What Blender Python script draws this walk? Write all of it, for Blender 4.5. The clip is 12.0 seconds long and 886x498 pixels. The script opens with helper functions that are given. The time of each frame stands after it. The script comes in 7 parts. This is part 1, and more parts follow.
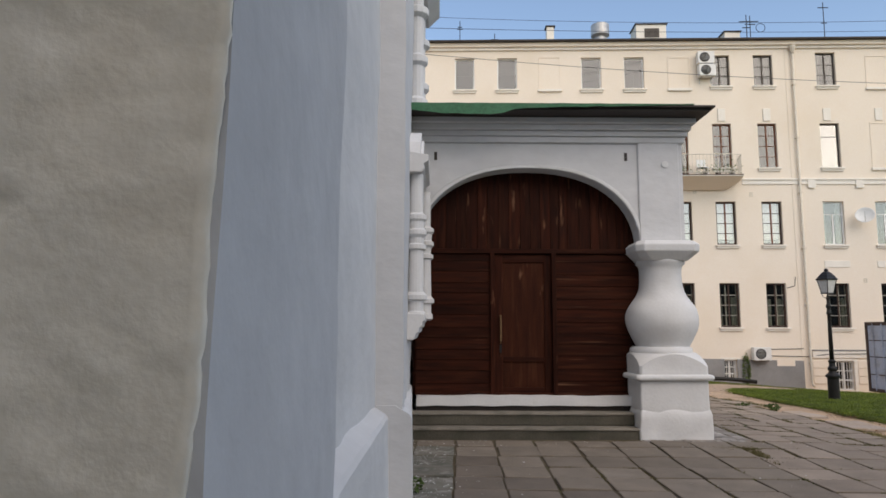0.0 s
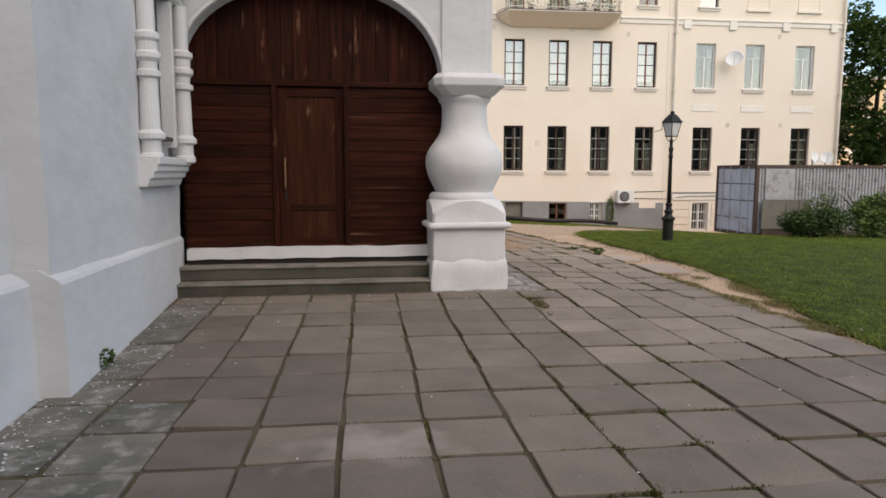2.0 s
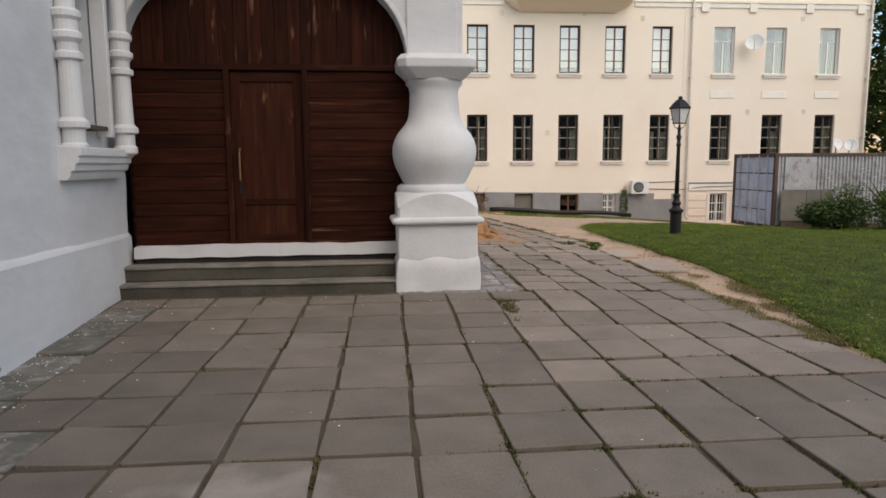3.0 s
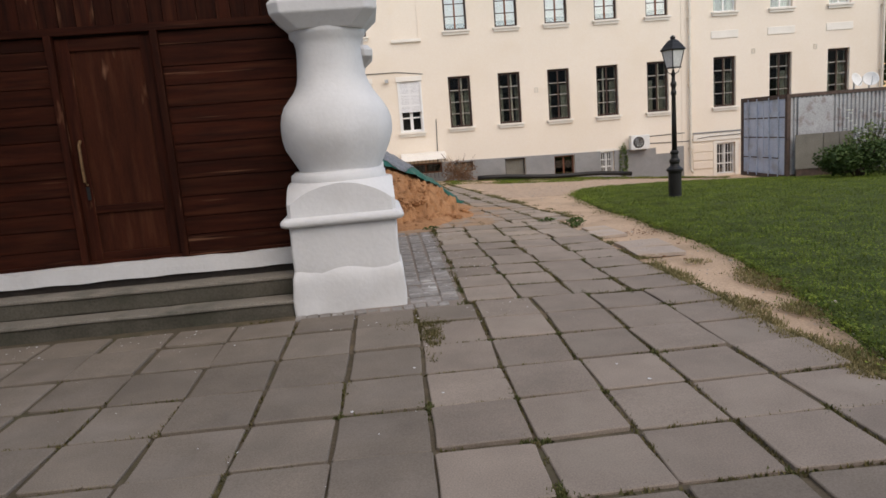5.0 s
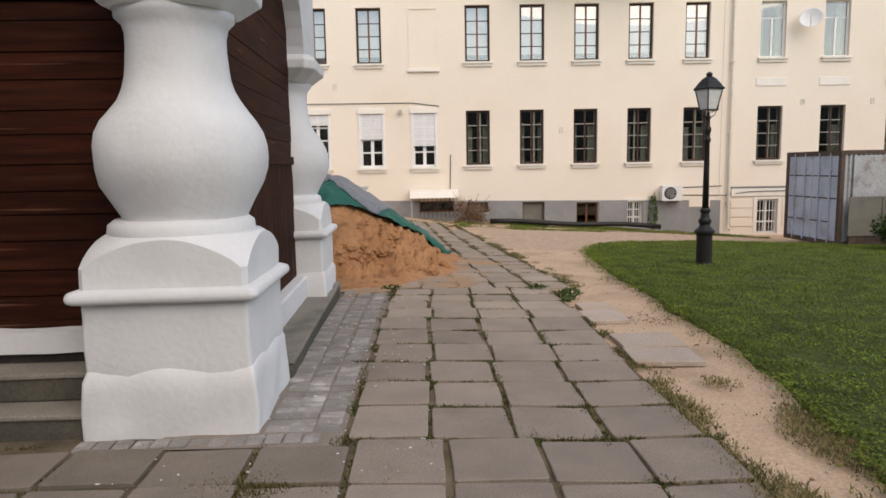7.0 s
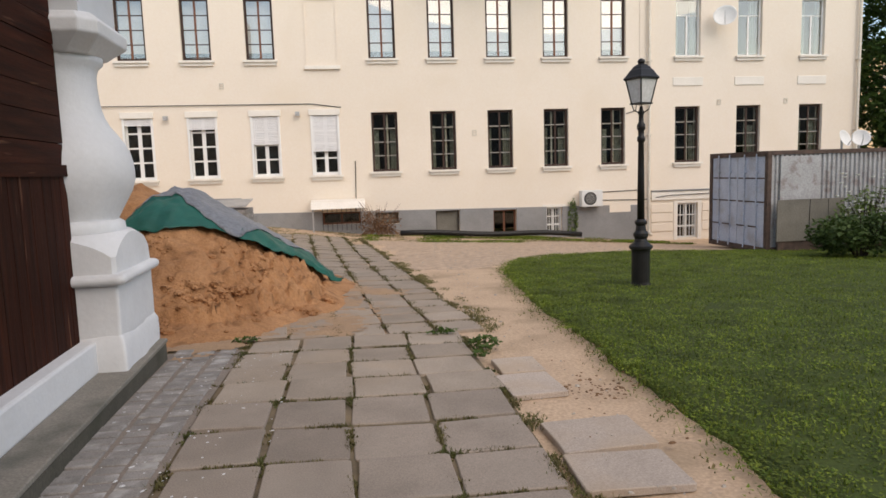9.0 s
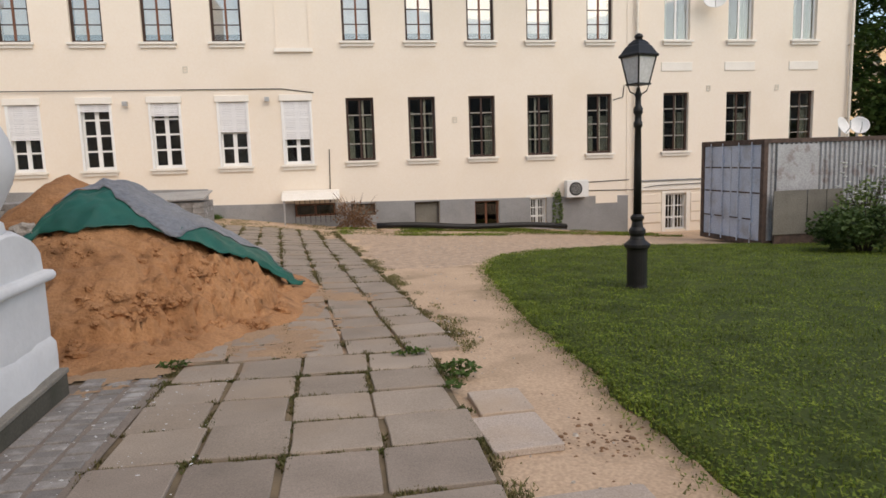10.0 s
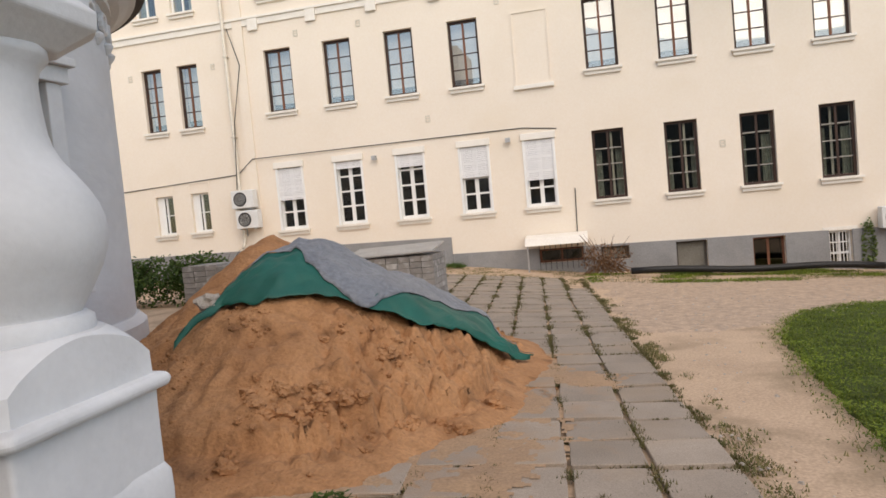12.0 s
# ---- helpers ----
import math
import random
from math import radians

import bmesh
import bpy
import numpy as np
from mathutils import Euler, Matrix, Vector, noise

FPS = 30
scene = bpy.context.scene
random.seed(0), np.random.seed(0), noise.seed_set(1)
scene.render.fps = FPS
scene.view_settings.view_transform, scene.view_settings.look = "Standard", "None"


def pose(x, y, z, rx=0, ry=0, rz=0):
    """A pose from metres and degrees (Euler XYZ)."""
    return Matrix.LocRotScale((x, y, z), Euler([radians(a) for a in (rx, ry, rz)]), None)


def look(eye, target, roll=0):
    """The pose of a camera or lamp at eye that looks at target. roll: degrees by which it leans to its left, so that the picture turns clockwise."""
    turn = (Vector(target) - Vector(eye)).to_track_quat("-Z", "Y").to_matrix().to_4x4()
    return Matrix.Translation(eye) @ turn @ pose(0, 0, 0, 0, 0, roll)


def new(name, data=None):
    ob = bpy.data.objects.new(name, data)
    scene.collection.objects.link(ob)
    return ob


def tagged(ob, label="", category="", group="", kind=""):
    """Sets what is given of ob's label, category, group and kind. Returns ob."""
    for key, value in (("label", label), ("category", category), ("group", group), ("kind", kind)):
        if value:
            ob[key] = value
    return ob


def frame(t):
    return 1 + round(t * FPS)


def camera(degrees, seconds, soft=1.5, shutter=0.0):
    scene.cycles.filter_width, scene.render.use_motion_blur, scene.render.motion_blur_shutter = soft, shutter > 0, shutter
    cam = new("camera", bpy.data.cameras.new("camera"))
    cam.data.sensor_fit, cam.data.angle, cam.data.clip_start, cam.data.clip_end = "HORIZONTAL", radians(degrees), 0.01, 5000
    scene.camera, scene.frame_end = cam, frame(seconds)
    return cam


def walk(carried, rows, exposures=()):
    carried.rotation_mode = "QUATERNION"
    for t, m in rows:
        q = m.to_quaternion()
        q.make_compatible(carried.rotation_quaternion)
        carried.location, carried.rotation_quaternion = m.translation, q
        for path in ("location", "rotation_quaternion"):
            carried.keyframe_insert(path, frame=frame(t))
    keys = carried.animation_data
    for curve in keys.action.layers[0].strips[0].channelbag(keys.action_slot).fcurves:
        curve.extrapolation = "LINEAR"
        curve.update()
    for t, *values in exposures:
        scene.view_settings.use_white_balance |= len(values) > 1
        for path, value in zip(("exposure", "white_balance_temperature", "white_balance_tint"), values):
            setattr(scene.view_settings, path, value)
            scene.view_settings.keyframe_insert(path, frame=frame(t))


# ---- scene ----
cam = camera(67.5, 12.0, soft=1.6)
PATH = [
    (0, (0.115, -0.144, 1.509), (0.06, 1.841, 1.747), 0.2),
    (0.5, (0.501, 0.028, 1.467), (0.434, 2.027, 1.511), 2.0),
    (1, (0.869, 0.293, 1.469), (0.826, 2.292, 1.407), -3.9),
    (1.5, (1.309, 0.498, 1.509), (1.255, 2.489, 1.323), -4.1),
    (2, (1.733, 0.842, 1.525), (1.961, 2.815, 1.295), 0.1),
    (2.5, (2.109, 1.154, 1.487), (2.441, 3.117, 1.301), -2.3),
    (3, (2.473, 1.479, 1.508), (2.632, 3.456, 1.253), -0.3),
    (3.2, (2.601, 1.667, 1.46), (2.839, 3.641, 1.246), -0.4),
    (4.8, (3.448, 3.16, 1.52), (3.679, 5.122, 1.208), -1.4),
    (5, (3.549, 3.337, 1.545), (3.666, 5.302, 1.193), -4.5),
    (5.5, (3.903, 3.775, 1.57), (3.651, 5.738, 1.286), -3.3),
    (6, (4.157, 4.316, 1.547), (4.172, 6.302, 1.305), 0.2),
    (6.5, (4.339, 4.851, 1.503), (4.404, 6.839, 1.291), -0.7),
    (7, (4.573, 5.434, 1.545), (4.603, 7.419, 1.3), -1.0),
    (7.2, (4.61, 5.663, 1.553), (4.71, 7.653, 1.377), -1.3),
    (8.8, (5.033, 7.339, 1.549), (5.283, 9.308, 1.309), -1.1),
    (9, (5.085, 7.547, 1.554), (5.353, 9.516, 1.321), -1.8),
    (9.5, (5.227, 8.06, 1.546), (5.464, 10.026, 1.269), -1.2),
    (10, (5.356, 8.585, 1.555), (5.673, 10.541, 1.288), -1.8),
    (10.5, (5.482, 9.057, 1.515), (5.623, 11.038, 1.284), -3.2),
    (11, (5.578, 9.57, 1.561), (5.562, 11.553, 1.296), -1.2),
    (11.5, (5.538, 10.031, 1.574), (5.397, 12.011, 1.326), -3.8),
    (11.8, (5.572, 10.335, 1.565), (5.215, 12.299, 1.431), -5.0),
    (12, (5.598, 10.534, 1.557), (5.165, 12.484, 1.456), -5.3),
]
KELVIN, TINT = 7250, 11
EXPOSURES = [(t, e, KELVIN - k, TINT) for t, e, k in ((0.0, 0.58, 120), (0.5, 0.62, 0), (1.0, 0.8, 0), (1.6, 0.80, 0), (2.0, 0.78, 0), (2.6, 0.69, 0), (3.2, 0.68, 0), (4.8, 0.70, 150), (5.0, 0.71, 200), (5.5, 0.82, 330), (6.0, 0.84, 380), (6.5, 0.76, 150), (7.0, 0.77, 0), (9.0, 0.76, 0), (9.6, 0.72, 0), (10.5, 0.71, 0), (11.2, 0.75, 0), (12.0, 0.78, 0))]
walk(cam, [(t, look(eye, target, roll)) for t, eye, target, roll in PATH], EXPOSURES)

# ---- world and light: late afternoon, open shade under a clear sky, warm low light on the south fronts ----
world = bpy.data.worlds.new("world")
scene.world = world
world.use_nodes = True
wn = world.node_tree
sky = wn.nodes.new("ShaderNodeTexSky")
sky.sky_type = "NISHITA"
sky.sun_disc = False
sky.sun_elevation = radians(38)
sky.sun_rotation = radians(148)
sky.air_density, sky.dust_density, sky.ozone_density = 1.0, 0.6, 1.7
wn.links.new(sky.outputs[0], wn.nodes["Background"].inputs[0])
wn.nodes["Background"].inputs[1].default_value = 0.15
sun = new("sun", bpy.data.lights.new("sun", "SUN"))
sun.data.energy, sun.data.angle, sun.data.color = 1.25, radians(75), (1.0, 0.86, 0.68)
sun.matrix_world = look((0, 0, 0), (-0.22, 0.62, -0.74))

# ---- materials ----
def node_mat(name):
    m = bpy.data.materials.new(name)
    m.use_nodes = True
    nt = m.node_tree
    return m, nt, nt.nodes["Principled BSDF"]


def surface(name, c1, c2, scale=4.0, fine=60.0, rough=0.85, bump=0.25, depth=0.01, vary=0.0, metal=0.0, stretch=(1, 1, 1),
            stain=None, stain_amount=0.0, stain_scale=1.2, spec=0.3, mottle=0.45, dust=None, scratch=None):
    """Two tones mixed by a broad noise, a fine grain, an optional stain, and relief."""
    m, nt, p = node_mat(name)
    L, N = nt.links.new, nt.nodes.new
    tc = N("ShaderNodeTexCoord")
    mp = N("ShaderNodeMapping")
    mp.inputs["Scale"].default_value = stretch
    L(tc.outputs["Object"], mp.inputs[0])
    vec = mp.outputs[0]
    if vary:
        oi = N("ShaderNodeObjectInfo")
        off = N("ShaderNodeVectorMath")
        off.operation = "MULTIPLY_ADD"
        comb = N("ShaderNodeCombineXYZ")
        for i in range(3):
            L(oi.outputs["Random"], comb.inputs[i])
        L(comb.outputs[0], off.inputs[0])
        off.inputs[1].default_value = (37, 53, 29)
        L(vec, off.inputs[2])
        vec = off.outputs[0]
    n1 = N("ShaderNodeTexNoise")
    n1.inputs["Scale"].default_value, n1.inputs["Detail"].default_value = scale, 6
    n2 = N("ShaderNodeTexNoise")
    n2.inputs["Scale"].default_value, n2.inputs["Detail"].default_value = fine, 4
    L(vec, n1.inputs["Vector"])
    L(vec, n2.inputs["Vector"])
    ramp = N("ShaderNodeMapRange")
    ramp.inputs[1].default_value, ramp.inputs[2].default_value = 0.3, 0.7
    L(n1.outputs["Fac"], ramp.inputs[0])
    mix = N("ShaderNodeMix")
    mix.data_type = "RGBA"
    mix.inputs[6].default_value, mix.inputs[7].default_value = (*c1, 1), (*c2, 1)
    L(ramp.outputs[0], mix.inputs[0])
    col = mix.outputs[2]
    grain = N("ShaderNodeMix")
    grain.data_type, grain.blend_type = "RGBA", "OVERLAY"
    grain.inputs[0].default_value = mottle
    L(col, grain.inputs[6])
    L(n2.outputs["Fac"], grain.inputs[7])
    col = grain.outputs[2]
    if stain:
        n3 = N("ShaderNodeTexNoise")
        n3.inputs["Scale"].default_value, n3.inputs["Detail"].default_value = stain_scale, 8
        L(vec, n3.inputs["Vector"])
        r3 = N("ShaderNodeMapRange")
        r3.inputs[1].default_value, r3.inputs[2].default_value, r3.inputs[4].default_value = 0.52, 0.72, stain_amount
        L(n3.outputs["Fac"], r3.inputs[0])
        ms = N("ShaderNodeMix")
        ms.data_type = "RGBA"
        ms.inputs[7].default_value = (*stain, 1)
        L(r3.outputs[0], ms.inputs[0])
        L(col, ms.inputs[6])
        col = ms.outputs[2]
    if scratch:
        # pale worn streaks along the grain
        n4 = N("ShaderNodeTexNoise")
        n4.inputs["Scale"].default_value, n4.inputs["Detail"].default_value = scratch[1], 3
        m4 = N("ShaderNodeMapping")
        m4.inputs["Scale"].default_value = scratch[2]
        L(vec, m4.inputs[0])
        L(m4.outputs[0], n4.inputs["Vector"])
        r4 = N("ShaderNodeMapRange")
        r4.inputs[1].default_value, r4.inputs[2].default_value, r4.inputs[4].default_value = 0.66, 0.78, 0.8
        L(n4.outputs["Fac"], r4.inputs[0])
        mk = N("ShaderNodeMix")
        mk.data_type = "RGBA"
        mk.inputs[7].default_value = (*scratch[0], 1)
        L(r4.outputs[0], mk.inputs[0])
        L(col, mk.inputs[6])
        col = mk.outputs[2]
    if vary:
        hv = N("ShaderNodeHueSaturation")
        mr = N("ShaderNodeMapRange")
        mr.inputs[3].default_value, mr.inputs[4].default_value = 1 - vary, 1 + vary
        L(oi.outputs["Random"], mr.inputs[0])
        L(mr.outputs[0], hv.inputs["Value"])
        L(col, hv.inputs["Color"])
        col = hv.outputs[0]
    if dust:
        # a spilt patch with an uneven rim, lying across several pieces
        cx, cy, rx, ry, tone, amount = dust
        geo = N("ShaderNodeNewGeometry")
        sub, rad, nd = N("ShaderNodeVectorMath"), N("ShaderNodeVectorMath"), N("ShaderNodeTexNoise")
        sub.operation, rad.operation = "MULTIPLY_ADD", "LENGTH"
        sub.inputs[1].default_value, sub.inputs[2].default_value = (1 / rx, 1 / ry, 0), (-cx / rx, -cy / ry, 0)
        L(geo.outputs["Position"], sub.inputs[0])
        L(sub.outputs[0], rad.inputs[0])
        nd.inputs["Scale"].default_value, nd.inputs["Detail"].default_value = 4.5, 8
        L(geo.outputs["Position"], nd.inputs["Vector"])
        sm = N("ShaderNodeMath")
        sm.operation = "MULTIPLY_ADD"
        sm.inputs[1].default_value = -2.2
        L(nd.outputs["Fac"], sm.inputs[0])
        L(rad.outputs["Value"], sm.inputs[2])
        rd = N("ShaderNodeMapRange")
        rd.inputs[1].default_value, rd.inputs[2].default_value = -0.15, -1.25
        rd.inputs[3].default_value, rd.inputs[4].default_value = 0.0, amount
        L(sm.outputs[0], rd.inputs[0])
        md = N("ShaderNodeMix")
        md.data_type = "RGBA"
        md.inputs[7].default_value = (*tone, 1)
        L(rd.outputs[0], md.inputs[0])
        L(col, md.inputs[6])
        col = md.outputs[2]
    L(col, p.inputs["Base Color"])
    p.inputs["Roughness"].default_value, p.inputs["Metallic"].default_value = rough, metal
    p.inputs["Specular IOR Level"].default_value = spec
    if bump:
        add = N("ShaderNodeMath")
        add.operation = "MULTIPLY_ADD"
        add.inputs[1].default_value = 0.35
        L(n2.outputs["Fac"], add.inputs[0])
        L(n1.outputs["Fac"], add.inputs[2])
        b = N("ShaderNodeBump")
        b.inputs["Strength"].default_value, b.inputs["Distance"].default_value = bump, depth
        L(add.outputs[0], b.inputs["Height"])
        L(b.outputs[0], p.inputs["Normal"])
    return m


def glass_mat(name, gloss, tint=(0.8, 0.85, 0.85)):
    """A window pane: part clear, part mirror."""
    m, nt, p = node_mat(name)
    nt.nodes.remove(p)
    g, t, mx = nt.nodes.new("ShaderNodeBsdfGlossy"), nt.nodes.new("ShaderNodeBsdfTransparent"), nt.nodes.new("ShaderNodeMixShader")
    g.inputs["Roughness"].default_value = 0.02
    g.inputs["Color"].default_value = (0.98, 0.92, 0.84, 1)
    t.inputs["Color"].default_value = (*tint, 1)
    mx.inputs[0].default_value = gloss
    nt.links.new(t.outputs[0], mx.inputs[1])
    nt.links.new(g.outputs[0], mx.inputs[2])
    nt.links.new(mx.outputs[0], nt.nodes["Material Output"].inputs[0])
    return m


MX, MY = 1.74, 4.43
LIME = surface("limewash", (0.63, 0.635, 0.645), (0.57, 0.575, 0.585), 1.1, 5, 0.92, 0.4, 0.05, stain=(0.52, 0.52, 0.515), stain_amount=0.3, stain_scale=0.7, mottle=0.12, stretch=(1, 0.8, 1.6))
# darker copy of the limewash: the buttress side's shade put into its colour
LIME_SHADED = surface("shaded_limewash", (0.50, 0.51, 0.53), (0.455, 0.465, 0.485), 1.1, 7, 0.92, 0.5, 0.04, stain=(0.43, 0.43, 0.44), stain_amount=0.3, stain_scale=0.9, mottle=0.12)
LIME_PILLAR = surface("limewash_pillar", (0.68, 0.68, 0.68), (0.62, 0.62, 0.62), 3, 26, 0.88, 0.5, 0.016, stain=(0.54, 0.53, 0.515), stain_amount=0.35, mottle=0.10)
GATE_WOOD = surface("gate_wood", (0.041, 0.0098, 0.0044), (0.016, 0.0046, 0.0026), 3, 34, 0.68, 0.5, 0.006, vary=0.25, stretch=(0.6, 8, 8),
                    stain=(0.085, 0.029, 0.014), stain_amount=0.35, stain_scale=2.4, spec=0.09, scratch=((0.24, 0.12, 0.07), 1.1, (0.9, 2.6, 2.6)))
GATE_WOOD_UP = surface("gate_wood_upright", (0.041, 0.0098, 0.0044), (0.016, 0.0046, 0.0026), 3, 34, 0.68, 0.5, 0.006, vary=0.25, stretch=(8, 8, 0.6),
                       stain=(0.085, 0.029, 0.014), stain_amount=0.35, stain_scale=2.4, spec=0.09, scratch=((0.24, 0.12, 0.07), 1.1, (0.9, 2.6, 2.6)))
GATE_WOOD_SIDE = surface("gate_wood_side", (0.041, 0.0098, 0.0044), (0.016, 0.0046, 0.0026), 3, 34, 0.68, 0.5, 0.006, vary=0.25, stretch=(8, 0.6, 8),
                         stain=(0.085, 0.029, 0.014), stain_amount=0.35, stain_scale=2.4, spec=0.09, scratch=((0.24, 0.12, 0.07), 1.1, (0.9, 2.6, 2.6)))
WICKET_WOOD = surface("wicket_wood", (0.050, 0.0140, 0.0062), (0.029, 0.0084, 0.0042), 3, 34, 0.68, 0.4, 0.005, vary=0.1, stretch=(6, 6, 0.6), stain=(0.13, 0.05, 0.025), stain_amount=0.35, stain_scale=2.0, spec=0.09, scratch=((0.24, 0.12, 0.07), 1.1, (0.9, 2.6, 2.6)))
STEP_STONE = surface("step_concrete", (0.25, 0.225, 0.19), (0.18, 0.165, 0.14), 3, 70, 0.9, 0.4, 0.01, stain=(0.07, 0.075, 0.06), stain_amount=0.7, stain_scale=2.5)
SLAB = surface("paving_slab", (0.215, 0.179, 0.144), (0.165, 0.139, 0.113), 3, 120, 0.85, 0.3, 0.004, vary=0.13, stain=(0.27, 0.235, 0.205), stain_amount=0.35, stain_scale=2.0, dust=(MX, MY, 0.55, 0.33, (0.40, 0.35, 0.31), 0.75))
SLAB_DAMP = surface("paving_slab_damp", (0.178, 0.147, 0.120), (0.130, 0.108, 0.089), 2.5, 110, 0.72, 0.3, 0.004, vary=0.14, stain=(0.105, 0.102, 0.084), stain_amount=0.5, stain_scale=2.0, dust=(MX, MY, 0.55, 0.33, (0.40, 0.35, 0.31), 0.75))
SLAB_MID = surface("paving_slab_dry", (0.285, 0.234, 0.192), (0.225, 0.186, 0.153), 3, 120, 0.88, 0.3, 0.004, vary=0.15, stain=(0.32, 0.275, 0.225), stain_amount=0.4, stain_scale=2.0)
SLAB_DUSTY = surface("paving_slab_weathered", (0.365, 0.300, 0.240), (0.285, 0.235, 0.188), 2, 110, 0.92, 0.3, 0.004, vary=0.13, stain=(0.40, 0.29, 0.19), stain_amount=0.4, stain_scale=1.1, dust=(3.2, 15.9, 2.3, 2.4, (0.40, 0.245, 0.14), 0.85))
SLAB_PALE = surface("paving_slab_dusty", (0.45, 0.374, 0.315), (0.37, 0.305, 0.252), 3, 100, 0.95, 0.4, 0.006, vary=0.08, stain=(0.42, 0.31, 0.21), stain_amount=0.7)
BRICK = surface("paving_brick", (0.29, 0.265, 0.245), (0.21, 0.195, 0.18), 5, 110, 0.9, 0.35, 0.004, vary=0.16, stain=(0.50, 0.48, 0.455), stain_amount=0.75, stain_scale=6)
DIRT = surface("trodden_dirt", (0.55, 0.395, 0.27), (0.44, 0.315, 0.215), 0.9, 45, 0.97, 0.6, 0.02, stain=(0.20, 0.15, 0.09), stain_amount=0.55, stain_scale=1.6)
GRAVEL = surface("gravel", (0.52, 0.38, 0.27), (0.34, 0.255, 0.19), 7, 26, 0.95, 1.0, 0.03)
JOINT = surface("joint_soil", (0.120, 0.095, 0.065), (0.07, 0.058, 0.038), 4, 60, 0.97, 0.5, 0.01, stain=(0.075, 0.072, 0.030), stain_amount=0.8, stain_scale=2.2, dust=(5.2, 15.5, 4.5, 10.0, (0.25, 0.185, 0.115), 0.9))
# cream tint carries the warm light falling on the buttress end
OLD_PLASTER = surface("warm_lit_plaster", (0.72, 0.69, 0.61), (0.64, 0.612, 0.54), 3.2, 48, 0.93, 0.55, 0.008, stain=(0.60, 0.53, 0.42), stain_amount=0.4, stain_scale=2.5, mottle=0.16)
SLAB_SPLASHED = surface("paint_splashed_slab", (0.185, 0.170, 0.145), (0.098, 0.101, 0.082), 4, 110, 0.85, 0.3, 0.004, vary=0.12, stain=(0.48, 0.46, 0.44), stain_amount=0.5, stain_scale=7)
MORTAR = surface("mortar_dust", (0.25, 0.206, 0.172), (0.205, 0.172, 0.144), 6, 90, 0.95, 0.3, 0.004)
DUST = surface("sandy_dust", (0.40, 0.26, 0.155), (0.33, 0.22, 0.14), 3, 50, 0.97, 0.3, 0.006)
# dark side tone of the concrete: grime, with the risers' shade painted in
STEP_DARK = surface("grimy_shaded_concrete", (0.11, 0.10, 0.08), (0.06, 0.055, 0.042), 2.5, 50, 0.9, 0.4, 0.01, stain=(0.045, 0.05, 0.032), stain_amount=0.6, stain_scale=3)
# dark blotches hold both damp sand and the painted shade of creases
SAND = surface("building_sand", (0.45, 0.235, 0.112), (0.33, 0.16, 0.072), 2.2, 34, 0.97, 1.0, 0.05, stain=(0.17, 0.082, 0.038), stain_amount=0.75, stain_scale=5.5, mottle=0.35)
SOIL = surface("lawn_soil", (0.062, 0.085, 0.016), (0.04, 0.056, 0.012), 2, 60, 0.95, 0.6, 0.02, stain=(0.06, 0.075, 0.02), stain_amount=0.6, stain_scale=1.3)
FACADE = surface("cream_plaster", (0.80, 0.705, 0.59), (0.77, 0.675, 0.56), 0.35, 18, 0.9, 0.2, 0.01, stain=(0.73, 0.62, 0.485), stain_amount=0.45, stain_scale=0.5, mottle=0.12)
PANE_WHITE = surface("pane_white_sheet", (0.70, 0.69, 0.66), (0.62, 0.61, 0.58), 3, 30, 0.9, 0.2, 0.01)
TRIM = surface("white_trim", (0.80, 0.75, 0.67), (0.74, 0.69, 0.61), 2, 40, 0.8, 0.15, 0.004)
GREY_PLINTH = surface("grey_render", (0.27, 0.265, 0.26), (0.22, 0.215, 0.21), 1.4, 40, 0.9, 0.25, 0.008, stain=(0.36, 0.34, 0.32), stain_amount=0.4)
DARK_FRAME = surface("dark_stained_frame", (0.060, 0.032, 0.022), (0.036, 0.021, 0.016), 6, 60, 0.6, 0.15, 0.002)
BROWN_FRAME = surface("brown_frame", (0.21, 0.085, 0.045), (0.13, 0.055, 0.032), 6, 60, 0.6, 0.15, 0.002)
GREY_FRAME = surface("weathered_frame", (0.10, 0.085, 0.072), (0.065, 0.054, 0.045), 6, 60, 0.7, 0.15, 0.002)
BAR_GREY = surface("pale_glazing_bar", (0.36, 0.335, 0.30), (0.25, 0.23, 0.205), 6, 60, 0.7, 0.1, 0.002)
WHITE_FRAME = surface("white_frame", (0.80, 0.79, 0.76), (0.76, 0.75, 0.72), 5, 60, 0.45, 0.05, 0.001, spec=0.5)
SHUTTER = surface("roller_shutter", (0.78, 0.77, 0.76), (0.73, 0.72, 0.71), 5, 50, 0.5, 0.05, 0.001, vary=0.05)
GLASS_DARK = glass_mat("old_glass", 0.05, (0.74, 0.76, 0.74))
GLASS_SKY = glass_mat("bright_glass", 0.19, (0.94, 0.94, 0.93))
GLASS_GREY = glass_mat("sky_grey_glass", 0.10, (0.55, 0.58, 0.60))
GLASS_CLEAR = glass_mat("pale_glass", 0.14, (0.8, 0.84, 0.84))
# near-black tone paints the darkness of unlit rooms behind the panes
ROOM = surface("unlit_room", (0.07, 0.062, 0.055), (0.045, 0.04, 0.036), 1, 20, 0.9, 0)
CURTAIN = surface("net_curtain", (0.52, 0.53, 0.46), (0.30, 0.32, 0.27), 9, 40, 0.9, 0.3, 0.01)
BRASS = surface("worn_brass", (0.30, 0.19, 0.10), (0.20, 0.12, 0.06), 6, 50, 0.45, 0.1, 0.002, metal=0.7)
METAL_BLACK = surface("black_iron", (0.010, 0.0095, 0.009), (0.017, 0.016, 0.015), 8, 90, 0.45, 0.15, 0.002, spec=0.3)
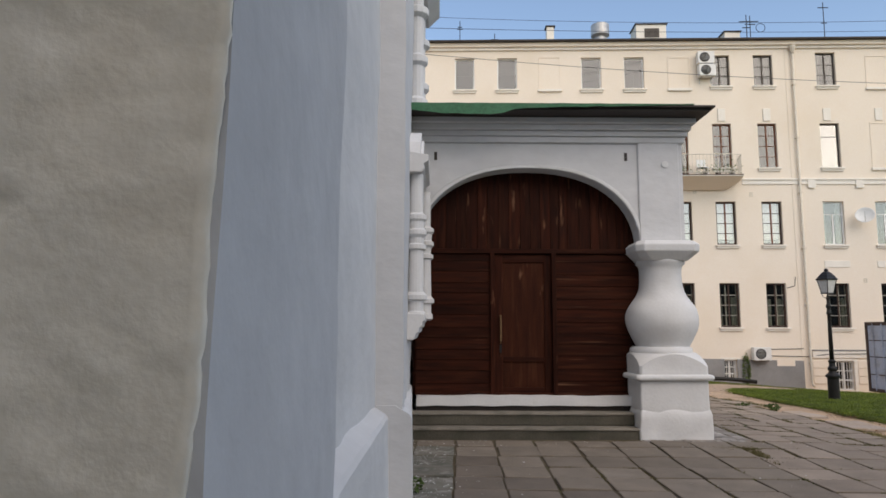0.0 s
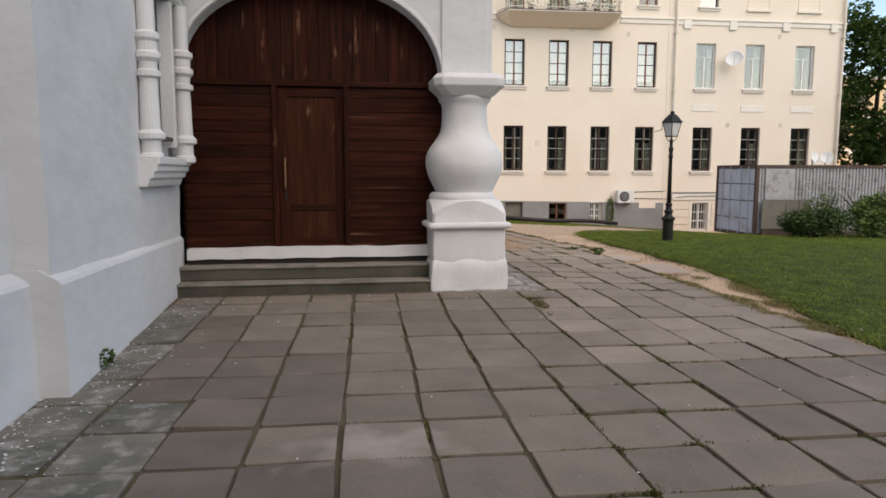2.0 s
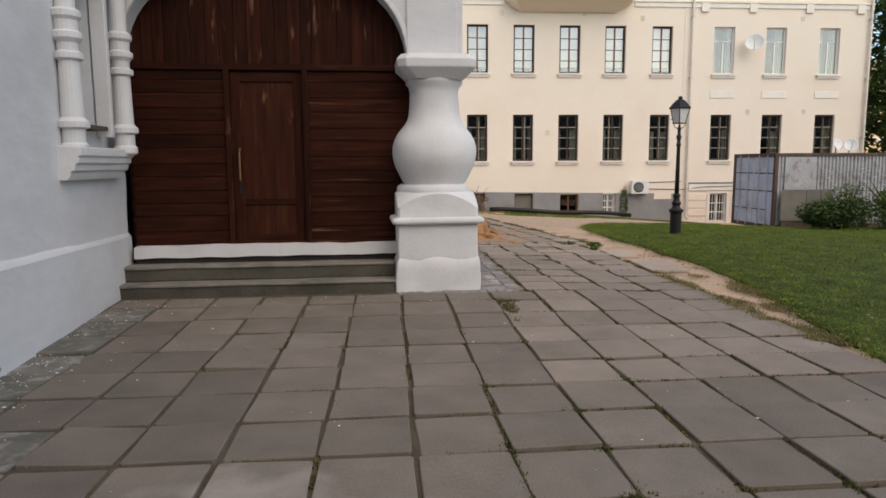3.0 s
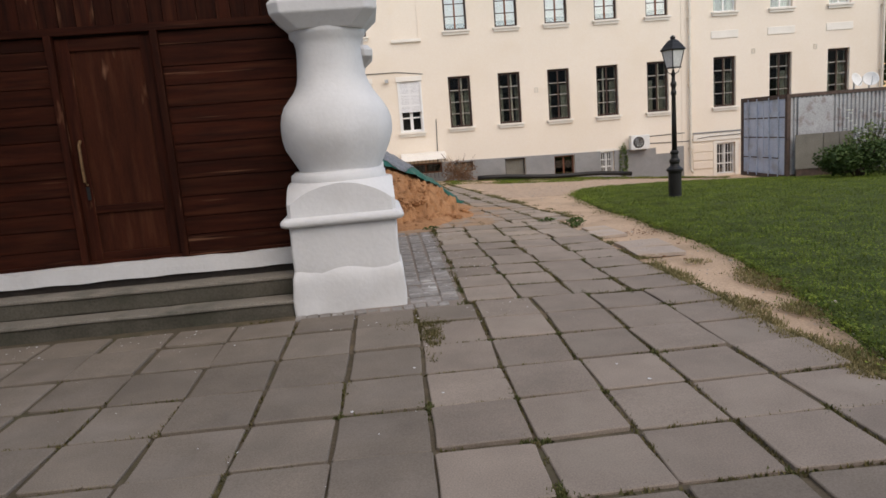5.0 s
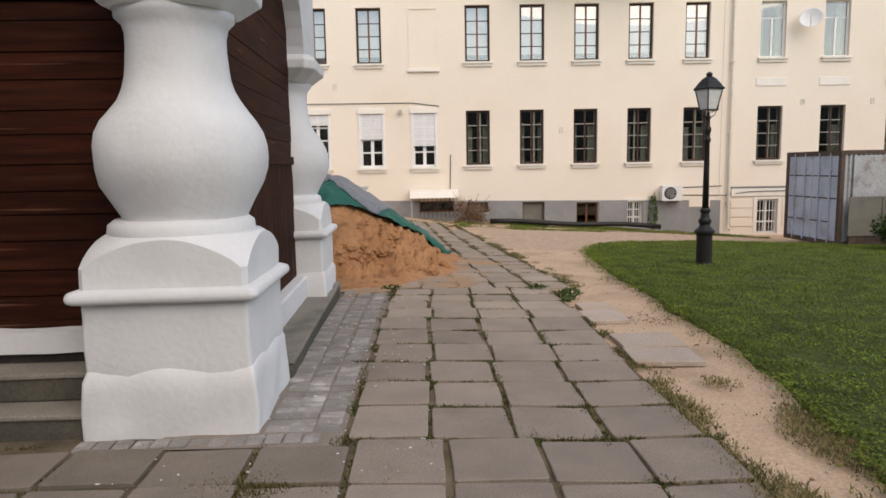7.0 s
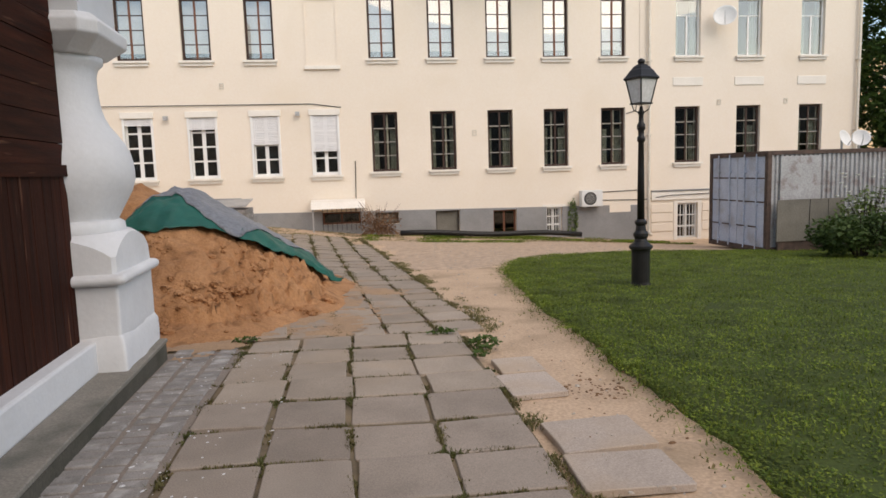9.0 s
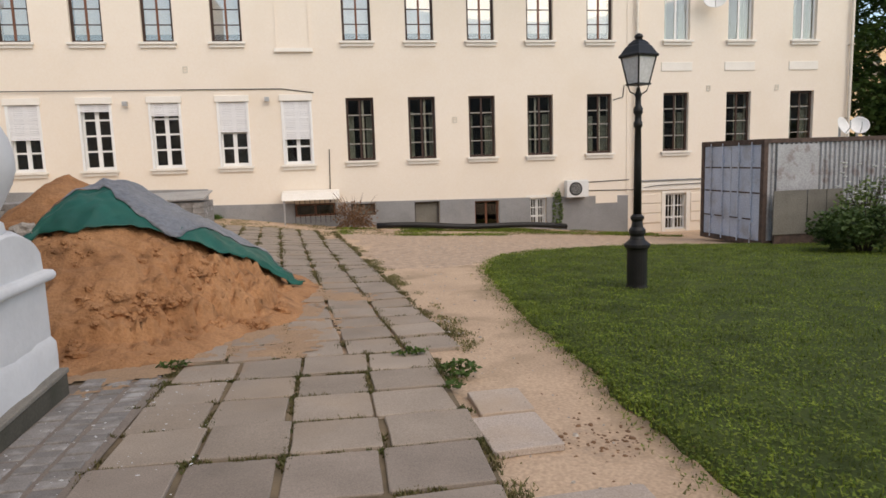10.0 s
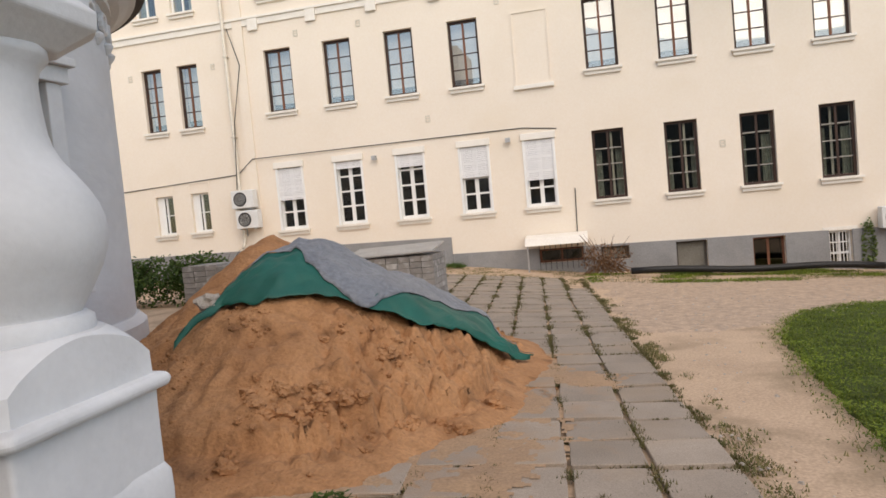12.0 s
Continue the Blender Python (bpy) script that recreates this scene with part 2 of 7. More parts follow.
LAMP_GLASS = surface("frosted_glass", (0.62, 0.62, 0.60), (0.55, 0.55, 0.53), 4, 30, 0.25, 0, spec=0.5)
GALV = surface("galvanised_metal", (0.50, 0.49, 0.47), (0.40, 0.39, 0.38), 3, 40, 0.45, 0.1, 0.002, metal=0.6)
PIPE_CREAM = surface("painted_pipe", (0.66, 0.60, 0.50), (0.58, 0.52, 0.43), 3, 30, 0.6, 0.1, 0.002)
AC_WHITE = surface("ac_casing", (0.72, 0.71, 0.68), (0.66, 0.65, 0.62), 5, 50, 0.45, 0.05, 0.001)
AC_DARK = surface("ac_grille", (0.10, 0.10, 0.10), (0.07, 0.07, 0.07), 5, 50, 0.5, 0)
CONT_BLUE = surface("container_blue", (0.50, 0.545, 0.63), (0.41, 0.45, 0.535), 2, 30, 0.6, 0.2, 0.004, stain=(0.30, 0.27, 0.25), stain_amount=0.55, stain_scale=2.2)
CONT_GREY = surface("container_grey", (0.42, 0.42, 0.42), (0.33, 0.325, 0.325), 2, 30, 0.65, 0.2, 0.004, stain=(0.16, 0.10, 0.075), stain_amount=0.85, stain_scale=3.2)
RUST = surface("rusty_steel", (0.12, 0.08, 0.062), (0.06, 0.042, 0.035), 7, 60, 0.8, 0.3, 0.004)
BOARD = surface("weathered_board", (0.20, 0.185, 0.155), (0.145, 0.133, 0.11), 2, 30, 0.8, 0.15, 0.003, stain=(0.27, 0.245, 0.20), stain_amount=0.4)
TARP_GREEN = surface("green_tarpaulin", (0.012, 0.115, 0.085), (0.008, 0.080, 0.060), 3, 120, 0.55, 0.3, 0.01, spec=0.4)
TARP_GREY = surface("grey_tarpaulin", (0.21, 0.22, 0.24), (0.16, 0.17, 0.19), 5, 24, 0.5, 1.0, 0.05, spec=0.4)
ROOF_GREEN = surface("green_roof_sheet", (0.035, 0.13, 0.065), (0.05, 0.16, 0.085), 2, 30, 0.5, 0.15, 0.004, stain=(0.16, 0.24, 0.15), stain_amount=0.5)
ROOF_DARK = surface("dark_roof_sheet", (0.045, 0.036, 0.032), (0.03, 0.025, 0.022), 3, 40, 0.6, 0.2, 0.004)
BARK = surface("bark", (0.075, 0.055, 0.04), (0.045, 0.034, 0.026), 6, 40, 0.95, 0.8, 0.02, stretch=(1, 1, 0.3))
STONE_GREY = surface("rubble", (0.45, 0.40, 0.34), (0.33, 0.29, 0.25), 5, 50, 0.95, 0.7, 0.02)
FAR_YELLOW = surface("far_ochre_plaster", (0.78, 0.58, 0.34), (0.74, 0.54, 0.31), 0.3, 8, 0.9, 0)
FAR_DARK = surface("far_window", (0.40, 0.34, 0.27), (0.33, 0.28, 0.22), 1, 8, 0.3, 0, spec=0.5)
DRY = surface("dry_stems", (0.22, 0.12, 0.065), (0.14, 0.08, 0.045), 4, 40, 0.95, 0)
PETAL = surface("white_petals", (0.75, 0.75, 0.70), (0.68, 0.68, 0.63), 4, 40, 0.8, 0)


def leaf_mat(name, c1, c2, back=0.25, patch=0.0):
    m, nt, p = node_mat(name)
    L, N = nt.links.new, nt.nodes.new
    g = N("ShaderNodeNewGeometry")
    mix = N("ShaderNodeMix")
    mix.data_type = "RGBA"
    mix.inputs[6].default_value, mix.inputs[7].default_value = (*c1, 1), (*c2, 1)
    L(g.outputs["Random Per Island"], mix.inputs[0])
    col = mix.outputs[2]
    if patch:
        # lusher and drier patches
        big, hv, mr = N("ShaderNodeTexNoise"), N("ShaderNodeHueSaturation"), N("ShaderNodeMapRange")
        big.inputs["Scale"].default_value, big.inputs["Detail"].default_value = 2.6, 5
        L(g.outputs["Position"], big.inputs["Vector"])
        mr.inputs[1].default_value, mr.inputs[2].default_value = 0.32, 0.68
        mr.inputs[3].default_value, mr.inputs[4].default_value = 1 - patch, 1 + patch
        L(big.outputs["Fac"], mr.inputs[0])
        L(mr.outputs[0], hv.inputs["Value"])
        L(col, hv.inputs["Color"])
        col = hv.outputs[0]
    L(col, p.inputs["Base Color"])
    p.inputs["Roughness"].default_value = 0.6
    p.inputs["Specular IOR Level"].default_value = 0.25
    tr, mx = N("ShaderNodeBsdfTranslucent"), N("ShaderNodeMixShader")
    L(col, tr.inputs["Color"])
    mx.inputs[0].default_value = back
    L(p.outputs[0], mx.inputs[1])
    L(tr.outputs[0], mx.inputs[2])
    L(mx.outputs[0], nt.nodes["Material Output"].inputs[0])
    return m


GRASS = leaf_mat("grass_blades", (0.060, 0.106, 0.009), (0.20, 0.245, 0.030), patch=0.42)
GRASS_DRY = leaf_mat("weedy_tufts", (0.085, 0.085, 0.028), (0.175, 0.140, 0.062))
GRASS_MIX = leaf_mat("verge_grass_blades", (0.09, 0.105, 0.03), (0.27, 0.22, 0.10))
GRASS_STRAW = leaf_mat("straw_grass_blades", (0.17, 0.15, 0.06), (0.33, 0.27, 0.13))
GRASS_WEED = leaf_mat("joint_weed_leaves", (0.06, 0.075, 0.02), (0.13, 0.125, 0.045))
LEAF_TREE = leaf_mat("tree_leaves", (0.035, 0.075, 0.016), (0.085, 0.14, 0.032))
LEAF_BUSH = leaf_mat("bush_leaves", (0.08, 0.13, 0.03), (0.19, 0.25, 0.08))
LEAF_DARK = leaf_mat("dark_bush_leaves", (0.035, 0.065, 0.016), (0.075, 0.115, 0.03))
LEAF_WEED = leaf_mat("weed_leaves", (0.05, 0.092, 0.02), (0.095, 0.145, 0.035))


# ---- geometry helpers ----
def part(name, bm, mat, parent=None, label="", smooth=False, bevel=0.0, mesh=None):
    """Link one mesh object under a thing or a part."""
    if mesh is None:
        mesh = bpy.data.meshes.new(name)
        bmesh.ops.recalc_face_normals(bm, faces=bm.faces)
        bm.to_mesh(mesh)
        bm.free()
        if mat:
            mesh.materials.append(mat)
        if smooth:
            mesh.shade_smooth()
    ob = new(name, mesh)
    if parent:
        ob.parent = parent
    if bevel:
        bv = ob.modifiers.new("bevel", "BEVEL")
        bv.width, bv.segments, bv.limit_method = bevel, 2, "ANGLE"
    if label:
        ob["label"] = label
    return ob


def empty(name, m=None, label="", category="", group="", kind=""):
    ob = new(name)
    if m is not None:
        ob.matrix_world = m
    return tagged(ob, label, category, group, kind)


def box(bm, x0, x1, y0, y1, z0, z1):
    v = [bm.verts.new(c) for c in ((x0, y0, z0), (x1, y0, z0), (x1, y1, z0), (x0, y1, z0), (x0, y0, z1), (x1, y0, z1), (x1, y1, z1), (x0, y1, z1))]
    for f in ((3, 2, 1, 0), (4, 5, 6, 7), (0, 1, 5, 4), (1, 2, 6, 5), (2, 3, 7, 6), (3, 0, 4, 7)):
        bm.faces.new([v[i] for i in f])
    return bm


def boxes(*rows):
    bm = bmesh.new()
    for r in rows:
        box(bm, *r)
    return bm


def loft(bm, rings, caps=True):
    """Skin closed rings of equal count."""
    vs = [[bm.verts.new(p) for p in r] for r in rings]
    n = len(vs[0])
    for a, b in zip(vs, vs[1:]):
        for i in range(n):
            bm.faces.new((a[i], a[(i + 1) % n], b[(i + 1) % n], b[i]))
    if caps:
        bm.faces.new(vs[0][::-1])
        bm.faces.new(vs[-1])
    return bm


def ring(r, z, n=32, cx=0.0, cy=0.0):
    return [(cx + r * math.cos(2 * math.pi * i / n), cy + r * math.sin(2 * math.pi * i / n), z) for i in range(n)]


def lathe(profile, n=32, cx=0.0, cy=0.0):
    return loft(bmesh.new(), [ring(r, z, n, cx, cy) for r, z in profile])


def cut_square(h, c, z, cx=0.0, cy=0.0):
    """A square of half-width h with corners cut by c."""
    k = h - c
    return [(cx + a, cy + b, z) for a, b in ((h, -k), (h, k), (k, h), (-k, h), (-h, k), (-h, -k), (-k, -h), (k, -h))]


def tube(bm, pts, r, n=6):
    """A round bar along a line of points."""
    pts = [Vector(p) for p in pts]
    rings = []
    for i, p in enumerate(pts):
        d = (pts[min(i + 1, len(pts) - 1)] - pts[max(i - 1, 0)]).normalized()
        a = d.orthogonal().normalized() if abs(d.z) > 0.9 else d.cross(Vector((0, 0, 1))).normalized()
        b = d.cross(a)
        rr = r[i] if isinstance(r, (list, tuple)) else r
        rings.append([p + rr * (a * math.cos(2 * math.pi * k / n) + b * math.sin(2 * math.pi * k / n)) for k in range(n)])
    return loft(bm, rings)


def prism(bm, outline, axis, a, b):
    """Extrude a closed outline of pairs along an axis from a to b."""
    def put(p, q):
        return {"x": (q, p[0], p[1]), "y": (p[0], q, p[1]), "z": (p[0], p[1], q)}[axis]
    return loft(bm, [[put(p, a) for p in outline], [put(p, b) for p in outline]])


def sheet(bm, u0, u1, z0, z1, holes, place, depth, thick):
    """A wall with openings: place(u, z, d) gives a point at depth d; each hole has its reveal."""
    us = sorted({round(q, 3) for q in (u0, u1, *[q for h in holes for q in h[:2]])})
    zs = sorted({round(q, 3) for q in (z0, z1, *[q for h in holes for q in h[2:4]])})
    us = [u for u in us if u0 <= u <= u1]
    zs = [z for z in zs if z0 <= z <= z1]
    cache = {}

    def v(u, z, d):
        k = (round(u, 4), round(z, 4), round(d, 4))
        if k not in cache:
            cache[k] = bm.verts.new(place(u, z, d))
        return cache[k]
    for ua, ub in zip(us, us[1:]):
        for za, zb in zip(zs, zs[1:]):
            um, zm = (ua + ub) / 2, (za + zb) / 2
            if any(h[0] < um < h[1] and h[2] < zm < h[3] for h in holes):
                continue
            for d in (0, thick):
                bm.faces.new((v(ua, za, d), v(ub, za, d), v(ub, zb, d), v(ua, zb, d)))
    for a, b, c, d, *_ in holes:
        for p, q in (((a, c), (b, c)), ((b, c), (b, d)), ((b, d), (a, d)), ((a, d), (a, c))):
            bm.faces.new([bm.verts.new(place(*w)) for w in ((*p, 0), (*q, 0), (*q, thick), (*p, thick))])
    for p, q in (((u0, z0), (u1, z0)), ((u1, z0), (u1, z1)), ((u1, z1), (u0, z1)), ((u0, z1), (u0, z0))):
        bm.faces.new([bm.verts.new(place(*w)) for w in ((*p, 0), (*q, 0), (*q, thick), (*p, thick))])
    bmesh.ops.remove_doubles(bm, verts=bm.verts, dist=0.0005)
    return bm


def lumpy(bm, amount, scale=1.5, seed=0.0, only=None):
    for v in bm.verts:
        if only is None or only(v.co):
            v.co += Vector(noise.noise_vector(v.co * scale + Vector((seed, seed, seed)))) * amount
    return bm


def lerp_table(x, table):
    if x <= table[0][0]:
        return table[0][1]
    for (a, p), (b, q) in zip(table, table[1:]):
        if x <= b:
            return p + (q - p) * (x - a) / (b - a)
    return table[-1][1]


BASE_Z = ((-8, 0.2), (-2, 0.15), (1.5, 0.0), (5.2, -0.45), (12, -0.85), (16, -1.18), (24, -1.25))


def yard_fall(x, y):
    """The height of the ground: level round the porch, falling to the house."""
    k = min(max((y - 12) / 18, 0), 1)
    return lerp_table(x, BASE_Z) * k


def gz(x, y):
    """Height of the ground, with a slight rise at the foot of the porch."""
    rise = min(max((y - 7.4) / 1.2, 0), 1) * min(max((14.0 - y) / 2.0, 0), 1) * min(max((5.5 - x) / 1.2, 0), 1)
    return yard_fall(x, y) + 0.035 * rise


# ---- ground ----
LAWN_EDGE = ((-9, 5.95), (5.3, 6.25), (7.2, 6.42), (8.3, 6.75), (10, 7.05), (11.5, 7.14), (13, 7.2), (15, 7.3), (17.1, 7.48), (19, 7.75), (20.1, 8.1), (21, 8.6), (21.9, 9.6), (22.4, 11.2), (22.8, 14.0), (23.2, 40.0))


def lawn_x(y):
    return lerp_table(y, LAWN_EDGE) + 0.12 * noise.noise((y * 1.7, 3.1, 0)) + 0.07 * noise.noise((y * 6.1, 8.4, 0))


def grid_mesh(xs, ys, z):
    bm = bmesh.new()
    vs = [[bm.verts.new((x, y, z(x, y))) for x in xs] for y in ys]
    for a, b in zip(vs, vs[1:]):
        for i in range(len(xs) - 1):
            bm.faces.new((a[i], a[i + 1], b[i + 1], b[i]))
    return bm


def ground_z(x, y):
    near = 1 if -14 < x < 30 and -12 < y < 32 else 0
    return gz(x, y) - 0.045 + near * 0.025 * noise.noise((x * 0.9, y * 0.9, 2)) * (1 if x > 6.2 or y > 14 else 0.3)


xs = [-700, -200, -60, -25] + [-14 + 0.4 * i for i in range(111)] + [40, 80, 250, 700]
ys = [-700, -200, -60, -25] + [-10 + 0.4 * i for i in range(103)] + [40, 60, 120, 300, 700]
ground = tagged(part("ground", grid_mesh(xs, ys, ground_z), DIRT, smooth=True), "trodden sandy earth with pebbles and dry patches", "ground", kind="structure")

bm = bmesh.new()
rows = []
for j in range(260):
    y = -9 + j * 0.124
    x0 = lawn_x(y)
    rows.append([bm.verts.new((x0 + (45 - x0) * (i / 30) ** 2, y, gz(x0 + (45 - x0) * (i / 30) ** 2, y) + (-0.05 if i == 0 else 0.0 + 0.02 * noise.noise((i * 2.0, y, 5))))) for i in range(31)])
for a, b in zip(rows, rows[1:]):
    for i in range(30):
        bm.faces.new((a[i], a[i + 1], b[i + 1], b[i]))
lawn = tagged(part("lawn", bm, SOIL, smooth=True), "green mown lawn with a ragged worn edge", "lawn", kind="structure")

bm = bmesh.new()
rows = []
for j in range(40):
    y = 19.5 + j * 0.2
    a, b = 6.35 - 0.09 * (y - 15) + 0.25 * noise.noise((y, 1, 7)), lerp_table(y, ((19.5, 7.2), (22, 10), (23.5, 17), (25.5, 17.5), (27.4, 12))) + 0.5 * noise.noise((y * 1.3, 4, 7))
    rows.append([bm.verts.new((a + (b - a) * i / 20, y, gz(a + (b - a) * i / 20, y) - 0.028 - (0.06 if j == 0 or i in (0, 20) else 0) + 0.012 * noise.noise((i * 1.7, y * 3, 9)))) for i in range(21)])
for a, b in zip(rows, rows[1:]):
    for i in range(20):
        bm.faces.new((a[i], a[i + 1], b[i + 1], b[i]))
tagged(part("gravel_patch", bm, GRAVEL, smooth=True), "pinkish crushed gravel spread over the yard", "gravel", kind="structure")

# ---- church: wall, plinth, porch ----
CH = pose(2.55, 9.1, 0, 0, 0, 2.0)
church = empty("wall_church", CH, "whitewashed masonry wall of an old church with a stepped plinth", "church wall", kind="structure")


def side_place(face):
    return lambda v, z, d: (face(v) - d, v, z)


def dense(bm, size):
    """Cut long edges so that relief has vertices to work on."""
    for _ in range(6):
        es = [e for e in bm.edges if e.calc_length() > size]
        if not es:
            break
        bmesh.ops.subdivide_edges(bm, edges=es, cuts=1, use_grid_fill=True)
    return bm


def wall_block(name, v0, v1, f0, f1, top, holes=(), mat=LIME):
    def face(v):
        return f0 + (f1 - f0) * (v - v0) / (v1 - v0)
    bm = sheet(bmesh.new(), v0, v1, 0.0, top, list(holes), side_place(face), 0, 0.9)
    bmesh.ops.remove_doubles(bm, verts=bm.verts, dist=0.001)
    bmesh.ops.triangulate(bm, faces=bm.faces)
    dense(bm, 0.13)
    lumpy(bm, 0.020, 1.3, only=lambda c: c.z > 0.05)
    lumpy(bm, 0.007, 4.2, 7.0, only=lambda c: c.z > 0.05)
    ob = part(name, bm, mat, church, smooth=True)
    ob.data.set_sharp_from_angle(angle=radians(38))
    return ob


def plinth(v0, v1, f0, f1, z0, z1):
    """A skirting of masonry with a sloped top."""
    bm = bmesh.new()
    n = max(2, int((v1 - v0) / 0.2))
    rings = []
    for i in range(n + 1):
        v = v0 + (v1 - v0) * i / n
        f, t = f0 + (f1 - f0) * i / n, z0 + (z1 - z0) * i / n
        w = 0.012 * noise.noise((v * 2.1, 1, 1))
        rings.append([(f - 0.3, v, -0.2), (f + w + 0.02, v, -0.2), (f + w, v, t - 0.03 + w), (f - 0.02 + w, v, t), (f - 0.14, v, t + 0.07), (f - 0.3, v, t + 0.07)])
    return part("plinth", loft(bm, rings), LIME, church)


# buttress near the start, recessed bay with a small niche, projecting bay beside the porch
# the buttress side takes the limewash with shade painted in
wall_block("buttress_wall", -8.17, -6.95, -3.085, -3.085, 8.0, mat=LIME_SHADED)
plinth(-8.14, -6.93, -3.025, -3.025, 0.86, 0.86)
wall_block("bay_wall", -6.95, -3.5, -3.285, -3.285, 8.0, [(-6.32, -5.80, 0.90, 1.31)])
plinth(-6.93, -3.5, -3.165, -3.165, 0.86, 0.80)
part("niche_back", boxes((-3.62, -3.60, -6.4, -5.6, 0.8, 1.4)), LIME, church)
wall_block("porch_bay_wall", -3.5, 0.6, -3.05, -3.16, 8.0, [(-0.84, -0.22, 1.86, 3.30)])
plinth(-3.52, 0.62, -2.97, -3.13, 0.80, 0.70)
part("body_wall", boxes((-14, -3.95, -8.17, 9.5, 0, 7.6)), LIME, church)
part("upper_wall", boxes((-3.95, -3.22, 0.6, 4.6, 4.2, 11), (-3.95, -3.22, 4.6, 9.5, 4.2, 7.6)), LIME, church)

# old uneven plaster on the end of the buttress, its cream tone painted for warm light
bm = bmesh.new()
rows = []
for j in range(251):
    z = j * 0.02
    rag = 0.048 * (z - 1.62) - 0.014 * max(0, noise.noise((z * 4.3, 9, 2)) - 0.1) + 0.009 * noise.noise((z * 3.1, 2, 5)) + 0.007 * noise.noise((z * 11, 2, 6)) + 0.005 * noise.noise((z * 38, 2, 7)) - 0.016 * max(0, noise.noise((z * 7, 5, 8)) - 0.25)
    row = []
    for i in range(84):
        u = -3.092 + rag - 0.02 * i
        d = 0.030 + 0.014 * noise.noise((u * 2.2, z * 1.8, 1)) + 0.005 * noise.noise((u * 6, z * 7, 2)) + 0.0035 * noise.noise((u * 13, z * 15, 3)) + 0.003 * noise.noise((u * 26, z * 30, 4))
        # pits, and ridges left by the trowel
        d -= 0.030 * max(0, noise.noise((u * 8, z * 8, 7)) - 0.50) + 0.020 * max(0, noise.noise((u * 21, z * 19, 17)) - 0.55)
        d += 0.003 * max(0, 0.06 - abs(noise.noise((u * 2.4 + 5, z * 3.5, 9)))) * 14
        row.append(bm.verts.new((u, -8.172 - max(d, 0.003), z)))
    rows.append([bm.verts.new((row[0].co.x - 0.004, -8.169, z))] + row)
for p, q in zip(rows, rows[1:]):
    for i in range(84):
        bm.faces.new((p[i], p[i + 1], q[i + 1], q[i]))
part("plaster_coat", bm, OLD_PLASTER, church, "rough plaster with pits and trowel marks, warm light in its cream tone", smooth=True)

# carved casing of the side window
for v, u in ((-1.0, -3.03), (0.10, -2.95)):
    bm = bmesh.new()
    loft(bm, [ring(r, z, 18, u, v) for r, z in ((0.09, 1.62), (0.12, 1.64), (0.12, 1.70), (0.10, 1.72), (0.10, 1.84), (0.14, 1.86), (0.14, 1.91), (0.10, 1.95), (0.095, 2.2), (0.09, 2.46),
              (0.125, 2.48), (0.125, 2.53), (0.09, 2.55), (0.095, 2.62), (0.13, 2.66), (0.13, 2.71), (0.10, 2.73), (0.105, 2.82), (0.13, 2.85), (0.13, 2.90), (0.085, 2.93), (0.085, 3.42))])
    part("casing_column", bm, LIME_PILLAR, church)
bm = bmesh.new()
prism(bm, [(-3.2, 1.37), (-3.05, 1.37), (-3.03, 1.41), (-3.02, 1.45), (-2.985, 1.46), (-2.975, 1.52), (-2.945, 1.53), (-2.94, 1.59), (-2.915, 1.60), (-2.915, 1.68), (-3.2, 1.70)], "y", -1.16, 0.24)
part("casing_sill", bm, LIME_PILLAR, church, bevel=0.01)
bm = bmesh.new()
prism(bm, [(-3.2, 3.42), (-2.97, 3.42), (-2.93, 3.46), (-2.94, 3.52), (-2.88, 3.56), (-2.88, 3.64), (-3.2, 3.70)], "y", -1.18, 0.24)
prism(bm, [(-1.10, 3.66), (0.0, 3.66), (-0.10, 3.85), (-0.30, 3.98), (-0.55, 4.10), (-0.80, 3.98), (-1.0, 3.85)], "x", -3.2, -2.98)
prism(bm, [(-0.92, 3.72), (-0.18, 3.72), (-0.28, 3.84), (-0.42, 3.92), (-0.55, 3.99), (-0.68, 3.92), (-0.82, 3.84)], "x", -3.2, -2.945)
part("casing_head", bm, LIME_PILLAR, church, bevel=0.01)
part("window_recess", boxes((-3.40, -3.38, -1.0, -0.1, 1.8, 3.4)), LIME, church, "plastered back of the blind window")
# solid dark strip stands for the shade of a gap below the niche
part("recess_gap_strip", boxes((-3.20, -2.99, -0.80, -0.26, 1.862, 1.905)), STEP_DARK, church, "dark strip in place of the shaded gap under the niche")
part("casing_frame", boxes((-3.12, -3.0, -0.90, -0.84, 1.80, 3.42), (-3.12, -2.97, -0.22, -0.14, 1.80, 3.42)), LIME_PILLAR, church, bevel=0.01)
# carved casings on the tall wall above the porch roof
bm = bmesh.new()
for v in (0.9, 2.1):
    loft(bm, [ring(r, z, 12, -3.1, v) for r, z in ((0.1, 4.9), (0.17, 4.95), (0.17, 5.05), (0.11, 5.1), (0.11, 5.6), (0.17, 5.65), (0.17, 5.75), (0.1, 5.8), (0.1, 6.4), (0.18, 6.45), (0.18, 6.55), (0.1, 6.6), (0.1, 7.0))])
prism(bm, [(-3.3, 4.75), (-2.85, 4.75), (-2.80, 4.82), (-2.85, 4.9), (-3.3, 4.92)], "y", 0.6, 2.4)
prism(bm, [(-3.3, 7.0), (-2.95, 7.0), (-2.85, 7.1), (-2.75, 7.2), (-2.75, 7.3), (-3.3, 7.35)], "y", 0.5, 2.5)
part("upper_casing", bm, LIME_PILLAR, church, bevel=0.008)

